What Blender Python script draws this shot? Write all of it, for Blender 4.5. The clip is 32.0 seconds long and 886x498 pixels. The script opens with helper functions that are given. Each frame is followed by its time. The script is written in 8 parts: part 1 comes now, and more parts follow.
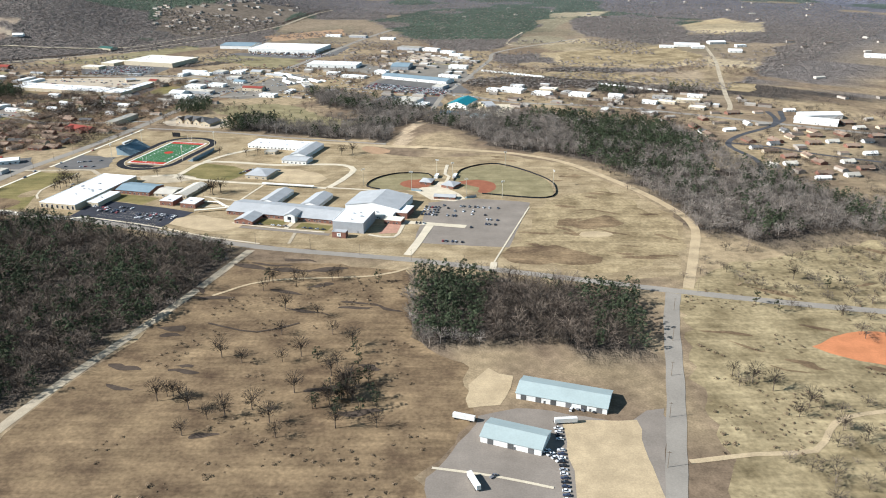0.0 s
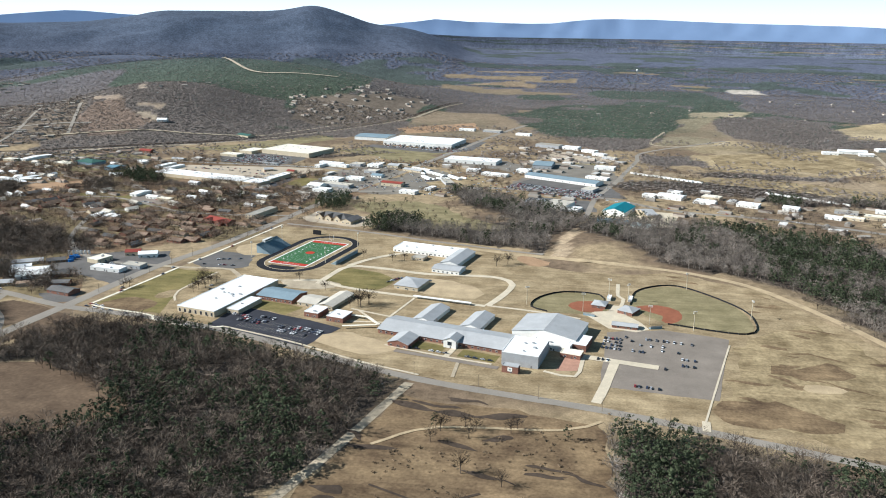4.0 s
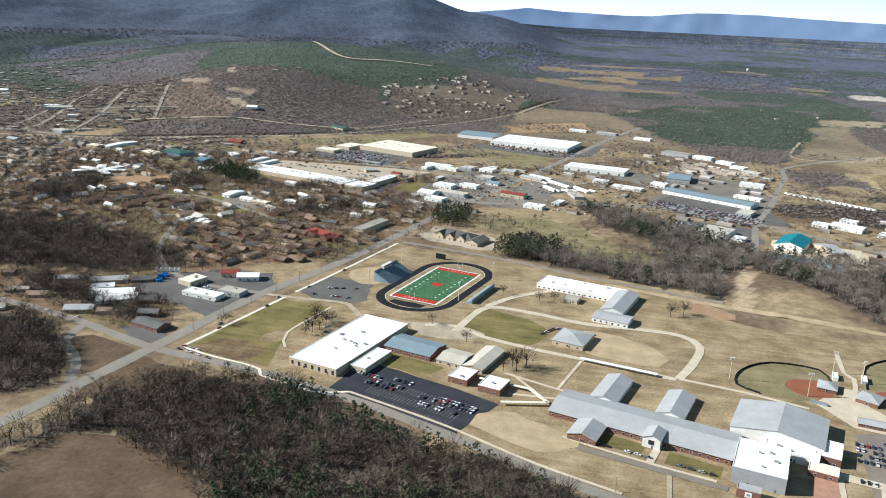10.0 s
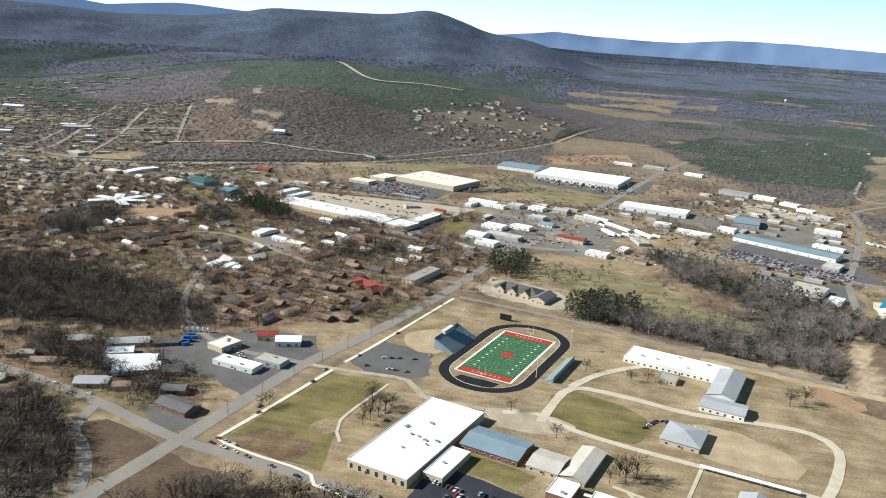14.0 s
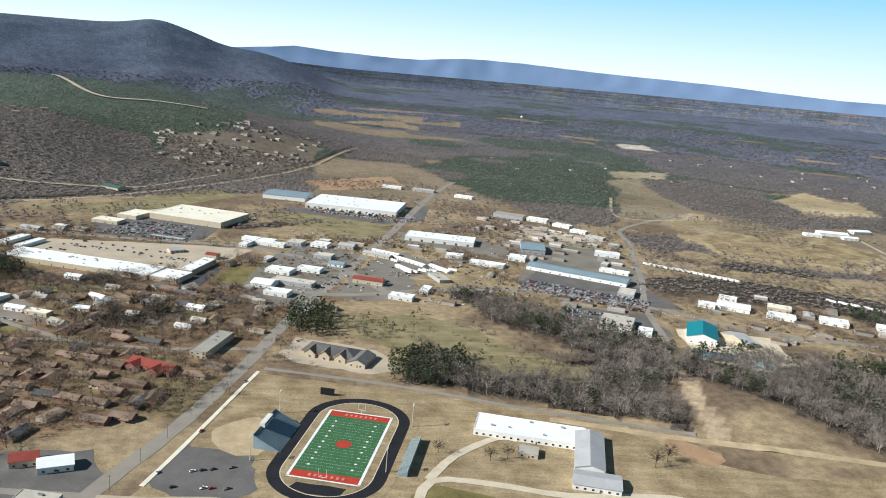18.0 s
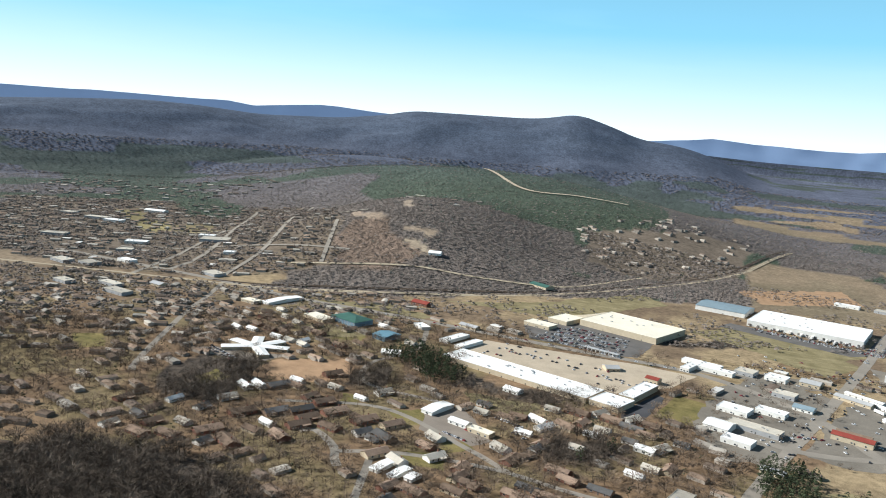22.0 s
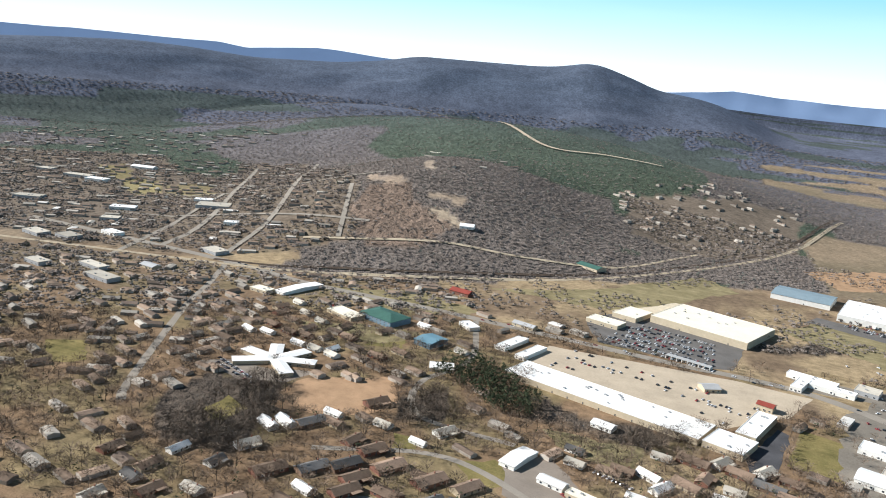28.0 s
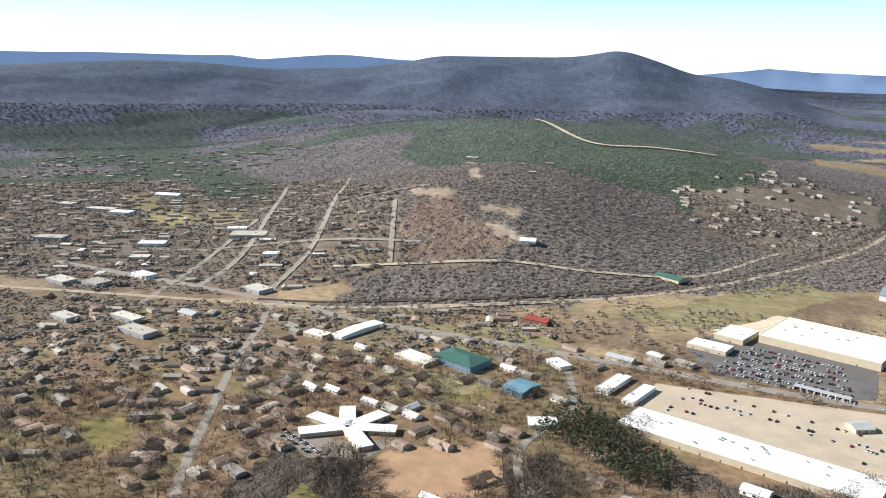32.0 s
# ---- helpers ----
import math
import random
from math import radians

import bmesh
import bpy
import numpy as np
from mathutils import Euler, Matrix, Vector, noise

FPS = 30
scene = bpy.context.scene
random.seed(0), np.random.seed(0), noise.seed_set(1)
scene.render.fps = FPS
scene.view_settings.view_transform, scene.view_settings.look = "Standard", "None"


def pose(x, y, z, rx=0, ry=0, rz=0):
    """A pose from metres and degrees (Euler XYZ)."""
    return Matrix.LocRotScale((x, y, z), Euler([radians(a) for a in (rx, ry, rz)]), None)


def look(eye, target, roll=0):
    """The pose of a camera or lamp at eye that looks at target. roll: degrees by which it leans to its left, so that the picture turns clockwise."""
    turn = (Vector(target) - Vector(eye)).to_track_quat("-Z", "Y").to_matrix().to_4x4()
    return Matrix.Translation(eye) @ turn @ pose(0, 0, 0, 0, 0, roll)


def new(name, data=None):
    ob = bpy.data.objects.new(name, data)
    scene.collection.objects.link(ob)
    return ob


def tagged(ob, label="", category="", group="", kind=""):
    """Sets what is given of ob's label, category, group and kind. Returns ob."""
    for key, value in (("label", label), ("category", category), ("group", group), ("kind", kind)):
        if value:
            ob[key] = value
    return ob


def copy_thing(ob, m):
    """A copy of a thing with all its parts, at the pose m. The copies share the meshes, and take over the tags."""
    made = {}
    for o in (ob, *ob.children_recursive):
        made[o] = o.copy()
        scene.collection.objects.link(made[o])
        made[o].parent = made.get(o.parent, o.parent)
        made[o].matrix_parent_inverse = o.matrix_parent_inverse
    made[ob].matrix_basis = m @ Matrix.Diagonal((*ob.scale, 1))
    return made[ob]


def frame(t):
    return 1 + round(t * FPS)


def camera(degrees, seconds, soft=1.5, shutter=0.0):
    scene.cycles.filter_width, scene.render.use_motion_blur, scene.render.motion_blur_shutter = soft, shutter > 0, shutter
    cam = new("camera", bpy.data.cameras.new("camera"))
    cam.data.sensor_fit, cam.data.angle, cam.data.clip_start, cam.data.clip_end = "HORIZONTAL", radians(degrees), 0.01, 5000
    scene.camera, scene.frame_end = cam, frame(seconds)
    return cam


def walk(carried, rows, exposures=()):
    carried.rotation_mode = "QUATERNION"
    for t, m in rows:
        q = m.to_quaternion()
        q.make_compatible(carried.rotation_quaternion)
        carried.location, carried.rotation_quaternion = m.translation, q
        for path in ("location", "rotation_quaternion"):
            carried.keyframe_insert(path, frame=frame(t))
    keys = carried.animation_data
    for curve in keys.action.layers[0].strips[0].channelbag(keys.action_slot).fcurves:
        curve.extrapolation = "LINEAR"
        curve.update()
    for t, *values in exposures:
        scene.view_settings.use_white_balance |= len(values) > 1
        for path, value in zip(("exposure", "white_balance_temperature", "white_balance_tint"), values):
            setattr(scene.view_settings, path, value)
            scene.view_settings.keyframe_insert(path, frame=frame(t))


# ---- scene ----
# seconds, stops, white balance
EXPOSURES = [(0.0, 0.86, 5750, 9), (4.0, 0.68, 5750, 8), (9.0, 0.58, 5800, 8), (14.0, 0.6, 5850, 8), (19.0, 0.46, 5900, 8), (23.0, 0.62, 5950, 8), (24.0, 0.48, 5900, 8), (25.0, 0.6, 5950, 8), (29.0, 0.76, 6000, 11), (32.0, 0.87, 6000, 11)]
cam = camera(57.19, 32.0, soft=1.0)
# seconds, place in metres, turn to the left, tilt up, lean
PATH = [
    (0.0, 1.72, 1.86, 281.86, 0.064, -21.612, 0.226),
    (0.5, -7.85, 16.39, 281.71, 0.054, -20.703, -0.361),
    (1.0, -17.43, 30.90, 281.56, 0.927, -19.676, -1.075),
    (1.5, -27.03, 45.38, 281.39, 0.510, -18.873, -2.596),
    (2.0, -36.65, 59.83, 281.21, 1.483, -17.564, -2.195),
    (2.5, -46.32, 74.23, 280.99, 2.627, -17.474, -1.866),
    (3.0, -56.02, 88.57, 280.75, 4.631, -16.575, -0.361),
    (3.5, -65.76, 102.85, 280.47, 6.093, -15.983, -0.230),
    (4.0, -75.55, 117.06, 280.17, 7.753, -15.527, -0.619),
    (4.5, -85.38, 131.19, 279.85, 7.740, -14.620, -1.898),
    (6.5, -125.23, 186.96, 278.37, 5.183, -16.125, -5.171),
    (7.0, -135.36, 200.77, 278.05, 5.677, -16.623, -3.291),
    (7.5, -145.56, 214.54, 277.77, 6.142, -15.755, -3.726),
    (8.0, -155.83, 228.26, 277.51, 7.379, -15.227, -4.398),
    (8.5, -166.16, 241.93, 277.30, 8.173, -14.688, -3.175),
    (9.0, -176.55, 255.56, 277.12, 8.713, -15.764, -2.888),
    (9.5, -186.99, 269.13, 277.00, 10.412, -16.239, -3.291),
    (10.0, -197.46, 282.67, 276.92, 12.800, -16.448, -2.322),
    (10.5, -207.95, 296.18, 276.90, 14.349, -16.880, -1.834),
    (11.0, -218.45, 309.67, 276.94, 14.177, -16.061, 0.694),
    (11.5, -228.94, 323.18, 277.05, 13.264, -16.308, 0.103),
    (12.0, -239.42, 336.73, 277.24, 12.855, -16.421, -0.097),
    (12.5, -249.90, 350.32, 277.51, 13.117, -16.411, -1.388),
    (13.0, -260.40, 363.99, 277.87, 13.941, -15.308, -1.584),
    (13.5, -270.92, 377.75, 278.31, 13.105, -14.373, -2.585),
    (14.0, -281.47, 391.60, 278.84, 13.828, -15.146, -3.508),
    (14.5, -292.07, 405.55, 279.46, 14.003, -14.950, -3.236),
    (16.5, -334.95, 462.34, 282.71, 12.081, -11.581, -2.267),
    (17.0, -345.86, 476.76, 283.61, 3.530, -12.102, -3.151),
    (17.5, -356.85, 491.25, 284.54, -4.299, -12.619, -4.328),
    (18.0, -367.95, 505.82, 285.47, -4.849, -12.978, -4.838),
    (18.5, -379.14, 520.47, 286.41, -4.778, -12.333, -3.210),
    (19.0, -390.44, 535.18, 287.34, -3.132, -11.816, -3.590),
    (19.5, -401.87, 549.94, 288.26, -0.288, -13.372, -3.969),
    (20.0, -413.42, 564.74, 289.17, 7.075, -12.311, -3.270),
    (20.5, -425.12, 579.54, 290.05, 12.070, -12.050, -3.483),
    (21.0, -436.95, 594.30, 290.91, 17.944, -11.556, -3.728),
    (21.5, -448.91, 608.97, 291.75, 21.481, -11.039, -4.205),
    (22.0, -461.00, 623.52, 292.56, 22.434, -8.977, -4.256),
    (22.5, -473.20, 637.92, 293.34, 26.814, -8.494, -4.296),
    (23.0, -485.49, 652.13, 294.10, 29.372, -8.110, -4.620),
    (23.5, -497.87, 666.13, 294.83, 27.598, -6.464, -1.628),
    (24.0, -510.33, 679.91, 295.53, 23.546, -6.155, -4.104),
    (24.5, -522.85, 693.47, 296.20, 19.574, -9.809, -6.018),
    (25.0, -535.42, 706.82, 296.84, 17.532, -11.413, -4.889),
    (25.5, -548.05, 719.95, 297.46, 18.312, -11.964, -3.683),
    (26.0, -560.71, 732.89, 298.06, 20.459, -12.489, -3.461),
    (26.5, -573.42, 745.64, 298.64, 23.742, -12.254, -0.712),
    (28.5, -624.59, 794.89, 300.78, 21.196, -12.477, -5.972),
    (29.0, -637.46, 806.98, 301.31, 21.989, -10.918, -1.818),
    (29.5, -650.36, 819.01, 301.85, 23.513, -10.507, -1.549),
    (30.0, -663.27, 830.99, 302.39, 25.341, -11.470, -2.923),
    (30.5, -676.20, 842.94, 302.94, 23.904, -11.948, -6.710),
    (31.0, -689.14, 854.87, 303.48, 22.571, -11.210, -4.096),
    (31.5, -702.07, 866.79, 304.03, 23.118, -12.042, -1.408),
    (32.0, -715.00, 878.71, 304.58, 22.224, -12.994, -1.177),
]
walk(cam, [(t, pose(x, y, z, 90 + tilt, lean, turn)) for t, x, y, z, turn, tilt, lean in PATH], EXPOSURES)

EARTH = (-347.0, 470.0, 290.0)

world = bpy.data.worlds.new("sky")
scene.world = world
world.use_nodes = True
wn = world.node_tree.nodes
wl = world.node_tree.links
bg = wn["Background"]
sky = wn.new("ShaderNodeTexSky")
sky.sky_type = "NISHITA"
sky.sun_disc = False
sky.sun_elevation = radians(33)
sky.sun_rotation = radians(257)
sky.altitude = 300
sky.air_density = 1.0
sky.dust_density = 0.6
sky.ozone_density = 1.6
# thin high cloud streaks near the horizon
tc = wn.new("ShaderNodeTexCoord")
mp = wn.new("ShaderNodeMapping")
mp.inputs["Scale"].default_value = (1.2, 1.2, 9.0)
cn = wn.new("ShaderNodeTexNoise")
cn.inputs["Scale"].default_value = 2.2
cn.inputs["Detail"].default_value = 6.0
cr = wn.new("ShaderNodeValToRGB")
cr.color_ramp.elements[0].position, cr.color_ramp.elements[1].position = 0.52, 0.80
cr.color_ramp.elements[1].color = (0.35, 0.35, 0.35, 1)
cm = wn.new("ShaderNodeMixRGB")
cm.inputs["Color2"].default_value = (17.0, 17.8, 18.6, 1)
wl.new(tc.outputs["Generated"], mp.inputs["Vector"])
wl.new(mp.outputs["Vector"], cn.inputs["Vector"])
wl.new(cn.outputs["Fac"], cr.inputs["Fac"])
wl.new(cr.outputs["Color"], cm.inputs["Fac"])
wl.new(sky.outputs["Color"], cm.inputs["Color1"])
# the pale horizon veil of a clear winter day
sep = wn.new("ShaderNodeSeparateXYZ")
veil = wn.new("ShaderNodeValToRGB")
veil.color_ramp.elements[0].position, veil.color_ramp.elements[1].position = 0.0, 0.34
veil.color_ramp.elements[0].color, veil.color_ramp.elements[1].color = (0.96, 0.96, 0.96, 1), (0.04, 0.04, 0.04, 1)
mid = veil.color_ramp.elements.new(0.17)
mid.color = (0.6, 0.6, 0.6, 1)
vm = wn.new("ShaderNodeMixRGB")
hue = wn.new("ShaderNodeValToRGB")
hue.color_ramp.elements[0].position, hue.color_ramp.elements[1].position = 0.005, 0.115
hue.color_ramp.elements[0].color, hue.color_ramp.elements[1].color = (0.90, 0.98, 1.0, 1), (0.33, 0.75, 0.98, 1)
glow = wn.new("ShaderNodeMixRGB")
glow.blend_type = "MULTIPLY"
glow.inputs["Fac"].default_value = 1.0
glow.inputs["Color2"].default_value = (27.0, 27.0, 27.0, 1)
wl.new(hue.outputs["Color"], glow.inputs["Color1"])
wl.new(glow.outputs["Color"], vm.inputs["Color2"])
wl.new(tc.outputs["Generated"], sep.inputs["Vector"])
wl.new(sep.outputs["Z"], veil.inputs["Fac"])
wl.new(sep.outputs["Z"], hue.inputs["Fac"])
wl.new(veil.outputs["Color"], vm.inputs["Fac"])
wl.new(cm.outputs["Color"], vm.inputs["Color1"])
wl.new(vm.outputs["Color"], bg.inputs["Color"])
bg.inputs["Strength"].default_value = 0.031

sun = new("sun", bpy.data.lights.new("sun", "SUN"))
sun.data.energy = 5.0
sun.data.angle = radians(0.53)
sun.data.color = (1.0, 0.94, 0.845)
SUN_DIR = Vector((-0.97, -0.22, 0.64)).normalized()
sun.matrix_world = look((0, 0, 900), Vector((0, 0, 900)) - SUN_DIR)


# ---- materials ----
def mat(name, color, rough=0.85, var=0.25, scale=0.3, fine=6.0, bump=0.15, metal=0.0, spec=0.1, tint=None, island=0.0, obj=0.0, tree=0.0, streak=0.0):
    """A surface: base colour varied at two scales, with a little relief. scale and fine: features a metre."""
    m = bpy.data.materials.new(name)
    m.use_nodes = True
    n, l = m.node_tree.nodes, m.node_tree.links
    b = n["Principled BSDF"]
    b.inputs["Roughness"].default_value = rough
    b.inputs["Metallic"].default_value = metal
    b.inputs["Specular IOR Level"].default_value = spec
    geo = n.new("ShaderNodeNewGeometry")
    big = n.new("ShaderNodeTexNoise")
    big.inputs["Scale"].default_value = scale
    big.inputs["Detail"].default_value = 9.0
    big.inputs["Roughness"].default_value = 0.66
    small = n.new("ShaderNodeTexNoise")
    small.inputs["Scale"].default_value = fine
    small.inputs["Detail"].default_value = 4.0
    l.new(geo.outputs["Position"], big.inputs["Vector"])
    l.new(geo.outputs["Position"], small.inputs["Vector"])
    mix = n.new("ShaderNodeMixRGB")
    dark = tuple(c * (1 - var) for c in color)
    other = tint or tuple(min(1, c * (1 + var)) for c in color)
    mix.inputs["Color1"].default_value = (*dark, 1)
    mix.inputs["Color2"].default_value = (*other, 1)
    ramp = n.new("ShaderNodeMapRange")
    ramp.inputs["From Min"].default_value, ramp.inputs["From Max"].default_value = 0.32, 0.68
    l.new(big.outputs["Fac"], ramp.inputs["Value"])
    l.new(ramp.outputs["Result"], mix.inputs["Fac"])
    hs = n.new("ShaderNodeHueSaturation")
    l.new(mix.outputs["Color"], hs.inputs["Color"])
    val = n.new("ShaderNodeMapRange")
    val.inputs["From Min"].default_value, val.inputs["From Max"].default_value = 0.25, 0.75
    val.inputs["To Min"].default_value, val.inputs["To Max"].default_value = 1 - var * 0.7, 1 + var * 0.7
    l.new(small.outputs["Fac"], val.inputs["Value"])
    out = val.outputs["Result"]
    for amount, node, socket in ((island, geo, "Random Per Island"), (obj, None, "Random"), (tree, None, "Fac")):
        if amount:
            if socket == "Fac":
                node = n.new("ShaderNodeAttribute")
                node.attribute_name = "tree"
            elif node is None:
                node = n.new("ShaderNodeObjectInfo")
            r = n.new("ShaderNodeMapRange")
            r.inputs["To Min"].default_value, r.inputs["To Max"].default_value = 1 - amount, 1 + amount
            l.new(node.outputs[socket], r.inputs["Value"])
            mul = n.new("ShaderNodeMath")
            mul.operation = "MULTIPLY"
            l.new(out, mul.inputs[0])
            l.new(r.outputs["Result"], mul.inputs[1])
            out = mul.outputs["Value"]
    if streak:
        # long streaks and blotches of thin and rank grass
        for turn, size, detail, amount in ((-16, (0.012, 0.16, 1.0), 5.0, streak), (-70, (0.02, 0.09, 1.0), 4.0, streak * 0.6)):
            mp = n.new("ShaderNodeMapping")
            mp.inputs["Rotation"].default_value = (0, 0, radians(-turn))
            mp.inputs["Scale"].default_value = size
            st = n.new("ShaderNodeTexNoise")
            st.inputs["Scale"].default_value = 1.0
            st.inputs["Detail"].default_value = detail
            st.inputs["Roughness"].default_value = 0.6
            r = n.new("ShaderNodeMapRange")
            r.inputs["From Min"].default_value, r.inputs["From Max"].default_value = 0.33, 0.67
            r.inputs["To Min"].default_value, r.inputs["To Max"].default_value = 1 - amount, 1 + amount * 0.8
            mul = n.new("ShaderNodeMath")
            mul.operation = "MULTIPLY"
            l.new(geo.outputs["Position"], mp.inputs["Vector"])
            l.new(mp.outputs["Vector"], st.inputs["Vector"])
            l.new(st.outputs["Fac"], r.inputs["Value"])
            l.new(out, mul.inputs[0])
            l.new(r.outputs["Result"], mul.inputs[1])
            out = mul.outputs["Value"]
    l.new(out, hs.inputs["Value"])
    l.new(hs.outputs["Color"], b.inputs["Base Color"])
    if bump:
        bp = n.new("ShaderNodeBump")
        bp.inputs["Strength"].default_value = bump
        bp.inputs["Distance"].default_value = 0.3
        l.new(small.outputs["Fac"], bp.inputs["Height"])
        l.new(bp.outputs["Normal"], b.inputs["Normal"])
    return m


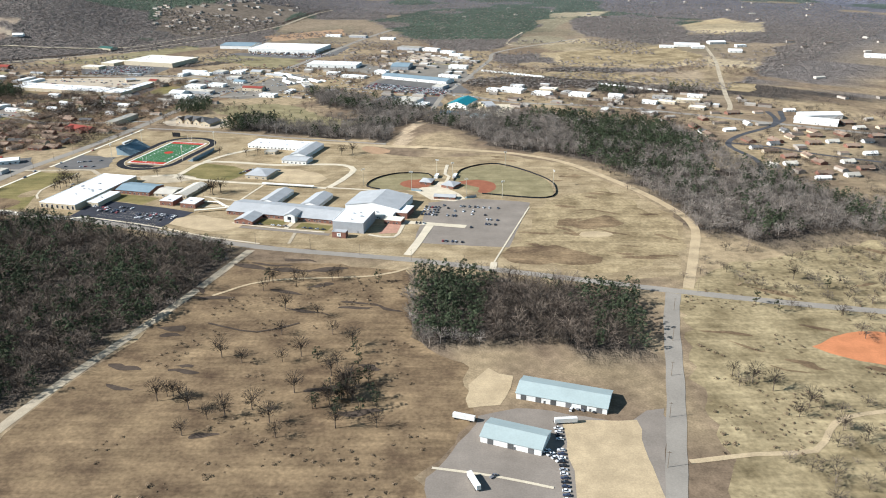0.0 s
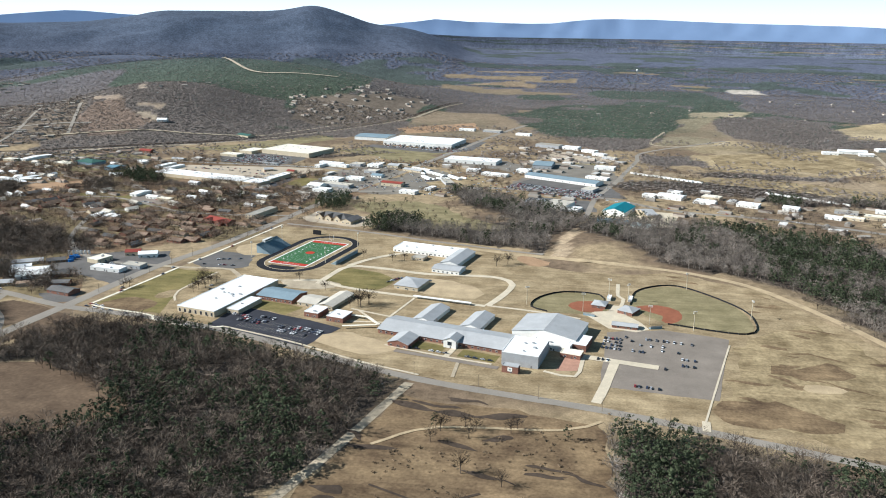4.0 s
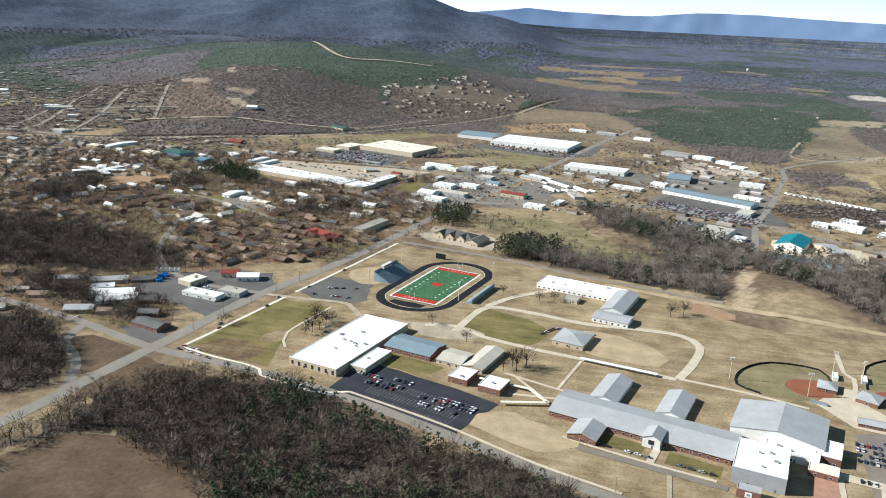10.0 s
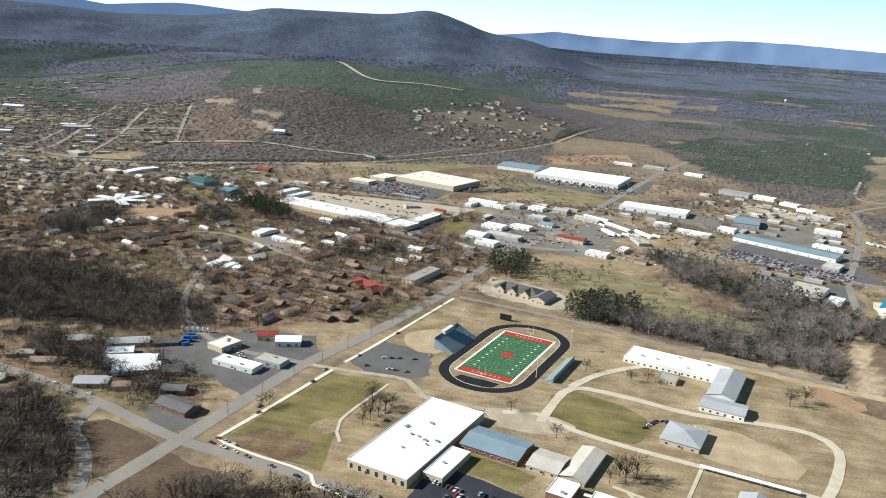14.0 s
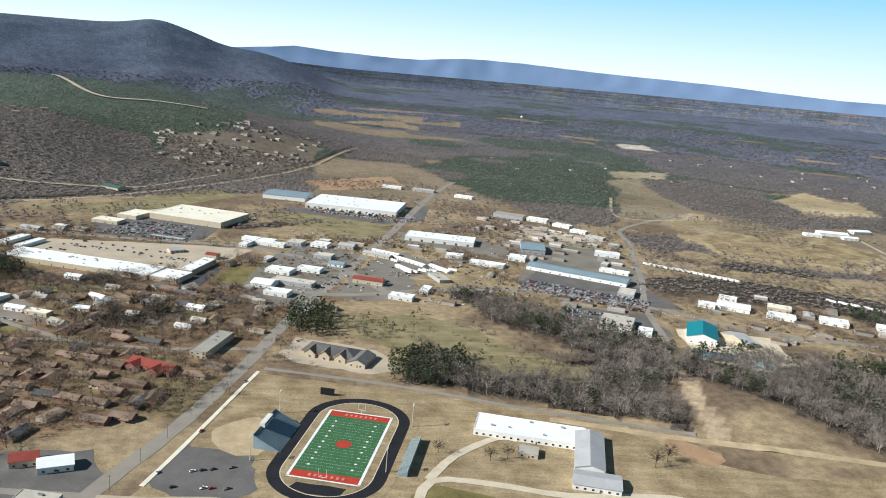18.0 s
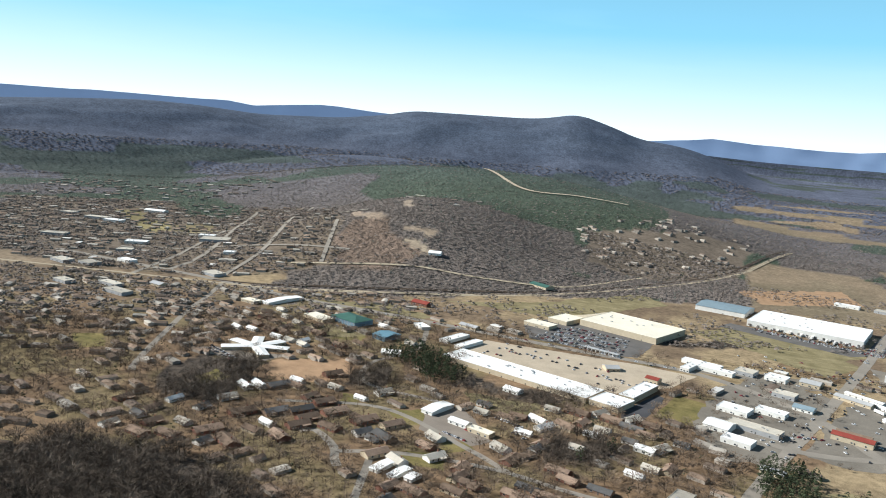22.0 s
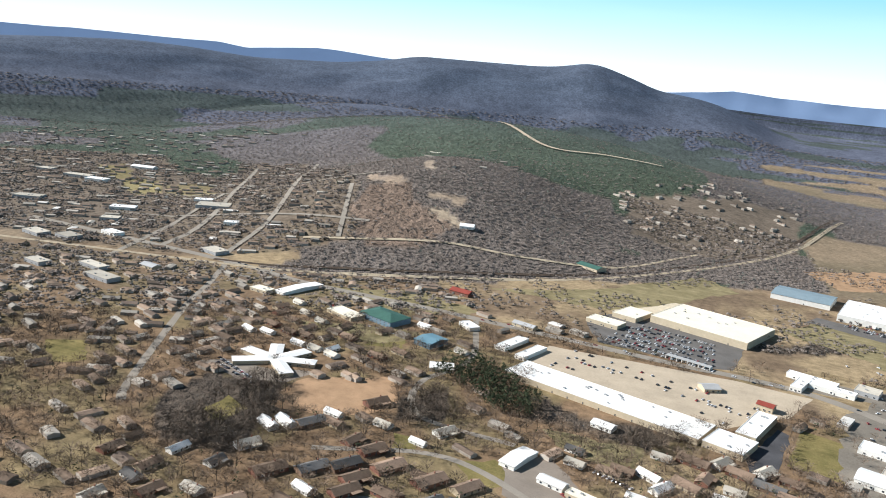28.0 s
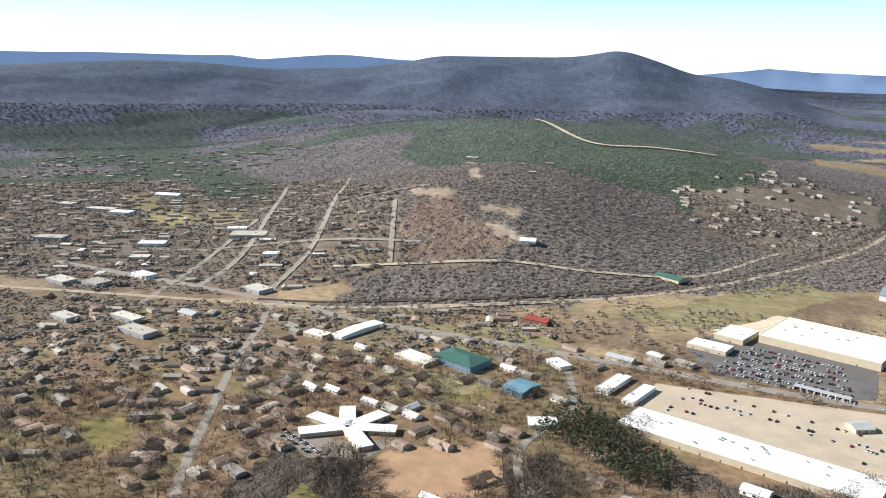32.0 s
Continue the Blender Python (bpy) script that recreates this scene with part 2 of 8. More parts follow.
M = dict(
    asphalt=mat("asphalt", (0.075, 0.075, 0.08), 0.9, 0.25, 0.05, 1.2),
    asphalt_old=mat("asphalt_old", (0.235, 0.20, 0.165), 0.92, 0.16, 0.04, 0.9),
    asphalt_dark=mat("asphalt_dark", (0.045, 0.046, 0.055), 0.85, 0.22, 0.06, 1.0),
    road=mat("road", (0.275, 0.245, 0.205), 0.92, 0.14, 0.03, 0.8),
    asphalt_grey=mat("asphalt_grey", (0.14, 0.131, 0.122), 0.9, 0.2, 0.04, 0.9),
    # brown ground; part of its darkness is window dimming put into the colour
    dim_brown=mat("dim_brown", (0.115, 0.078, 0.052), 0.95, 0.3, 0.03, 0.3, tint=(0.17, 0.12, 0.078)),
    concrete=mat("concrete", (0.58, 0.50, 0.37), 0.9, 0.14, 0.08, 1.5),
    pale_concrete=mat("pale_concrete", (0.74, 0.68, 0.54), 0.9, 0.1, 0.08, 1.5),
    end_mark=mat("end_mark", (0.52, 0.22, 0.18), 0.9, 0.12, 0.1, 1.2),
    paver=mat("paver", (0.42, 0.24, 0.17), 0.9, 0.15, 0.2, 2.0),
    blue_paint=mat("blue_paint", (0.04, 0.16, 0.42), 0.5, 0.1, 0.3, 2.0),
    paved=mat("paved", (0.205, 0.182, 0.15), 0.92, 0.22, 0.02, 0.5),
    lot_tan=mat("lot_tan", (0.45, 0.375, 0.28), 0.92, 0.14, 0.03, 0.5),
    gravel=mat("gravel", (0.42, 0.35, 0.25), 0.95, 0.22, 0.07, 1.2),
    dirt=mat("dirt", (0.44, 0.34, 0.21), 0.95, 0.2, 0.06, 0.9),
    red_soil=mat("red_soil", (0.36, 0.235, 0.14), 0.95, 0.2, 0.05, 0.8),
    clay=mat("clay", (0.27, 0.105, 0.06), 0.95, 0.15, 0.1, 1.0),
    orange_soil=mat("orange_soil", (0.50, 0.20, 0.09), 0.95, 0.15, 0.1, 1.0),
    dry_grass=mat("dry_grass", (0.29, 0.21, 0.115), 0.95, 0.34, 0.035, 0.5, tint=(0.43, 0.335, 0.20), streak=0.17),
    brown_grass=mat("brown_grass", (0.15, 0.098, 0.06), 0.95, 0.4, 0.03, 0.4, tint=(0.29, 0.205, 0.115), streak=0.2),
    ground_field=mat("ground_field", (0.25, 0.19, 0.10), 0.95, 0.42, 0.03, 0.3, tint=(0.42, 0.335, 0.19), streak=0.18),
    green_grass=mat("green_grass", (0.165, 0.15, 0.055), 0.95, 0.3, 0.03, 0.6, tint=(0.27, 0.215, 0.09), streak=0.15),
    gold_grass=mat("gold_grass", (0.25, 0.18, 0.095), 0.95, 0.42, 0.03, 0.3, tint=(0.45, 0.35, 0.2), streak=0.14),
    olive=mat("olive", (0.23, 0.195, 0.10), 0.95, 0.25, 0.04, 0.6, tint=(0.31, 0.26, 0.145), streak=0.15),
    turf=mat("turf", (0.055, 0.14, 0.06), 0.9, 0.12, 0.1, 1.2),
    turf_red=mat("turf_red", (0.42, 0.05, 0.03), 0.9, 0.12, 0.1, 1.2),
    line_white=mat("line_white", (0.75, 0.75, 0.72), 0.8, 0.08, 0.1, 2.0),
    track=mat("track", (0.022, 0.022, 0.025), 0.85, 0.2, 0.1, 1.0),
    woodland=mat("woodland", (0.075, 0.056, 0.042), 0.95, 0.35, 0.03, 0.25),
    # two copies of leafless wood; the darker has window dimming partly in its colour
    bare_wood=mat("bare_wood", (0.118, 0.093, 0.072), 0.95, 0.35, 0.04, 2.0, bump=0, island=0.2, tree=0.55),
    pale_bare_wood=mat("pale_bare_wood", (0.205, 0.175, 0.148), 0.95, 0.3, 0.04, 2.0, bump=0, island=0.2, tree=0.4),
    # far leafless trees: bark tone lightened, with haze put into the colour
    hazy_bare=mat("hazy_bare", (0.208, 0.176, 0.152), 0.95, 0.22, 0.008, 2.0, bump=0, island=0.1, tree=0.15),
    town_wood=mat("town_wood", (0.165, 0.123, 0.09), 0.95, 0.25, 0.02, 2.0, bump=0, island=0.2, tree=0.4),
    scrub=mat("scrub", (0.16, 0.115, 0.072), 0.95, 0.3, 0.05, 2.0, bump=0, island=0.3, tree=0.4),
    bark=mat("bark", (0.13, 0.10, 0.075), 0.95, 0.2, 0.5, 4.0),
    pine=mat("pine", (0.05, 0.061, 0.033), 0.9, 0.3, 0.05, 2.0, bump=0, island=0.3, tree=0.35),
    # far pines: green made paler and greyer to carry haze in the colour
    hazy_pine=mat("hazy_pine", (0.115, 0.145, 0.118), 0.95, 0.2, 0.006, 0.3, bump=0, island=0.12, tree=0.2),
    roof_white=mat("roof_white", (0.82, 0.81, 0.78), 0.6, 0.05, 0.05, 0.5, bump=0.03),
    roof_tan=mat("roof_tan", (0.80, 0.74, 0.60), 0.7, 0.08, 0.05, 0.5, bump=0.03),
    roof_grey=mat("roof_grey", (0.41, 0.41, 0.405), 0.6, 0.1, 0.08, 0.8, bump=0.05, spec=0.2),
    roof_blue_grey=mat("roof_blue_grey", (0.22, 0.285, 0.32), 0.55, 0.1, 0.08, 0.8, bump=0.05),
    roof_dark=mat("roof_dark", (0.13, 0.125, 0.12), 0.8, 0.2, 0.1, 1.0, obj=0.35),
    roof_brown=mat("roof_brown", (0.235, 0.168, 0.122), 0.85, 0.2, 0.1, 1.0, obj=0.4),
    roof_pale=mat("roof_pale", (0.47, 0.43, 0.36), 0.7, 0.12, 0.1, 1.0, obj=0.25),
    roof_red=mat("roof_red", (0.25, 0.06, 0.045), 0.7, 0.15, 0.1, 1.0),
    roof_teal=mat("roof_teal", (0.02, 0.20, 0.24), 0.45, 0.1, 0.1, 1.0),
    roof_azure=mat("roof_azure", (0.14, 0.25, 0.31), 0.5, 0.1, 0.1, 1.0),
    roof_green=mat("roof_green", (0.06, 0.13, 0.105), 0.55, 0.12, 0.1, 1.0),
    roof_mint=mat("roof_mint", (0.36, 0.415, 0.40), 0.5, 0.08, 0.06, 0.8, bump=0.04),
    wall_brick=mat("wall_brick", (0.22, 0.11, 0.08), 0.9, 0.2, 0.3, 4.0),
    wall_tan=mat("wall_tan", (0.50, 0.42, 0.30), 0.85, 0.1, 0.2, 3.0),
    wall_white=mat("wall_white", (0.74, 0.72, 0.67), 0.7, 0.08, 0.2, 3.0, obj=0.12),
    wall_grey=mat("wall_grey", (0.36, 0.36, 0.36), 0.8, 0.1, 0.2, 3.0),
    wall_brown=mat("wall_brown", (0.24, 0.16, 0.11), 0.85, 0.15, 0.2, 3.0, obj=0.25),
    wall_blue=mat("wall_blue", (0.16, 0.24, 0.30), 0.8, 0.1, 0.2, 3.0),
    glass=mat("glass", (0.03, 0.035, 0.045), 0.12, 0.1, 0.3, 1.0, bump=0, spec=0.6),
    metal=mat("metal", (0.45, 0.45, 0.45), 0.45, 0.1, 0.5, 3.0, bump=0, metal=0.6),
    wood_post=mat("wood_post", (0.22, 0.17, 0.12), 0.9, 0.15, 0.5, 4.0),
    black=mat("black", (0.02, 0.02, 0.022), 0.7, 0.1, 0.5, 3.0),
    tyre=mat("tyre", (0.015, 0.015, 0.015), 0.9, 0.1, 0.5, 3.0, bump=0),
)
CAR_PAINT = [mat("car_paint", c, 0.3, 0.03, 0.5, 2.0, bump=0, spec=0.6) for c in
             ((0.72, 0.72, 0.72), (0.40, 0.41, 0.43), (0.02, 0.02, 0.024), (0.05, 0.06, 0.10), (0.30, 0.03, 0.03), (0.16, 0.16, 0.17))]


# ---- terrain ----
def table(x, pairs):
    a = np.array(sorted(pairs), float)
    return np.interp(x, a[:, 0], a[:, 1])


def lattice(x, y, cell, seed):
    """Smooth value noise, 0 to 1, on a lattice of that cell."""
    u, v = np.asarray(x) / cell, np.asarray(y) / cell
    i, j = np.floor(u).astype(np.int64), np.floor(v).astype(np.int64)
    fu, fv = u - i, v - j
    fu, fv = fu * fu * (3 - 2 * fu), fv * fv * (3 - 2 * fv)

    def h(a, b):
        k = (a * 374761393 + b * 668265263 + seed * 1442695041) & 0x7FFFFFFF
        k = ((k ^ (k >> 13)) * 1274126177) & 0x7FFFFFFF
        return ((k ^ (k >> 16)) & 0xFFFF) / 65535.0
    return (h(i, j) * (1 - fu) + h(i + 1, j) * fu) * (1 - fv) + (h(i, j + 1) * (1 - fu) + h(i + 1, j + 1) * fu) * fv


def smooth(a, b, x):
    t = np.clip((x - a) / (b - a), 0, 1)
    return t * t * (3 - 2 * t)


def bearing(x, y):
    return np.degrees(np.arctan2(-(x - EARTH[0]), y - EARTH[1])), np.hypot(x - EARTH[0], y - EARTH[1])


CREST = [(-180, 20), (-40, 20), (0, 25), (2.6, 45), (4.1, 110), (5.6, 175), (7.1, 225), (8.6, 248), (10.1, 262), (10.9, 300), (12.1, 345), (13.2, 385), (14.2, 412), (15.0, 400), (16.0, 372), (17.6, 356), (21.6, 352), (25.1, 350), (27.1, 300), (30, 258), (35, 240), (39, 275), (42, 285), (46, 262), (52, 215), (60, 180), (120, 60), (180, 20)]


def height(x, y):
    """The ground's height, before the far country is drawn in."""
    x, y = np.asarray(x, float), np.asarray(y, float)
    az, r = bearing(x, y)
    z = np.zeros_like(x)
    for cx, cy, h, rx, ry in ((-1230, 2380, 112, 330, 430), (-1250, 3300, 130, 620, 470), (-780, 2880, 52, 300, 300), (-1900, 3300, 60, 500, 500), (-2300, 4200, 110, 700, 600)):
        z = z + h * np.exp(-((x - cx) / rx) ** 2 - ((y - cy) / ry) ** 2)
    z = np.maximum(0, z - 14)
    knoll = 7 * np.exp(-((x + 5) / 60) ** 2 - ((y - 1170) / 55) ** 2)
    crest = sum(table(az + d, CREST) for d in (-0.7, -0.35, 0.0, 0.35, 0.7)) / 5
    gully = lattice(x, y, 520, 3) * 0.6 + lattice(x, y, 210, 5) * 0.4
    rise = smooth(3700, 6500, r) * (1 - 0.75 * smooth(6650, 9000, r))
    shape = rise + (gully - 0.5) * 0.17 * smooth(3600, 4600, r) * (1 - smooth(5600, 6300, r))
    far = smooth(2500, 3600, r)
    return np.maximum(z, np.maximum(0, crest * shape)) + knoll + far * (1 - smooth(3300, 3900, r)) * 10 * (lattice(x, y, 400, 9) - 0.3)


def squeeze(x, y, z):
    """Draws the country beyond 3.4 km in towards the middle of the flight, along its lines of sight."""
    x, y, z = (np.asarray(a, float) for a in (x, y, z))
    _, r = bearing(x, y)
    u = np.clip(r - 3400, 0, 3600) * 0.258
    v = np.maximum(0, r - 7000) * 0.258 / 90
    k = np.where(r > 3400, (3400 + u + 90 * v / (1 + v)) / np.maximum(r, 1), 1.0)
    return EARTH[0] + (x - EARTH[0]) * k, EARTH[1] + (y - EARTH[1]) * k, EARTH[2] + (z - EARTH[2]) * k


def inside(poly, x, y):
    x, y = np.asarray(x, float), np.asarray(y, float)
    c = np.zeros(x.shape, bool)
    for (ax, ay), (bx, by) in zip(poly, poly[1:] + poly[:1]):
        if ay != by:
            c ^= ((ay > y) != (by > y)) & (x < (bx - ax) * (y - ay) / (by - ay) + ax)
    return c


def ragged(x, y, amount=18, cell=60):
    return x + amount * 2 * (lattice(x, y, cell, 21) - 0.5), y + amount * 2 * (lattice(x, y, cell, 22) - 0.5)


WOODS = []
WOODS.append([(-556, 750), (-544, 785), (-505, 796), (-455, 790), (-379, 786), (-267, 746), (-199, 724), (-185, 700), (-211, 610), (-236, 535), (-262, 445), (-330, 380), (-460, 420), (-560, 560)])
WOODS.append([(-24, 645), (104, 633), (176, 612), (154, 500), (67, 517), (-19, 534)])
WOODS.append([(-40, 1270), (70, 1102), (150, 1050), (215, 950), (262, 800), (300, 730), (420, 765), (470, 810), (400, 960), (345, 1190), (258, 1262), (157, 1310), (0, 1318)])
WOODS.append([(-334, 1200), (-224, 1165), (-85, 1130), (-46, 1242), (-12, 1330), (-90, 1400), (-162, 1461), (-256, 1470), (-215, 1400), (-140, 1350), (-120, 1270), (-200, 1262), (-285, 1300)])
WOODS.append([(-240, 2720), (-40, 3120), (430, 3200), (240, 2360), (110, 2010), (20, 2020), (-140, 2400)])
WOODS.append([(-262, 1490), (-215, 1500), (-180, 1470), (-240, 1465)])
WOODS.append([(120, 1640), (260, 1600), (420, 1480), (700, 1400), (760, 1480), (480, 1600), (300, 1690)])
WOODS.append([(-320, 1925), (-190, 1990), (-330, 1940), (-560, 1800), (-590, 1820), (-500, 1900)])
WOODS.append([(500, 900), (900, 1100), (880, 1250), (600, 1120)])
WOODS.append([(-1010, 900), (-1010, 1150), (-800, 1125), (-690, 1078), (-645, 1030), (-700, 1000), (-780, 985)])
WOODS.append([(386, 2631), (723, 2693), (686, 2318), (909, 2354), (883, 2234), (620, 2158), (391, 2310)])
WOODS.append([(716, 1869), (823, 2056), (1053, 2298), (1300, 2300), (887, 1745), (801, 1570), (674, 1675)])
WOODS.append([(598, 1666), (647, 1553), (689, 1487), (663, 1444), (559, 1525)])
WOODS.append([(67, 1644), (229, 1664), (423, 1565), (399, 1490), (204, 1520), (64, 1581)])
WOODS.append([(228, 1780), (476, 1763), (473, 1710), (271, 1705), (219, 1715)])
WOODS.append([(133, 1928), (255, 1916), (248, 1850), (127, 1853)])
WOODS.append([(423, 2766), (634, 2899), (778, 2704), (608, 2488), (379, 2459)])
WOODS.append([(406, 2320), (650, 2429), (697, 2247), (554, 2131), (492, 2175)])
WOODS.append([(127, 1978), (230, 1968), (221, 1861), (145, 1818), (109, 1881)])
WOODS.append([(27, 1596), (134, 1658), (210, 1591), (178, 1529), (75, 1558)])
WOODS.append([(204, 1765), (286, 1736), (364, 1684), (323, 1617), (254, 1674)])
WOODS.append([(693, 1823), (852, 1875), (867, 1670), (807, 1546), (706, 1559), (633, 1625)])
WOODS.append([(219, 1541), (427, 1565), (431, 1496), (316, 1445)])
WOODS.append([(268, 889), (314, 935), (372, 909), (474, 827), (431, 741), (352, 776), (257, 746), (248, 794)])
WOODS.append([(-1211, 1819), (-1172, 1843), (-1083, 1890), (-991, 1931), (-914, 1942), (-889, 1930), (-976, 1851), (-1143, 1767), (-1233, 1737)])
# woods inside the town
GROVES = []
GROVES.append([(-779, 946), (-705, 957), (-616, 930), (-606, 889), (-680, 906), (-726, 896)])
GROVES.append([(-702, 818), (-673, 856), (-627, 820), (-588, 747), (-622, 729)])
GROVES.append([(-1068, 1315), (-1056, 1374), (-990, 1385), (-934, 1355), (-943, 1323), (-951, 1237), (-985, 1238)])
GROVES.append([(-899, 1451), (-842, 1466), (-819, 1410), (-860, 1384)])
GROVES.append([(-641, 1348), (-614, 1386), (-578, 1392), (-550, 1375), (-561, 1330), (-620, 1300)])
GROVES.append([(-773, 1497), (-693, 1481), (-636, 1471), (-640, 1441), (-704, 1435), (-757, 1444)])
PINE_WOOD = [(-2116, 2579), (-2059, 2706), (-1909, 2619), (-1767, 2460), (-1773, 2333), (-1881, 2327)]
HILL_SCAR = [(-1243, 1990), (-1277, 2166), (-1200, 2198), (-1145, 2092), (-1050, 2045), (-1061, 1944), (-1159, 1888)]
# fields and bare ground of the country: colour, outline
FIELDS = []
FIELDS.append(((0.36, 0.275, 0.18), [(-74, 1105), (-68, 1150), (-58, 1200), (-46, 1245), (-38, 1290), (-22, 1285), (-30, 1240), (-40, 1195), (-50, 1150), (-54, 1105)]))
FIELDS.append(((0.27, 0.21, 0.155), [(-1320, 2219), (-1229, 2219), (-1219, 2187), (-1299, 2179)]))
FIELDS.append(((0.33, 0.265, 0.20), [(-1262, 2400), (-1242, 2389), (-1218, 2300), (-1238, 2292)]))
FIELDS.append(((0.27, 0.21, 0.15), [(-1172, 2159), (-1100, 2191), (-1100, 2160), (-1154, 2130)]))
FIELDS.append(((0.33, 0.265, 0.19), [(-1144, 2092), (-1097, 2100), (-1047, 2074), (-1054, 2054), (-1114, 2075)]))
FIELDS.append(((0.24, 0.20, 0.10), [(-2049, 2259), (-2022, 2335), (-1891, 2196), (-1798, 2196), (-1707, 2091), (-1728, 2031), (-1856, 2123), (-1943, 2170)]))
FIELDS.append(((0.22, 0.18, 0.10), [(-1764, 2171), (-1695, 2244), (-1610, 2106), (-1685, 2072)]))
FIELDS.append(((0.40, 0.31, 0.18), [(242, 1985), (408, 2032), (540, 1972), (451, 1827), (306, 1791), (204, 1842)]))
FIELDS.append(((0.33, 0.26, 0.155), [(241, 2109), (372, 2269), (455, 2126), (266, 2015)]))
FIELDS.append(((0.20, 0.17, 0.11), [(329, 2752), (453, 2854), (310, 2421), (214, 2339)]))
FIELDS.append(((0.22, 0.185, 0.12), [(213, 2314), (332, 2299), (325, 2193), (171, 2127)]))
FIELDS.append(((0.30, 0.25, 0.165), [(375, 2957), (593, 3020), (527, 2847), (344, 2802)]))
FIELDS.append(((0.40, 0.31, 0.18), [(682, 2518), (919, 2781), (932, 2614), (772, 2352)]))
FIELDS.append(((0.36, 0.32, 0.27), [(715, 4000), (851, 4030), (817, 3744), (665, 3763)]))
FIELDS.append(((0.30, 0.26, 0.20), [(240, 3091), (399, 3164), (372, 3008), (192, 2958)]))
FIELDS.append(((0.29, 0.23, 0.15), [(76, 1758), (184, 1752), (257, 1696), (153, 1662), (72, 1698)]))
FIELDS.append(((0.27, 0.23, 0.12), [(-17, 1879), (49, 1880), (11, 1755), (-48, 1751)]))
FIELDS.append(((0.37, 0.29, 0.18), [(304, 2077), (598, 1970), (574, 1843), (474, 1749), (274, 1865)]))
FIELDS.append(((0.34, 0.27, 0.17), [(605, 1926), (705, 1822), (665, 1747), (578, 1794)]))
FIELDS.append(((0.28, 0.215, 0.14), [(202, 1789), (539, 1726), (474, 1402), (380, 1379), (321, 1465), (179, 1571)]))
FIELDS.append(((0.32, 0.28, 0.155), [(1005, 2164), (1174, 2214), (1046, 1959), (910, 1919)]))
FIELDS.append(((0.39, 0.31, 0.19), [(717, 2565), (1000, 2633), (911, 2387), (660, 2355)]))
CLEARINGS = []
CLEARINGS.append([(-540, 690), (-504, 706), (-412, 675), (-376, 630), (-398, 606), (-470, 560), (-560, 610)])
CLEARINGS.append([(-402, 1367), (-315, 1397), (-254, 1377), (-213, 1273), (-133, 1240), (-156, 1217), (-243, 1227), (-306, 1277), (-355, 1302)])
TOWN = []
TOWN.append([(-1000, 1150), (-640, 1020), (-490, 1120), (-440, 1290), (-380, 1470), (-560, 1680), (-820, 1720), (-1150, 1720), (-1500, 1600), (-1500, 1300)])
TOWN.append([(-1560, 1640), (-1300, 1770), (-1190, 1900), (-1330, 2200), (-1700, 2640), (-2100, 2500), (-2400, 2240), (-1853, 1700)])
TOWN.append([(-880, 2640), (-640, 2860), (-500, 2900), (-500, 2500), (-640, 2330), (-820, 2360)])
TOWN.append([(-1000, 900), (-640, 1020), (-560, 880), (-580, 846), (-640, 840), (-610, 790), (-590, 740), (-640, 640), (-1000, 640)])
TOWN.append([(-2700, 700), (-1000, 830), (-1000, 1150), (-1500, 1300), (-1500, 1600), (-1850, 1600), (-2700, 1800)])
TOWN.append([(-1620, 1600), (-1300, 1695), (-1195, 1732), (-1010, 1825), (-900, 1740), (-1150, 1690), (-1500, 1580)])


def cover(x, y):
    """0 open, 1 bare wood, 2 pine wood, 3 town plots."""
    az, r = bearing(x, y)
    z = height(x, y)
    rx, ry = ragged(x, y)
    c = np.zeros(np.shape(x), int)
    # the hills beyond the railway, and the country of woods and fields
    north = (az > 4) & (y > 1895 + 0.55 * (x + 1000)) & (y > 1905)
    hills = (z > 6) & (r > 1400)
    patch = lattice(x + 0.35 * y, y - 0.2 * x, 330, 31) * 0.6 + lattice(x, y, 130, 33) * 0.4
    fields = lattice(x * 0.55 + y * 0.15, y, 240, 35)
    open_far = (fields * 0.75 + lattice(x, y, 90, 36) * 0.25 > 0.65) & (az < 9) & (r > 1500)
    c = np.where((r > 2300) & ~open_far, 1, c)
    c = np.where((r > 1900) & (az < -6) & (patch > 0.5), 1, c)
    c = np.where(north & (r > 1350), 1, c)
    c = np.where(hills, 1, c)
    pines = (lattice(x, y, 450, 41) * 0.65 + lattice(x, y, 160, 43) * 0.35)
    c = np.where((c == 1) & (pines > 0.64), 2, c)
    pinehill = np.exp(-((x + 1180) / 480) ** 2 - ((y - 3050) / 520) ** 2)
    c = np.where((c == 1) & (pinehill * (0.6 + 0.8 * pines) > 0.36), 2, c)
    slope = np.exp(-((x + 1150) / 260) ** 2 - ((y - 2200) / 280) ** 2)
    c = np.where((c == 2) & (slope > 0.45), 1, c)
    c = np.where((c == 1) & (r > 3000) & (az > 12) & (pines > 0.47) & (z < 120), 2, c)
    c = np.where((c == 2) & (z > 70) & (r > 3600), 1, c)
    for poly in TOWN:
        c = np.where(inside(poly, rx, ry), 3, c)
    fx, fy = ragged(x, y, 9, 45)
    for _, poly in FIELDS:
        c = np.where(inside(poly, fx, fy), 0, c)
    for poly in WOODS + GROVES:
        c = np.where(inside(poly, rx, ry), 1, c)
    c = np.where(inside(PINE_WOOD, rx, ry), 2, c)
    for poly in CLEARINGS:
        c = np.where(inside(poly, rx, ry), 0, c)
    c = np.where((c == 1) & inside(WOODS[4], x, y) & (lattice(x, y, 200, 51) > 0.4) & (y > 2250), 2, c)
    return c


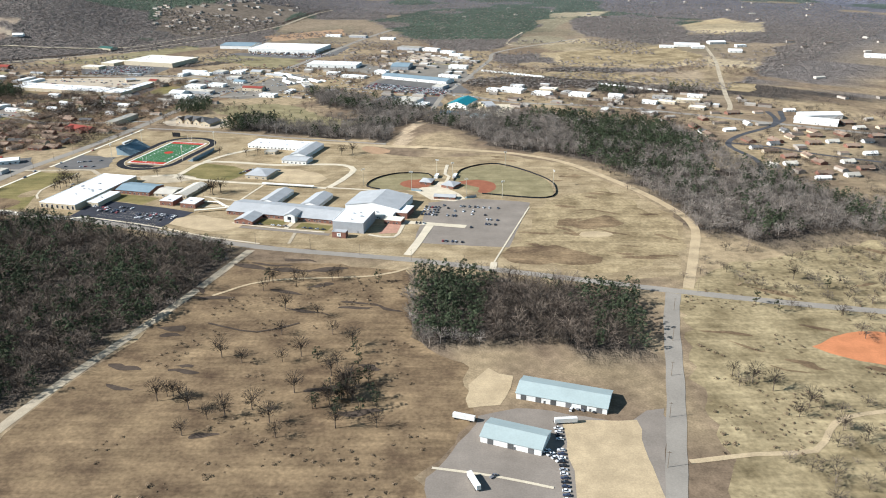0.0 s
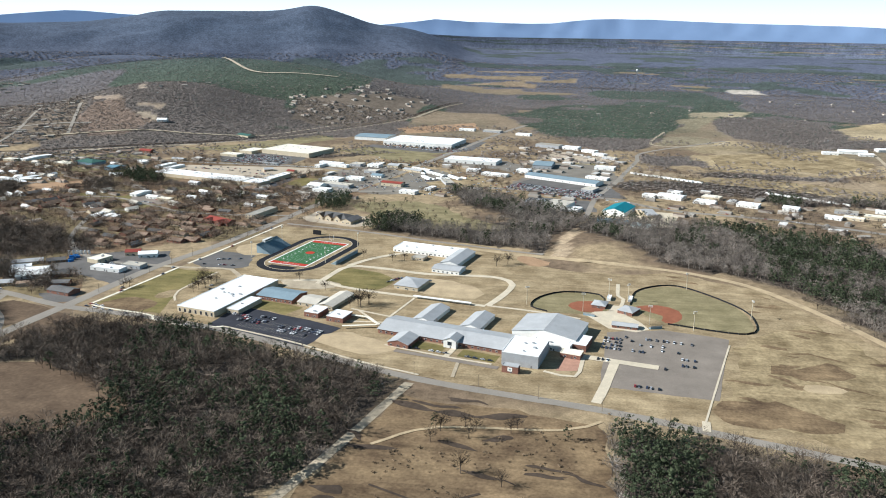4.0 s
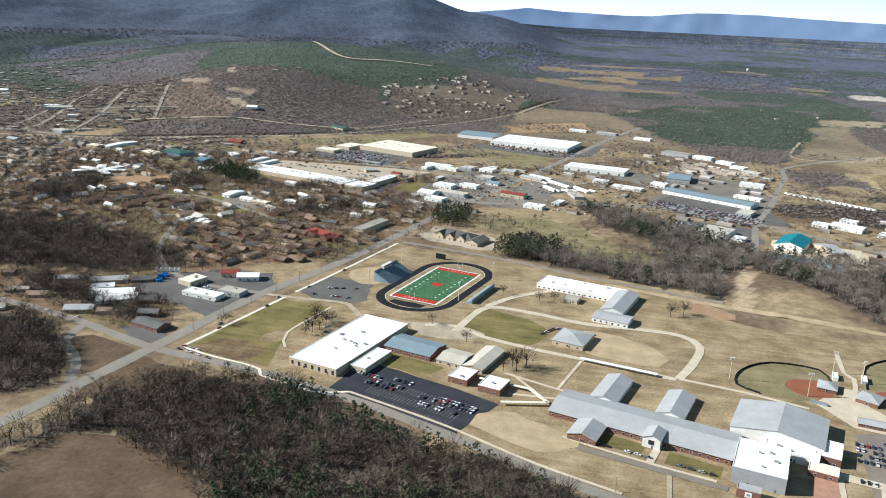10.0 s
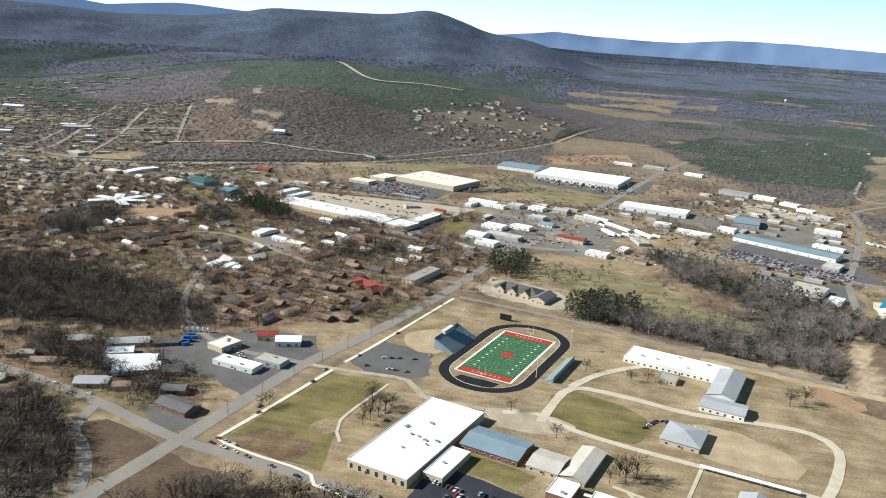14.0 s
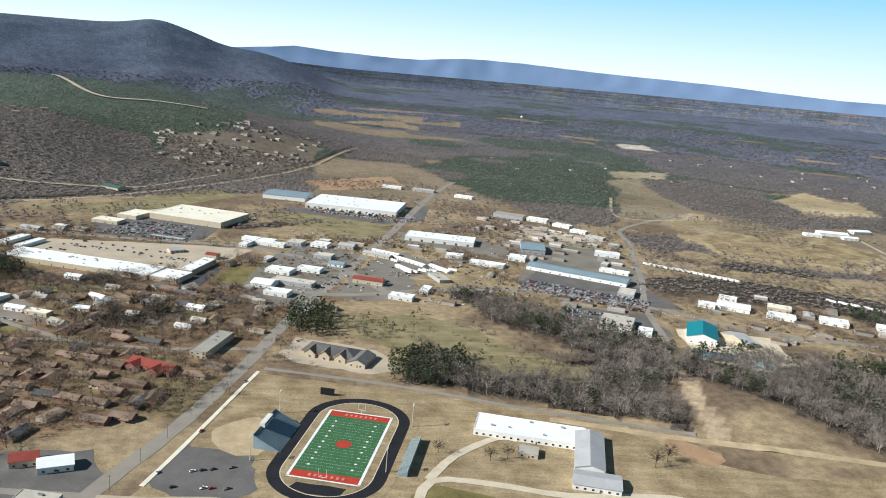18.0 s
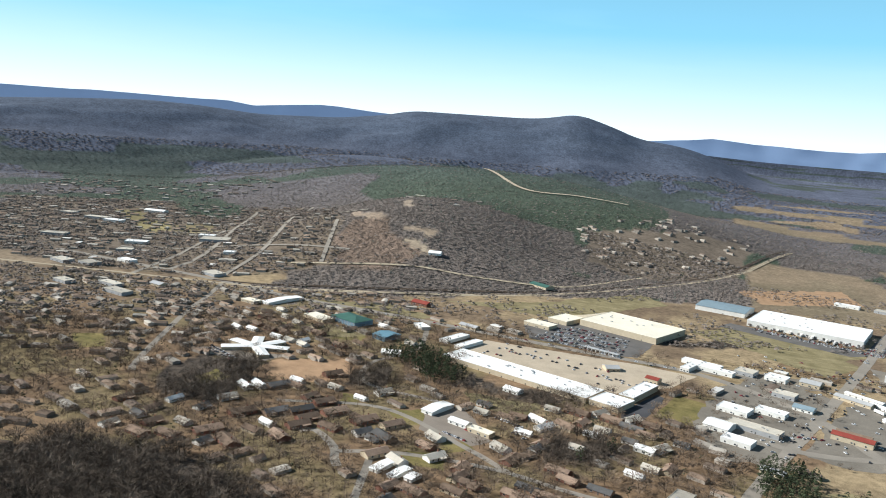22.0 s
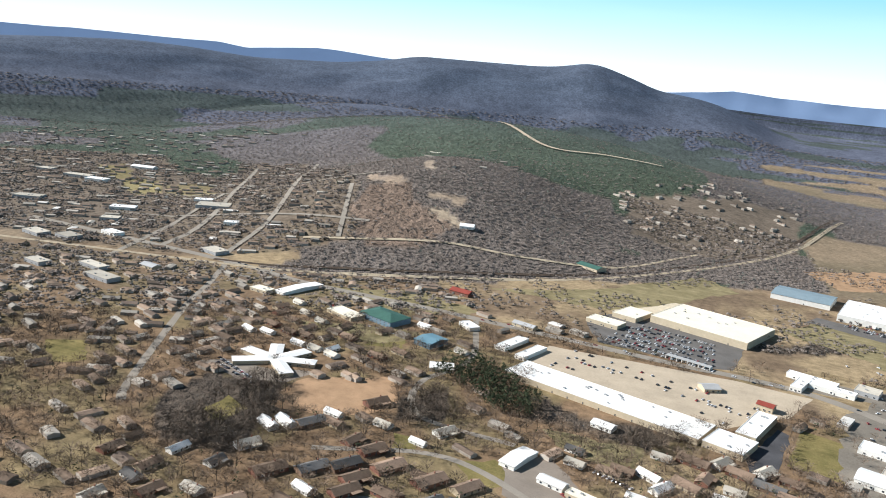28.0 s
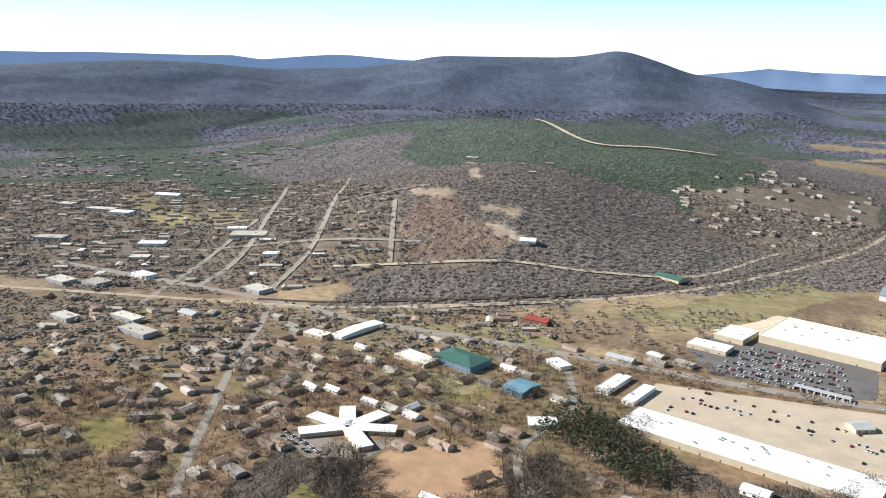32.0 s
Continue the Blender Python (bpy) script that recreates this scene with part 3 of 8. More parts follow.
def grow(name, verts, faces, material, smooth_shade=False, others=(), slots=None):
    """A mesh object from arrays of places and of faces of one size."""
    me = bpy.data.meshes.new(name)
    verts, faces = np.asarray(verts, np.float32), np.asarray(faces, np.int32)
    k = faces.shape[1]
    me.vertices.add(len(verts))
    me.vertices.foreach_set("co", verts.ravel())
    me.loops.add(faces.size)
    me.loops.foreach_set("vertex_index", faces.ravel())
    me.polygons.add(len(faces))
    me.polygons.foreach_set("loop_start", np.arange(0, faces.size, k, dtype=np.int32))
    me.polygons.foreach_set("loop_total", np.full(len(faces), k, np.int32))
    me.update(calc_edges=True)
    for m in (material, *others):
        me.materials.append(m)
    if slots is not None:
        me.polygons.foreach_set("material_index", np.asarray(slots, np.int32))
    me.polygons.foreach_set("use_smooth", np.full(len(faces), bool(smooth_shade)))
    return new(name, me)


def ground_material():
    m = bpy.data.materials.new("ground")
    m.use_nodes = True
    n, l = m.node_tree.nodes, m.node_tree.links
    b = n["Principled BSDF"]
    b.inputs["Roughness"].default_value = 0.95
    b.inputs["Specular IOR Level"].default_value = 0.1
    at = n.new("ShaderNodeAttribute")
    at.attribute_name = "cover"
    geo = n.new("ShaderNodeNewGeometry")
    out = at.outputs["Color"]
    for scale, amount in ((0.006, 0.12), (0.03, 0.16), (0.12, 0.22), (0.7, 0.2)):
        t = n.new("ShaderNodeTexNoise")
        t.inputs["Scale"].default_value = scale
        t.inputs["Detail"].default_value = 4.0
        l.new(geo.outputs["Position"], t.inputs["Vector"])
        r = n.new("ShaderNodeMapRange")
        r.inputs["From Min"].default_value, r.inputs["From Max"].default_value = 0.3, 0.7
        r.inputs["To Min"].default_value, r.inputs["To Max"].default_value = 1 - amount, 1 + amount
        l.new(t.outputs["Fac"], r.inputs["Value"])
        h = n.new("ShaderNodeHueSaturation")
        l.new(out, h.inputs["Color"])
        l.new(r.outputs["Result"], h.inputs["Value"])
        out = h.outputs["Color"]
    l.new(out, b.inputs["Base Color"])
    # the relief of tree crowns, where the cover is wood
    crowns = n.new("ShaderNodeTexNoise")
    crowns.inputs["Scale"].default_value = 0.05
    crowns.inputs["Detail"].default_value = 5.0
    crowns.inputs["Roughness"].default_value = 0.7
    l.new(geo.outputs["Position"], crowns.inputs["Vector"])
    bp = n.new("ShaderNodeBump")
    bp.inputs["Distance"].default_value = 16.0
    l.new(at.outputs["Alpha"], bp.inputs["Strength"])
    l.new(crowns.outputs["Fac"], bp.inputs["Height"])
    l.new(bp.outputs["Normal"], b.inputs["Normal"])
    return m


def build_ground():
    az = np.radians(np.concatenate([np.arange(-180, -40, 4.0), np.arange(-40, 64, 0.22), np.arange(64, 180, 4.0)]))
    rings = [0.0, 30.0]
    while rings[-1] < 15000:
        rings.append(rings[-1] + max(14.0, 0.0125 * rings[-1]))
    rr = np.array(rings[1:])
    A, R = np.meshgrid(az, rr)
    x, y = EARTH[0] - np.sin(A) * R, EARTH[1] + np.cos(A) * R
    z = height(x, y)
    c = cover(x, y)
    n, k = A.shape
    col = np.zeros((n, k, 3))
    tan_, brown, wood, pine, town = (np.array(v) for v in ((0.31, 0.235, 0.14), (0.18, 0.13, 0.085), (0.14, 0.12, 0.115), (0.07, 0.08, 0.06), (0.21, 0.142, 0.086)))
    mixn = smooth(0.35, 0.65, lattice(x, y, 70, 61) * 0.6 + lattice(x, y, 25, 62) * 0.4)[..., None]
    col[:] = tan_ * mixn + brown * (1 - mixn)
    col[c == 1], col[c == 2] = wood, pine
    green = np.array((0.20, 0.155, 0.085))
    tm = smooth(0.45, 0.7, lattice(x, y, 45, 63))[..., None]
    out = smooth(1250, 1900, np.hypot(x - EARTH[0], y - EARTH[1]))[..., None]
    col = np.where((c == 3)[..., None], (town * (1 - tm) + green * tm) * (1 - out) + np.array((0.165, 0.132, 0.10)) * out, col)
    # haze put into the base colour: woods paler and bluer with distance and height
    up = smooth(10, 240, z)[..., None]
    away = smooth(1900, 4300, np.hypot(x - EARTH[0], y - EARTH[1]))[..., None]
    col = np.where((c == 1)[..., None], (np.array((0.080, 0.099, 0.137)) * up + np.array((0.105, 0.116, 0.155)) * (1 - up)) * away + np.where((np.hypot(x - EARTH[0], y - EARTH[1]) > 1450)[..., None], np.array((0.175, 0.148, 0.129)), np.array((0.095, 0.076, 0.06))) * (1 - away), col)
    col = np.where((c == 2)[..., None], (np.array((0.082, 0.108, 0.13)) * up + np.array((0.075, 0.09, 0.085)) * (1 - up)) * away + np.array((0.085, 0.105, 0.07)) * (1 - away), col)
    scar = inside(HILL_SCAR, *ragged(x, y, 30, 90))
    col = np.where(((c == 1) & scar)[..., None], np.array((0.215, 0.158, 0.12)), col)
    far_fields = (c == 0) & (np.hypot(x - EARTH[0], y - EARTH[1]) > 1700)
    gold = np.array((0.235, 0.18, 0.12))
    fm = smooth(0.3, 0.7, lattice(x, y, 160, 64))[..., None]
    col = np.where(far_fields[..., None], gold * fm + np.array((0.20, 0.16, 0.105)) * (1 - fm), col)
    fx, fy = ragged(x, y, 9, 45)
    for tone, poly in FIELDS:
        col = np.where(((c == 0) & inside(poly, fx, fy))[..., None], np.array(tone) * (0.85 + 0.3 * fm), col)
    x, y, z = squeeze(x, y, z)
    verts = np.concatenate([[[EARTH[0], EARTH[1], 0.0]], np.stack([x, y, z], -1).reshape(-1, 3)])
    i, j = np.meshgrid(np.arange(n - 1), np.arange(k), indexing="ij")
    j2 = (j + 1) % k
    quads = np.stack([1 + i * k + j, 1 + i * k + j2, 1 + (i + 1) * k + j2, 1 + (i + 1) * k + j], -1).reshape(-1, 4)[:, ::-1]
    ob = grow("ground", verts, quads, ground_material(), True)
    bm = bmesh.new()
    bm.from_mesh(ob.data)
    bm.verts.ensure_lookup_table()
    for a in range(k):
        bm.faces.new((bm.verts[0], bm.verts[1 + (a + 1) % k], bm.verts[1 + a]))
    bmesh.ops.recalc_face_normals(bm, faces=bm.faces[-k:])
    bm.to_mesh(ob.data)
    bm.free()
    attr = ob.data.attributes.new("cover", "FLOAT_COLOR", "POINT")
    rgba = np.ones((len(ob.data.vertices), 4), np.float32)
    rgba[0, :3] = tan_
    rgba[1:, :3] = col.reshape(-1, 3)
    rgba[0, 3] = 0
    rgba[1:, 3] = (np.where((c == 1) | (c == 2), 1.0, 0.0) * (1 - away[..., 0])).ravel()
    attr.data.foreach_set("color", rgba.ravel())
    tagged(ob, "dry winter grass, bare woodland floor and haze-tinted wooded hills", "ground", kind="structure")
    return ob


ground = build_ground()

# the farthest ridges, behind everything; blue haze put into their colour and glow
RIDGE = [(-180, -0.3), (-60, -0.2), (-31, -0.35), (-26, -0.2), (-21, 0.0), (-17, 0.05), (-13, 0.15), (-10, 0.3), (-6, 0.25), (-3, -0.05), (0, -0.1), (3, 0.0), (5.5, 0.15), (7, -0.05),
         (10, -0.3), (14, -0.5), (20, -0.1), (25.5, 0.18), (28, 0.28), (30, 0.42), (31.3, 0.48), (33, 0.32), (35.4, 0.08), (37, 0.27), (43, 0.3), (48, 0.28), (60, 0.2), (120, -0.2), (180, -0.3)]


def build_ridges():
    az = np.concatenate([np.arange(-180, -40, 2.0), np.arange(-40, 70, 0.25), np.arange(70, 180, 2.0)])
    top = table(az, RIDGE) + 0.05 * (lattice(az * 40, az * 0, 60, 71) - 0.5)
    rows, verts, faces = 7, [], []
    for k in range(rows):
        f = k / (rows - 1)
        r = 4440 + 45 * f + 25 * (lattice(az * 40, az * 0 + k * 30, 45, 73) - 0.5)
        e = (top + 2.6) * f ** 0.8 - 2.6
        x, y = EARTH[0] - np.sin(np.radians(az)) * r, EARTH[1] + np.cos(np.radians(az)) * r
        verts.append(np.stack([x, y, EARTH[2] + r * np.tan(np.radians(e))], -1))
    n = len(az)
    for k in range(rows - 1):
        for j in range(n):
            faces.append((k * n + j, (k + 1) * n + j, (k + 1) * n + (j + 1) % n, k * n + (j + 1) % n))
    m = mat("haze_ridge", (0.10, 0.14, 0.21), 1.0, 0.06, 0.004, 0.02, bump=0, spec=0.0)
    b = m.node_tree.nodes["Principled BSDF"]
    # blue emission stands in for haze; ridges give off no light
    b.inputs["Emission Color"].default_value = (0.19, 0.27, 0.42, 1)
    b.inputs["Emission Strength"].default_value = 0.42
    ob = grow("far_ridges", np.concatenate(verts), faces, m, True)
    tagged(ob, "long wooded ridges far off, coloured and glowing as blue haze", "backdrop", kind="structure")


build_ridges()


# ---- fields, lots and roads ----
AREAS, LINES, TAKEN, PATCHES = [], [], [], []


def curve_through(points, step=12.0, closed=False):
    """A smooth line through points, sampled about every step metres."""
    p = [Vector(q) for q in points]
    n, out = len(p), []
    for i in range(n if closed else n - 1):
        a, b = p[i], p[(i + 1) % n]
        before = p[i - 1] if closed or i else a + (a - b)
        after = p[(i + 2) % n] if closed or i + 2 < n else b + (b - a)
        k = max(2, int((b - a).length / step))
        for j in range(k):
            t = j / k
            out.append(0.5 * (2 * a + (b - before) * t + (2 * before - 5 * a + 4 * b - after) * t * t + (3 * a - before - 3 * b + after) * t ** 3))
    if not closed:
        out.append(p[-1])
    return [(q.x, q.y) for q in out]


def ribbon(name, points, width, material, lift=0.12, label="", category="road", curved=True, parent=None, kind="structure"):
    line = np.array(curve_through(points) if curved else points, float)
    LINES.append((line, width))
    lift += 0.0025 * len(LINES)
    d = np.gradient(line, axis=0)
    d /= np.maximum(np.linalg.norm(d, axis=1, keepdims=True), 1e-9)
    nrm = np.stack([-d[:, 1], d[:, 0]], -1)
    wob = width / 2 * (1 + 0.05 * np.sin(np.arange(len(line)) * 1.7))[:, None]
    left, right = line + nrm * wob, line - nrm * wob
    xy = np.concatenate([left, right])
    z = height(xy[:, 0], xy[:, 1])
    z = np.where(z > 0.5, z + 1.0, z) + lift
    x, y, z = squeeze(xy[:, 0], xy[:, 1], z)
    n = len(line)
    faces = [(i, n + i, n + i + 1, i + 1) for i in range(n - 1)]
    ob = grow(name, np.stack([x, y, z], -1), faces, material)
    if parent:
        ob.parent = parent
        return ob
    return tagged(ob, label, category, kind=kind)


def area(name, points, material, lift=0.05, label="", category="ground", rough=3.0, curved=False, parent=None):
    """A flat patch of ground with a worn outline. rough: how far its edge strays, in metres."""
    PATCHES.append(name)
    if not parent:
        lift += 0.0004 * len(PATCHES)
    if category in ("car park", "yard", "lawn", "ball field", "pavement"):
        AREAS.append(points)
    pts = curve_through(points, 10, True) if curved else None
    if pts is None:
        pts = []
        for (ax, ay), (bx, by) in zip(points, points[1:] + points[:1]):
            k = max(1, int(math.hypot(bx - ax, by - ay) / 9)) if rough else 1
            pts += [(ax + (bx - ax) * i / k, ay + (by - ay) * i / k) for i in range(k)]
    bm = bmesh.new()
    vs = []
    for x, y in pts:
        dx, dy = (rough * 2 * (float(lattice(x, y, 14, s)) - 0.5) for s in (81, 82))
        vs.append(bm.verts.new((x + dx, y + dy, lift)))
    edges = [bm.edges.new((a, b)) for a, b in zip(vs, vs[1:] + vs[:1])]
    bmesh.ops.triangle_fill(bm, use_beauty=True, edges=edges, normal=(0, 0, 1))
    for f in bm.faces:
        if f.normal.z < 0:
            f.normal_flip()
    me = bpy.data.meshes.new(name)
    bm.to_mesh(me)
    bm.free()
    me.materials.append(material)
    ob = new(name, me)
    if parent:
        ob.parent = parent
        return ob
    return tagged(ob, label, category, kind="structure")


def turned(cx, cy, rot, pts):
    c, s = math.cos(radians(rot)), math.sin(radians(rot))
    return [(cx + c * x - s * y, cy + s * x + c * y) for x, y in pts]


def rect(cx, cy, length, width, rot):
    a, b = length / 2, width / 2
    return turned(cx, cy, rot, [(-a, -b), (a, -b), (a, b), (-a, b)])


# open ground
area("near_field", [(-186, 690), (-206, 600), (-230, 530), (-254, 452), (-285, 330), (-250, 230), (40, 230), (-12, 372), (20, 440), (12, 500), (-24, 532), (-30, 664)], M["brown_grass"], 0.03, "rough brown grass field with bare patches", "field", 6)
area("school_grounds", [(-540, 845), (-456, 826), (-377, 806), (-300, 776), (-175, 724), (-31, 692), (44, 670), (140, 640), (205, 650), (245, 780), (230, 850), (155, 1010), (58, 1066), (-60, 1090), (-90, 1130), (-300, 1170), (-450, 1200), (-505, 990)], M["dry_grass"], 0.03, "dry mown grass of the school grounds", "lawn", 4)
area("east_pasture", [(150, 330), (190, 600), (230, 660), (430, 740), (520, 600), (480, 420), (330, 300)], M["ground_field"], 0.03, "rough dry pasture with scrub", "pasture", 8)
area("corner_lawn", [(-530, 850), (-503, 978), (-455, 972), (-466, 900), (-452, 832), (-520, 842)], M["green_grass"], 0.06, "dull green lawn beside the school", "lawn", 2)
area("oval_lawn", [(-324, 963), (-258, 938), (-249, 986), (-308, 1014)], M["green_grass"], 0.06, "green mown lawn in the school loop road", "lawn", 3, True)
area("court_lawn", [(-386, 870), (-330, 848), (-318, 872), (-378, 892)], M["green_grass"], 0.06, "green lawn between school buildings", "lawn", 1)
area("entry_lawn", [(-196, 787), (-165, 778), (-160, 792), (-192, 802)], M["green_grass"], 0.06, "small green lawn before the school entrance", "lawn", 1)
area("entry_lawn", [(-150, 772), (-116, 762), (-112, 778), (-146, 788)], M["green_grass"], 0.06, "small green lawn before the school wing", "lawn", 1)
area("brown_field", [(60, 690), (140, 650), (215, 690), (238, 780), (190, 900), (140, 880), (100, 830)], M["gold_grass"], 0.06, "rough straw-coloured grass beside the car park", "field", 8)
area("clearing", [(-545, 690), (-504, 706), (-412, 675), (-376, 630), (-398, 606), (-470, 560), (-560, 610)], M["dim_brown"], 0.06, "brown clearing inside the woods", "field", 5)
area("gold_field", [(275, 2000), (560, 2110), (600, 1940), (575, 1850), (482, 1795), (265, 1835)], M["gold_grass"], 0.07, "pale gold hayfield", "field", 10)
area("rail_meadow", [(-930, 1850), (-820, 1925), (-665, 2150), (-610, 2080), (-740, 1850)], M["olive"], 0.07, "olive meadow beside the railway", "field", 8)
area("red_field", [(-507, 2330), (-300, 2500), (-277, 2349), (-450, 2218)], M["red_soil"], 0.07, "bare reddish field behind the warehouse", "field", 8)
area("mall_lawn", [(-548, 1478), (-505, 1470), (-492, 1555), (-535, 1566)], M["green_grass"], 0.07, "green plot beside the shopping strip", "lawn", 2)
area("clay_lot", [(-965, 1350), (-975, 1418), (-905, 1462), (-880, 1410), (-900, 1370)], M["red_soil"], 0.07, "bare orange-brown earth plot", "yard", 5, True)
area("orange_bank", [(268, 520), (300, 542), (345, 535), (330, 495), (290, 500)], M["orange_soil"], 0.07, "bare orange earth bank", "ground", 4, True)
area("park_grass", [(-402, 1360), (-315, 1397), (-254, 1377), (-200, 1300), (-125, 1245), (-156, 1217), (-243, 1227), (-320, 1262), (-355, 1302)], M["olive"], 0.06, "olive-brown parkland under scattered trees", "park", 8)

for lay, (pts, m, lab) in enumerate((
        ([(-500, 1640), (-440, 1640), (-400, 1740), (-520, 1760)], "dry_grass", "dry verge between shops"), ([(-420, 1760), (-330, 1740), (-310, 1830), (-420, 1850)], "brown_grass", "brown vacant plot"),
        ([(-260, 1500), (-200, 1520), (-170, 1600), (-240, 1640)], "dry_grass", "dry vacant plot"), ([(-60, 1700), (20, 1690), (40, 1780), (-40, 1800)], "dry_grass", "dry vacant plot"),
        ([(-120, 1880), (20, 1840), (70, 1890), (-60, 1990)], "lot_tan", "pale worn lot"), ([(-560, 1900), (-430, 1830), (-350, 1860), (-300, 1920), (-480, 1990)], "olive", "olive strip behind the big store"),
        ([(-480, 1860), (-380, 1840), (-330, 1910), (-440, 1940)], "olive", "olive meadow by the warehouse"), ([(120, 1700), (420, 1560), (560, 1480), (600, 1560), (300, 1720)], "gold_grass", "straw-coloured field"),
        ([(640, 1100), (900, 1000), (1100, 1200), (760, 1330)], "gold_grass", "straw-coloured field"), ([(330, 980), (430, 1000), (440, 1100), (370, 1090)], "dry_grass", "dry lawn between houses"), ([(-1080, 1560), (-960, 1540), (-930, 1600), (-960, 1610)], "olive", "olive lawn beside the hotel"),
        ([(-1120, 1700), (-990, 1660), (-900, 1720), (-1000, 1770)], "olive", "olive grass by the railway"))):
    area("plot", pts, M[m], 0.075 + lay * 0.0018, lab, "plot", 9)
area("junction_grass", [(-556, 820), (-513, 806), (-475, 800), (-459, 798), (-500, 780), (-560, 740), (-566, 764)], M["dim_brown"], 0.05, "rough brown grass by the road junction", "verge", 3)
area("junction_grass", [(-566, 828), (-620, 846), (-634, 834), (-600, 800), (-580, 775), (-572, 790)], M["dim_brown"], 0.05, "rough brown grass inside the road junction", "verge", 3)
area("lawn_patch", [(-526, 846), (-500, 838), (-478, 836), (-466, 850), (-472, 868), (-500, 872), (-520, 868)], M["brown_grass"], 0.075, "worn brown patch of the corner lawn", "lawn", 6, True)
area("lawn_patch", [(-480, 880), (-466, 878), (-460, 900), (-476, 905)], M["dry_grass"], 0.08, "straw-coloured patch of the corner lawn", "lawn", 6, True)
area("yard_grass", [(-697, 1405), (-638, 1449), (-591, 1435), (-539, 1444), (-579, 1397), (-643, 1360), (-666, 1357)], M["dry_grass"], 0.07, "dry open yards behind the shopping strip", "plot", 8)
area("yard_grass", [(-748, 1433), (-663, 1442), (-663, 1389), (-729, 1407)], M["olive"], 0.075, "olive grass under scattered trees", "plot", 6)
for pts in ([(-792, 1337), (-765, 1355), (-743, 1329), (-763, 1309)], [(-718, 1290), (-691, 1307), (-678, 1291), (-706, 1266)], [(-856, 1357), (-833, 1357), (-824, 1333), (-844, 1328)], [(-1237, 1359), (-1209, 1381), (-1168, 1341), (-1189, 1320)],
            [(-735, 1255), (-700, 1262), (-690, 1235), (-725, 1225)], [(-985, 1560), (-945, 1575), (-930, 1545), (-970, 1530)], [(-1010, 1345), (-980, 1335), (-985, 1300), (-1015, 1310)]):
    area("house_lawn", pts, M["green_grass"], 0.08, "yellow-green lawn between town houses", "lawn", 4)
# paved lots
area("wing_lot", [(-580, 1475), (-555, 1556), (-544, 1548), (-556, 1453), (-575, 1436)], M["asphalt"], 0.10, "dark asphalt lot beside the shop wing", "car park", 2)
area("yard_lot", [(-661, 958), (-600, 935), (-548, 912), (-524, 1006), (-548, 1046), (-600, 1042), (-650, 1005)], M["asphalt_grey"], 0.09, "worn grey lot round the roadside sheds", "yard", 4)
area("shop_front_lot", [(-606, 872), (-566, 884), (-558, 850), (-585, 842)], M["asphalt_grey"], 0.095, "worn grey lot of a roadside shop", "yard", 3)
area("brick_plaza", [(-64, 754), (-46, 757), (-41, 784), (-56, 784)], M["paver"], 0.21, "red brick paved entrance court", "pavement", 0)
area("west_car_park", [(-395, 800), (-289, 768), (-266, 822), (-300, 836), (-385, 866)], M["asphalt_dark"], 0.10, "dark new asphalt school car park with white stripes", "car park", 1)
area("east_car_park", [(-29, 730), (62, 716), (95, 851), (37, 866), (-16, 852)], M["asphalt_old"], 0.10, "worn grey asphalt school car park", "car park", 1)
area("yard", [(-14, 330), (-8, 372), (22, 432), (45, 440), (110, 425), (140, 440), (118, 330)], M["asphalt_old"], 0.09, "grey gravel and asphalt works yard", "yard", 4)
area("yard_dirt", [(72, 330), (74, 425), (118, 428), (116, 330)], M["dirt"], 0.12, "pale bare dirt yard", "yard", 3)
area("yard_dirt", [(16, 440), (36, 445), (48, 480), (30, 490), (18, 470)], M["dirt"], 0.12, "pale bare dirt beside the metal shed", "yard", 3)
area("strip_car_park", [(-808, 1562), (-800, 1655), (-590, 1668), (-520, 1660), (-545, 1590), (-600, 1530), (-625, 1525)], M["lot_tan"], 0.10, "pale worn car park before the shopping strip", "car park", 2)
area("store_car_park", [(-785, 1785), (-738, 1872), (-700, 1850), (-590, 1800), (-600, 1700), (-628, 1690), (-753, 1706)], M["asphalt_grey"], 0.10, "grey car park of the big store", "car park", 2)
area("store_apron", [(-765, 1850), (-720, 1905), (-690, 1950), (-640, 1930), (-690, 1860)], M["concrete"], 0.08, "pale service apron of the big store", "yard", 3)
area("warehouse_lot", [(-500, 2012), (-515, 1975), (-330, 1905), (-255, 1960), (-235, 2110), (-262, 2115), (-305, 1945)], M["asphalt_grey"], 0.115, "worn grey warehouse lot full of cars", "car park", 2)
area("dealer_lot", [(-150, 1560), (-110, 1640), (30, 1570), (55, 1480), (-40, 1490)], M["asphalt_grey"], 0.10, "grey car dealer's lot", "car park", 3)
area("dealer_lot", [(-130, 1400), (-110, 1470), (-10, 1450), (0, 1370), (-60, 1360)], M["asphalt_grey"], 0.10, "grey shop car park", "car park", 3)
area("teal_lot", [(0, 1300), (10, 1400), (120, 1380), (110, 1290), (50, 1270)], M["concrete"], 0.10, "pale concrete yard", "yard", 3)
area("commercial_ground", [(-505, 1470), (-470, 1400), (-431, 1400), (-395, 1545), (-366, 1665), (-400, 1690), (-455, 1690), (-490, 1640), (-500, 1560)], M["paved"], 0.06, "worn paved ground between town shops", "yard", 7)
area("commercial_ground", [(-402, 1445), (-372, 1560), (-345, 1650), (-300, 1700), (-262, 1640), (-285, 1560), (-294, 1511), (-333, 1439)], M["paved"], 0.062, "worn paved ground beside the town highway", "yard", 7)
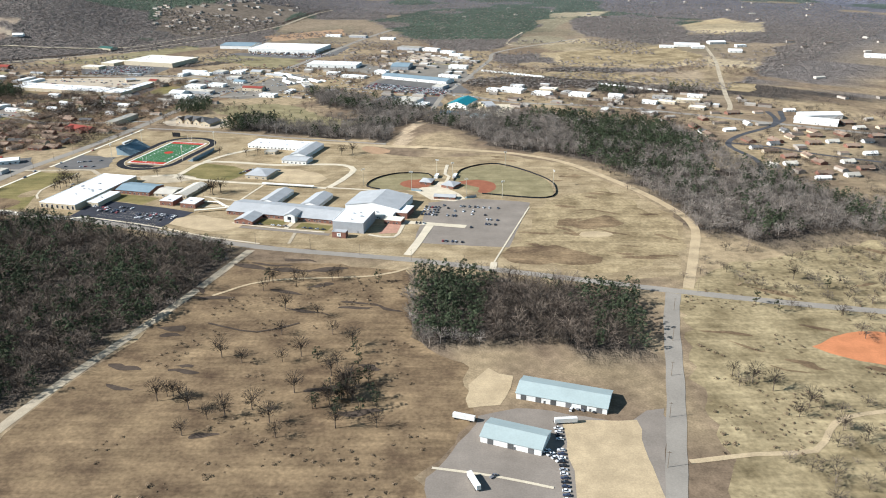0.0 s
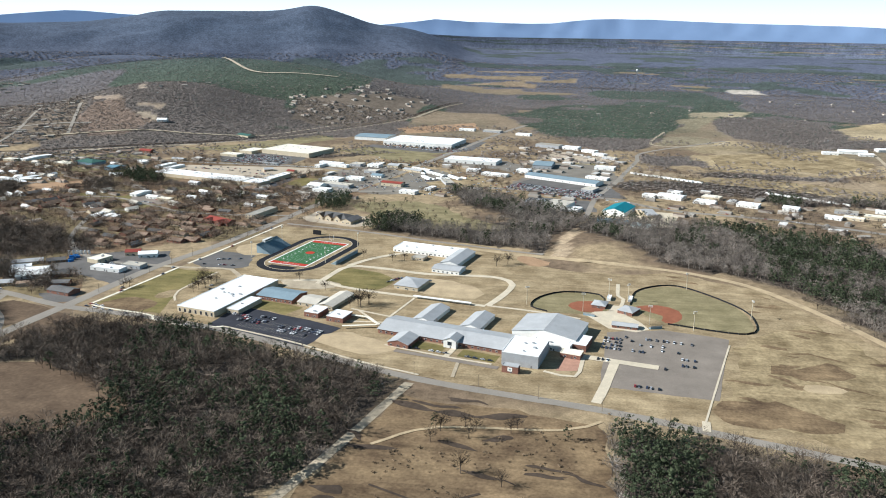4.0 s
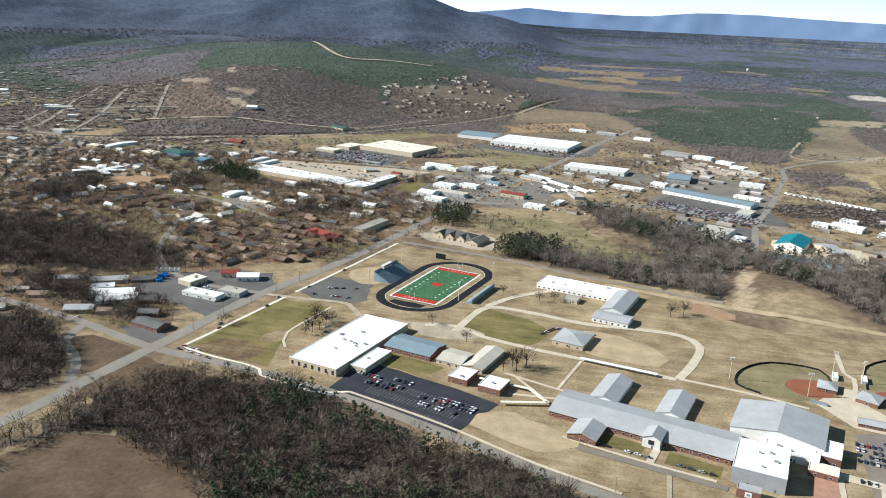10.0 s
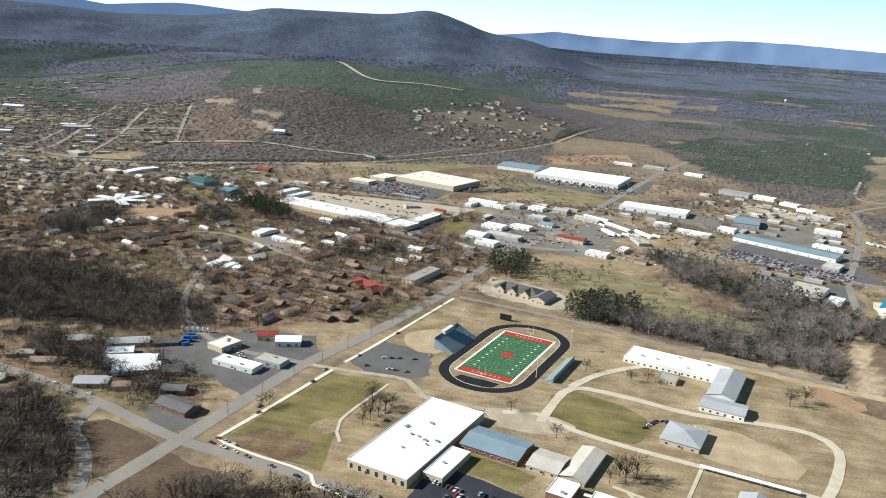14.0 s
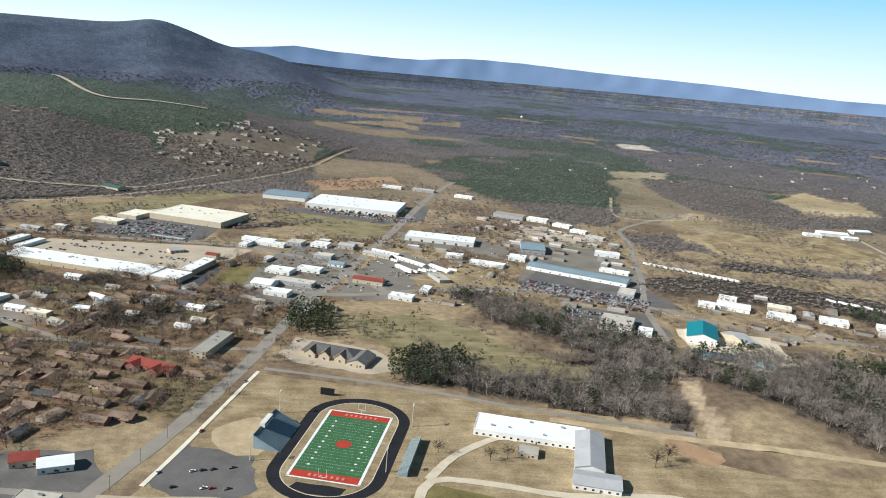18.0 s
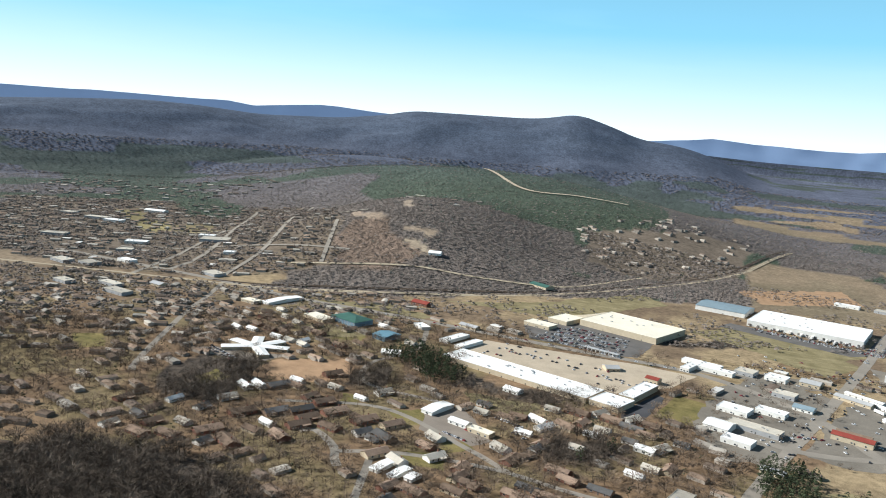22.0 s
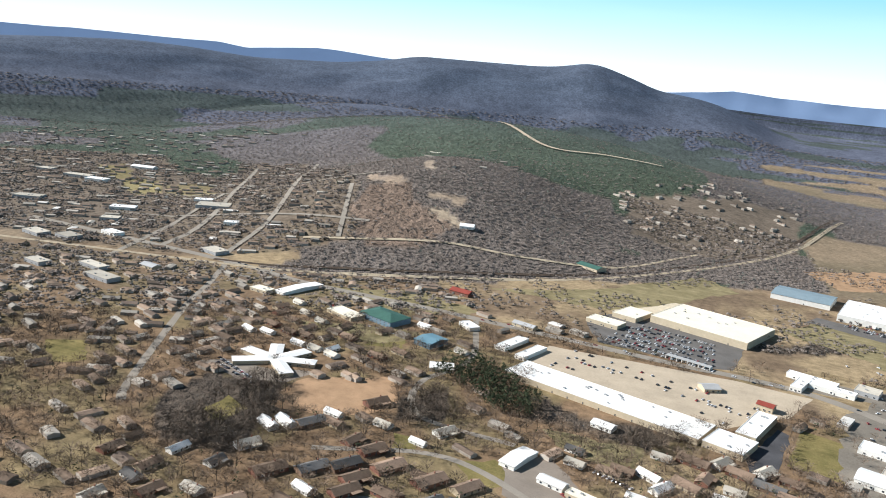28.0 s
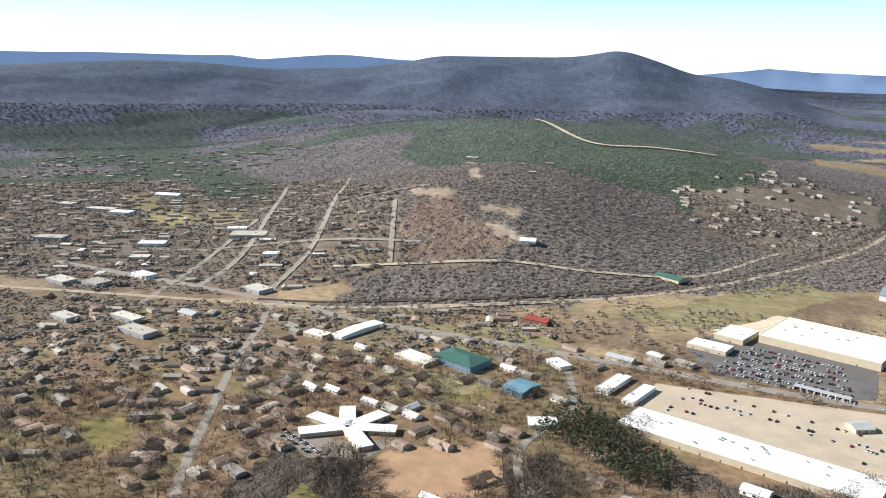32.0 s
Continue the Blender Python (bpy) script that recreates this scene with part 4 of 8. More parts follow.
area("commercial_ground", [(-540, 1720), (-380, 1730), (-372, 1690), (-530, 1680)], M["paved"], 0.064, "worn paved lots of roadside shops", "yard", 5)
area("commercial_ground", [(-310, 1850), (-180, 1840), (-130, 1780), (-150, 1700), (-200, 1730), (-300, 1770)], M["paved"], 0.066, "worn paved yard round the factory", "yard", 6)
area("commercial_ground", [(-130, 1850), (40, 1800), (60, 1660), (0, 1480), (-60, 1490), (-150, 1560), (-110, 1700)], M["paved"], 0.068, "worn paved ground round the dealers", "yard", 7)
area("vacant_grass", [(-422, 1869), (-340, 1882), (-318, 1843), (-368, 1764), (-446, 1816)], M["olive"], 0.082, "olive grass plot beside the highway", "lawn", 5)
area("vacant_grass", [(-300, 1564), (-199, 1645), (-190, 1560), (-223, 1514), (-288, 1514)], M["dry_grass"], 0.084, "dry grass behind the storage rows", "lawn", 5)
area("lodge_lot", [(-440, 1250), (-425, 1300), (-345, 1275), (-320, 1225), (-350, 1210), (-425, 1232)], M["lot_tan"], 0.08, "pale worn lot of the brown-roofed lodge", "car park", 3)
area("gravel_lot", [(-500, 1010), (-486, 1062), (-440, 1055), (-420, 1010), (-440, 985), (-480, 990)], M["asphalt_grey"], 0.08, "grey gravel lot by the stadium", "car park", 5)
area("shop_lot", [(-751, 1383), (-729, 1380), (-674, 1320), (-685, 1299), (-749, 1309), (-761, 1352)], M["asphalt_old"], 0.07, "grey lot by white sheds", "yard", 5)
area("star_lot", [(-1085, 1400), (-1030, 1380), (-985, 1400), (-975, 1440), (-1010, 1420), (-1060, 1420)], M["asphalt_old"], 0.07, "grey lot beside the star-shaped building", "car park", 3)

# roads
def road(name, pts, width, material, lift, label):
    return ribbon(name, pts, width, M[material], lift, label)


road("front_road", [(420, 560), (290, 590), (200, 615), (151, 630), (44, 664), (-31, 687), (-175, 720), (-300, 770), (-377, 799), (-456, 820), (-557, 836), (-653, 869), (-760, 893), (-900, 900), (-1100, 890)], 10, "road", 0.14, "worn grey two-lane road past the school")
road("school_highway", [(-600, 640), (-578, 720), (-571, 763), (-562, 811), (-556, 842), (-547, 895), (-535, 964), (-522, 1010), (-497, 1088), (-464, 1227), (-438, 1361), (-384, 1571), (-322, 1821), (-220, 2254), (-150, 2480)], 13, "road", 0.16, "grey town highway")
road("side_lane", [(-290, 330), (-259, 458), (-233, 538), (-211, 606), (-181, 712)], 8, "gravel", 0.14, "pale gravel lane along the woods")
road("yard_road", [(105, 280), (124, 353), (152, 461), (175, 560), (190, 612)], 12, "road", 0.15, "pale worn road past the metal sheds")
road("dirt_loop", [(205, 622), (232, 700), (253, 777), (239, 850), (205, 930), (157, 1012), (110, 1050), (58, 1071), (-66, 1096), (-200, 1130)], 9, "dirt", 0.13, "bare tan dirt track round the school grounds")
road("north_drive", [(-448, 1213), (-334, 1188), (-224, 1152), (-80, 1110)], 6, "road", 0.13, "narrow road behind the stadium")
road("east_road", [(-20, 1330), (2, 1480), (40, 1610), (73, 1748), (105, 1880), (140, 2020), (356, 2249)], 9, "road", 0.14, "grey side road")
road("cross_highway", [(-447, 1470), (-377, 1462), (-185, 1530), (6, 1481), (120, 1400), (300, 1350), (560, 1200), (760, 1080)], 12, "road", 0.17, "grey highway across the town")
road("strip_highway", [(-1700, 1760), (-1301, 1730), (-1151, 1704), (-965, 1701), (-791, 1690), (-673, 1682), (-520, 1672), (-395, 1585), (-330, 1480)], 14, "road", 0.18, "wide grey highway past the shopping strip")
road("south_street", [(-1080, 1290), (-1104, 1327), (-1206, 1531), (-1239, 1614), (-1290, 1725)], 8, "road", 0.14, "grey town street")
road("old_street", [(-1420, 1740), (-1492, 1969), (-1787, 2531)], 10, "road", 0.2, "long straight town street")
road("old_street", [(-1320, 1760), (-1392, 2019), (-1678, 2642)], 9, "road", 0.2, "long straight town street")
road("old_street", [(-1212, 1906), (-1322, 2155)], 8, "road", 0.2, "short town street")
road("old_street", [(-1430, 1640), (-1591, 2130)], 9, "road", 0.2, "long straight town street")
road("cross_street", [(-1700, 2080), (-1440, 2180), (-1290, 2240)], 8, "road", 0.2, "cross street in the old town")
road("cross_street", [(-1650, 1880), (-1420, 1960), (-1200, 1990)], 8, "road", 0.2, "cross street in the old town")
road("hill_road", [(-1260, 1880), (-1172, 1918), (-1055, 1982), (-935, 2020), (-800, 2110), (-690, 2330)], 8, "gravel", 0.4, "pale road along the foot of the hill")
road("east_lane", [(470, 1330), (485, 1371), (508, 1467), (560, 1665), (610, 1855), (659, 2096)], 8, "gravel", 0.15, "pale straight country lane")
road("estate_road", [(528, 1318), (520, 1260), (494, 1212), (426, 1153), (394, 1099), (405, 1027), (396, 975), (384, 948)], 8, "asphalt", 0.15, "dark new asphalt road of the housing estate")
road("estate_road", [(550, 1321), (538, 1280), (529, 1254), (494, 1210)], 8, "asphalt", 0.16, "dark new asphalt road of the housing estate")
road("estate_road", [(400, 1112), (453, 1085), (493, 1051), (560, 1010)], 7, "asphalt", 0.17, "dark new asphalt side road of the housing estate")
road("valley_lane", [(226, 2408), (166, 2147), (301, 2152), (360, 2237)], 7, "gravel", 0.15, "pale valley lane")
road("west_loop", [(-640, 860), (-632, 826), (-612, 808), (-596, 791), (-583, 768), (-574, 740), (-580, 700)], 8, "road", 0.13, "curving slip road")
road("west_street", [(-640, 1260), (-560, 1250), (-462, 1262)], 7, "road", 0.13, "residential street")
road("west_street", [(-760, 1240), (-700, 1080), (-620, 1000), (-524, 985)], 7, "road", 0.13, "residential street")
road("west_street", [(-900, 1300), (-800, 1340), (-690, 1290), (-640, 1260)], 7, "road", 0.13, "residential street")
road("town_street", [(-900, 1690), (-860, 1560), (-880, 1470), (-850, 1400), (-760, 1390)], 7, "road", 0.13, "town street")
road("house_lane", [(-770, 1195), (-781, 1209), (-793, 1229), (-826, 1253), (-838, 1244)], 8, "road", 0.13, "grey lane ending between town houses")
road("house_lane", [(-787, 1221), (-743, 1245), (-686, 1257), (-640, 1260)], 7, "road", 0.135, "grey residential lane")
road("pond_track", [(140, 385), (180, 392), (215, 395), (232, 415), (250, 430), (300, 440)], 4, "dirt", 0.13, "narrow dirt track over the pasture")
rail = [(-1900, 1560), (-1594, 1640), (-1300, 1710), (-1195, 1745), (-1008, 1846), (-815, 2012), (-626, 2290), (-510, 2560), (-396, 3000)]
ribbon("railway_bed", rail, 9, M["gravel"], 0.25, "pale stone railway bed", "railway")
for off in (-0.75, 0.75):
    ribbon("rail", [(x + off, y - off) for x, y in rail], 0.25, M["bark"], 0.5, "rusty steel rail", "rail")
ribbon("power_line_cut", [(-1419, 3338), (-1173, 3030), (-997, 3020), (-843, 2995)], 12, M["lot_tan"], 3.0, "pale cleared strip over the pine hill", "clearing")
ribbon("rail_cut", [(x - 14, y + 16) for x, y in rail[2:]], 8, M["woodland"], 0.3, "dark brushy strip beside the railway", "verge")


# ---- building kit ----
def part(name, bm, material, parent, label=""):
    """Links a bmesh as one mesh object under a thing or a part."""
    me = bpy.data.meshes.new(name)
    bm.to_mesh(me)
    bm.free()
    me.materials.append(material)
    ob = new(name, me)
    ob.parent = parent
    return tagged(ob, label) if label else ob


def add_box(bm, x0, y0, z0, x1, y1, z1):
    v = [bm.verts.new(p) for p in ((x0, y0, z0), (x1, y0, z0), (x1, y1, z0), (x0, y1, z0), (x0, y0, z1), (x1, y0, z1), (x1, y1, z1), (x0, y1, z1))]
    for f in ((3, 2, 1, 0), (4, 5, 6, 7), (0, 1, 5, 4), (1, 2, 6, 5), (2, 3, 7, 6), (3, 0, 4, 7)):
        bm.faces.new([v[i] for i in f])


def solid(pts, faces):
    bm = bmesh.new()
    v = [bm.verts.new(p) for p in pts]
    for f in faces:
        bm.faces.new([v[i] for i in f])
    bmesh.ops.recalc_face_normals(bm, faces=bm.faces)
    return bm


def box_bm(*b):
    bm = bmesh.new()
    add_box(bm, *b)
    return bm


def thing(name, x, y, rot, label, category, group="", z=0.0):
    ob = new(name)
    ob.empty_display_size = 0.5
    ob.matrix_basis = pose(x, y, z, 0, 0, rot)
    return tagged(ob, label, category, group)


def gable_roof(length, width, h, rise, over=0.6, axis="x", thick=0.25):
    """A pitched roof with its ridge along x (or y), with thickness and overhang."""
    a, b = length / 2 + over, width / 2 + over
    if axis == "y":
        a, b = b, a
    drop = rise * over / (width / 2 if axis == "x" else length / 2)
    pts = [(-a, -b, h - drop), (a, -b, h - drop), (a, b, h - drop), (-a, b, h - drop), (-a, 0, h + rise), (a, 0, h + rise)]
    pts += [(x, y, z - thick) for x, y, z in pts]
    f = [(0, 1, 5, 4), (2, 3, 4, 5), (6, 10, 11, 7), (8, 11, 10, 9), (0, 6, 7, 1), (2, 8, 9, 3), (0, 4, 10, 6), (4, 3, 9, 10), (1, 7, 11, 5), (5, 11, 8, 2)]
    if axis == "y":
        pts = [(y, x, z) for x, y, z in pts]
    return solid(pts, f)


def hip_roof(length, width, h, rise, over=0.6, inset=None, thick=0.3):
    a, b = length / 2 + over, width / 2 + over
    i = max(0.0, a - (b if inset is None else inset))
    pts = [(-a, -b, h), (a, -b, h), (a, b, h), (-a, b, h), (-i, 0, h + rise), (i, 0, h + rise), (-a, -b, h - thick), (a, -b, h - thick), (a, b, h - thick), (-a, b, h - thick)]
    return solid(pts, [(0, 1, 5, 4), (1, 2, 5), (2, 3, 4, 5), (3, 0, 4), (0, 6, 7, 1), (1, 7, 8, 2), (2, 8, 9, 3), (3, 9, 6, 0), (6, 9, 8, 7)])


def gable_wall(length, width, h, rise, axis="x"):
    a, b = length / 2, width / 2
    if axis == "y":
        a, b = b, a
    pts = [(-a, -b, 0), (a, -b, 0), (a, b, 0), (-a, b, 0), (-a, -b, h), (a, -b, h), (a, b, h), (-a, b, h), (-a, 0, h + rise), (a, 0, h + rise)]
    if axis == "y":
        pts = [(y, x, z) for x, y, z in pts]
    return solid(pts, [(0, 1, 5, 4), (2, 3, 7, 6), (1, 2, 6, 9, 5), (3, 0, 4, 8, 7), (4, 5, 9, 8), (6, 7, 8, 9), (0, 3, 2, 1)])


def windows(ob, length, width, h, count, side=-1, size=(1.8, 1.5), sill=1.0, name="window", floors=1, y=None):
    """A row of windows on the long wall; each with a frame and its pane."""
    wy = (side * width / 2) if y is None else y
    for fl in range(floors):
        for i in range(count):
            x = -length / 2 + (i + 0.5) * length / count
            z = sill + fl * 3.2
            fr = part(name, box_bm(x - size[0] / 2 - 0.12, wy - 0.08, z - 0.12, x + size[0] / 2 + 0.12, wy + 0.08, z + size[1] + 0.12), M["wall_white"], ob)
            part("pane", box_bm(x - size[0] / 2, wy - 0.12, z, x + size[0] / 2, wy + 0.12, z + size[1]), M["glass"], fr)


def building(name, x, y, length, width, rot, h, label, category="building", roof="flat", rise=2.0, wall="wall_tan", top="roof_white", n_win=0, back_win=0, units=0, axis="x", win=(1.8, 1.5), sill=1.0, over=0.6, floors=1, doors=1, group="", z=0.0, bays=0):
    TAKEN.append((x, y, 0.5 * math.hypot(length, width)))
    ob = thing(name, x, y, rot, label, category, group, z)
    if roof == "gable":
        part("wall", gable_wall(length, width, h, rise, axis), M[wall], ob)
        part("roof", gable_roof(length, width, h + 0.02, rise, over, axis), M[top], ob)
    elif roof == "hip":
        part("wall", box_bm(-length / 2, -width / 2, 0, length / 2, width / 2, h), M[wall], ob)
        part("roof", hip_roof(length, width, h + 0.1, rise, over), M[top], ob)
    else:
        part("wall", box_bm(-length / 2, -width / 2, 0, length / 2, width / 2, h), M[wall], ob)
        a, b, t = length / 2 + 0.1, width / 2 + 0.1, 0.45
        corners = lambda q, z: [(-a + q, -b + q, z), (a - q, -b + q, z), (a - q, b - q, z), (-a + q, b - q, z)]
        ring4 = lambda lo, hi: [(lo + i, lo + (i + 1) % 4, hi + (i + 1) % 4, hi + i) for i in range(4)]
        bm = solid(corners(0, h) + corners(0, h + 0.6) + corners(t, h + 0.6) + corners(t, h + 0.25), [(0, 1, 2, 3), (12, 13, 14, 15)] + ring4(0, 4) + ring4(4, 8) + ring4(8, 12))
        part("roof", bm, M[top], ob)
        rng = random.Random(int(x * 7 + y * 13))
        for _ in range(units):
            ux, uy = rng.uniform(-0.4, 0.4) * length, rng.uniform(-0.35, 0.35) * width
            s = rng.uniform(0.8, 1.5)
            part("roof_unit", box_bm(ux - s, uy - s * 0.7, h + 0.25, ux + s, uy + s * 0.7, h + 1.3), M["metal"], ob, "grey metal roof unit")
    if n_win:
        windows(ob, length, width, h, n_win, -1, win, sill, floors=floors)
    if back_win:
        windows(ob, length, width, h, back_win, 1, win, sill, floors=floors)
    for i in range(doors):
        dx = (i + 0.5) * length / doors - length / 2 + length * 0.07
        part("door", box_bm(dx - 0.6, -width / 2 - 0.14, 0, dx + 0.6, -width / 2 + 0.1, 2.1), M["roof_dark"], ob, "dark entrance door")
    for i in range(bays):
        dx = (i + 0.5) * length / bays - length / 2
        part("bay_door", box_bm(dx - 1.8, -width / 2 - 0.12, 0, dx + 1.8, -width / 2 + 0.1, 3.6), M["roof_dark"], ob, "dark roller door")
    return ob


# ---- the school ----
SR = -15.5
building("school_wing", -163, 817, 126, 38, SR, 4.6, "long low school wing with a grey metal pitched roof", "school", "gable", 3.6, "wall_brick", "roof_grey", 22, 14, over=1.0, doors=2)
building("school_porch", -201, 795, 20, 24, SR, 4.2, "gabled brick wing of the school with a grey roof", "school", "gable", 3.0, "wall_brick", "roof_grey", 3, axis="y", doors=1)
building("school_entrance", -156, 797, 12, 16, SR, 7.5, "tall gabled school entrance with a grey roof", "school entrance", "gable", 2.4, "wall_white", "roof_grey", 1, axis="y", win=(4.0, 3.5), sill=2.6, doors=1)
building("classroom_wing", -186, 866, 20, 46, SR, 4.4, "classroom wing with a grey metal pitched roof", "school", "gable", 3.0, "wall_white", "roof_grey", 4, axis="y")
building("classroom_wing", -139, 853, 20, 42, SR, 4.4, "classroom wing with a grey metal pitched roof", "school", "gable", 3.0, "wall_white", "roof_grey", 4, axis="y")
building("gymnasium", -69, 838, 60, 48, SR, 8.0, "large school gymnasium with a grey metal pitched roof", "gymnasium", "gable", 5.0, "wall_white", "roof_grey", 0, doors=2, axis="y")
building("auditorium", -90, 778, 32, 40, SR + 3, 11.0, "tall school hall with a flat white roof", "school hall", "flat", 0, "wall_grey", "roof_white", 0, units=4, doors=2)
porch = building("auditorium_porch", -101, 747, 14, 7, SR + 3, 6.0, "brick porch with a pale sign panel", "porch", "flat", 0, "wall_brick", "roof_grey", 0)
part("sign_panel", box_bm(-2.0, -3.66, 1.6, 2.0, -3.45, 5.0), M["wall_white"], porch, "pale square sign panel")
part("sign_mark", box_bm(-0.9, -3.72, 2.6, 0.9, -3.6, 4.0), M["roof_blue_grey"], porch, "blue-grey mark on the sign")
building("link_building", -66, 806, 34, 16, SR, 6.0, "flat white-roofed link between gymnasium and hall", "school", "flat", 0, "wall_white", "roof_white", 3, units=2)
building("locker_wing", -42, 812, 16, 24, SR, 6.2, "brick school wing with a flat white roof", "school", "flat", 0, "wall_brick", "roof_white", 2)
building("brick_canopy", -50, 788, 18, 12, SR, 4.0, "low brick entrance building", "school", "flat", 0, "wall_brick", "roof_tan", 2)

WR = -14.5
building("field_house", -403, 889, 45, 112, WR, 6.0, "very large flat white-roofed school hall with tan walls", "school hall", "flat", 0, "wall_tan", "roof_white", 7, units=9, win=(2.4, 3.6), sill=0.8, doors=2)
building("field_house_annex", -377, 862, 14, 40, WR, 4.5, "low annex with a flat white roof", "school", "flat", 0, "wall_tan", "roof_white", 2, units=1)
building("workshop", -350, 899, 43, 30, WR, 4.6, "low brick school block with a blue-grey pitched roof", "school", "gable", 2.6, "wall_brick", "roof_blue_grey", 8, 6)
building("white_block", -313, 888, 22, 26, WR, 3.8, "small school block with a pale pitched roof", "school", "gable", 2.2, "wall_tan", "roof_pale", 3)
building("white_block", -290, 893, 17, 46, WR, 3.8, "narrow school block with a pale pitched roof", "school", "gable", 2.0, "wall_tan", "roof_pale", 3, axis="y")
building("brick_block", -300, 855, 16, 20, WR, 5.0, "small red brick block with a flat white roof", "school", "flat", 0, "wall_brick", "roof_white", 2, units=1)
building("brick_block", -274, 846, 18, 20, WR, 5.0, "small red brick block with a flat white roof", "school", "flat", 0, "wall_brick", "roof_white", 2, units=1)
building("shop_building", -222, 960, 28, 32, WR, 4.4, "square school shop with a hipped grey roof", "school", "hip", 3.2, "wall_tan", "roof_grey", 3)
building("elementary_wing", -223, 1100, 88, 32, WR, 4.8, "long school wing with a flat white roof", "school", "flat", 0, "wall_white", "roof_white", 16, units=5)
building("elementary_hall", -183, 1066, 22, 62, WR, 5.4, "school wing with a grey metal pitched roof", "school", "gable", 3.0, "wall_white", "roof_grey", 4, axis="y")
building("elementary_porch", -189, 1022, 34, 22, WR, 4.6, "low school wing with a pale grey roof", "school", "gable", 1.8, "wall_white", "roof_grey", 6)
building("small_annex", -231, 1066, 16, 14, WR, 3.2, "small tan annex with a pale roof", "annex", "flat", 0, "wall_tan", "roof_pale", 2)

# ---- works yard ----
building("metal_shed", 78, 453, 58, 22, -19, 4.6, "long pale metal shed with a mint-grey pitched roof", "shed", "gable", 2.8, "wall_white", "roof_mint", 0, bays=6, doors=2)
building("metal_shed", 43, 407, 37, 20, -22, 4.6, "metal workshop with a grey-green pitched roof", "shed", "gable", 2.6, "wall_white", "roof_mint", 0, bays=3, doors=1)

# ---- town: large buildings ----
building("shopping_strip", -712, 1526, 203, 42, -17, 6.0, "very long shopping strip with a flat white roof", "shops", "flat", 0, "wall_tan", "roof_white", 0, units=14, doors=12)
building("shop_block", -595, 1488, 36, 36, -19, 6.0, "square shop with a flat white roof", "shop", "flat", 0, "wall_tan", "roof_white", 3, units=3)
building("shop_block", -574, 1541, 18, 66, -16, 6.4, "narrow shop wing with a flat white roof", "shop", "flat", 0, "wall_tan", "roof_white", 0, units=4)
building("big_store", -633, 1852, 128, 92, -20, 9.0, "huge store with a flat cream roof and tan walls", "store", "flat", 0, "wall_tan", "roof_tan", 0, units=10, doors=2)
building("store_garden", -733, 1838, 34, 46, -20, 6.0, "lower wing of the big store with a flat cream roof", "store", "flat", 0, "wall_tan", "roof_tan", 0, units=1)
building("warehouse", -379, 2050, 172, 108, -12, 9.0, "huge warehouse with a flat white roof", "warehouse", "flat", 0, "wall_white", "roof_white", 0, units=12, bays=14)
building("warehouse_wing", -514, 2110, 84, 66, -12, 8.0, "warehouse wing with a blue-grey roof", "warehouse", "gable", 3.0, "wall_white", "roof_blue_grey", 0)
building("factory", -238, 1800, 112, 44, -12, 7.0, "long white-roofed factory beside the highway", "factory", "flat", 0, "wall_white", "roof_white", 0, units=8, bays=6)
building("car_dealer", -52, 1624, 148, 32, -29, 6.0, "long dealer's building with a blue-grey roof", "shop", "gable", 2.5, "wall_white", "roof_blue_grey", 10)
building("dark_hall", -90, 1775, 38, 56, -8, 7.0, "hall with a dark grey roof", "hall", "gable", 3.0, "wall_grey", "roof_blue_grey", 4)
building("teal_hall", 32, 1372, 34, 56, -22, 7.5, "white hall with a bright teal pitched roof", "hall", "gable", 5.0, "wall_white", "roof_teal", 3, axis="y")
building("blue_shed", 19, 1305, 46, 18, -18, 3.6, "long shed with a bright blue roof", "shed", "gable", 1.6, "wall_blue", "roof_azure", 0)
building("green_shed", 60, 1282, 30, 24, -22, 3.6, "shed with a pale green roof", "shed", "gable", 2.0, "wall_white", "roof_mint", 0)
building("grey_shop", -62, 1398, 38, 48, -24, 6.0, "white-fronted shop with a grey roof", "shop", "flat", 0, "wall_white", "roof_pale", 3, units=3)
building("white_shop", 128, 1500, 42, 30, -26, 5.0, "white-roofed shop beside the highway", "shop", "gable", 2.4, "wall_white", "roof_white", 3)
building("motel", -503, 1260, 16, 62, WR, 6.2, "two-storey motel with a pale flat roof", "motel", "flat", 0, "wall_tan", "roof_pale", 3, floors=2, units=2)
building("lodge", -388, 1257, 54, 26, -20, 4.6, "brown-roofed lodge with dormer gables", "lodge", "hip", 5.0, "wall_tan", "roof_dark", 8)
for i, dx in enumerate((-17, -2, 14)):
    building("lodge_gable", -388 + dx * 0.94 - 3.5, 1257 - dx * 0.34 - 9.5, 11, 14, -20, 4.8, "projecting dormer gable of the lodge with a brown roof", "lodge", "gable", 4.4, "wall_tan", "roof_brown", 1, axis="y")
building("lodge_wing", -360, 1240, 18, 30, -20, 4.4, "side wing of the lodge with a dark brown roof", "lodge", "gable", 3.6, "wall_tan", "roof_dark", 2, axis="y")
building("red_hall", -542, 1200, 46, 16, -27, 4.6, "long hall with a red pitched roof", "hall", "gable", 4.0, "wall_brick", "roof_red", 6)
for dx in (-14, 9):
    building("red_gable", -542 + dx * 0.89 - 4.0, 1200 - dx * 0.45 - 7.5, 13, 12, -27, 4.4, "projecting gable of the long hall with a red roof", "hall", "gable", 3.6, "wall_brick", "roof_red", 1, axis="y")
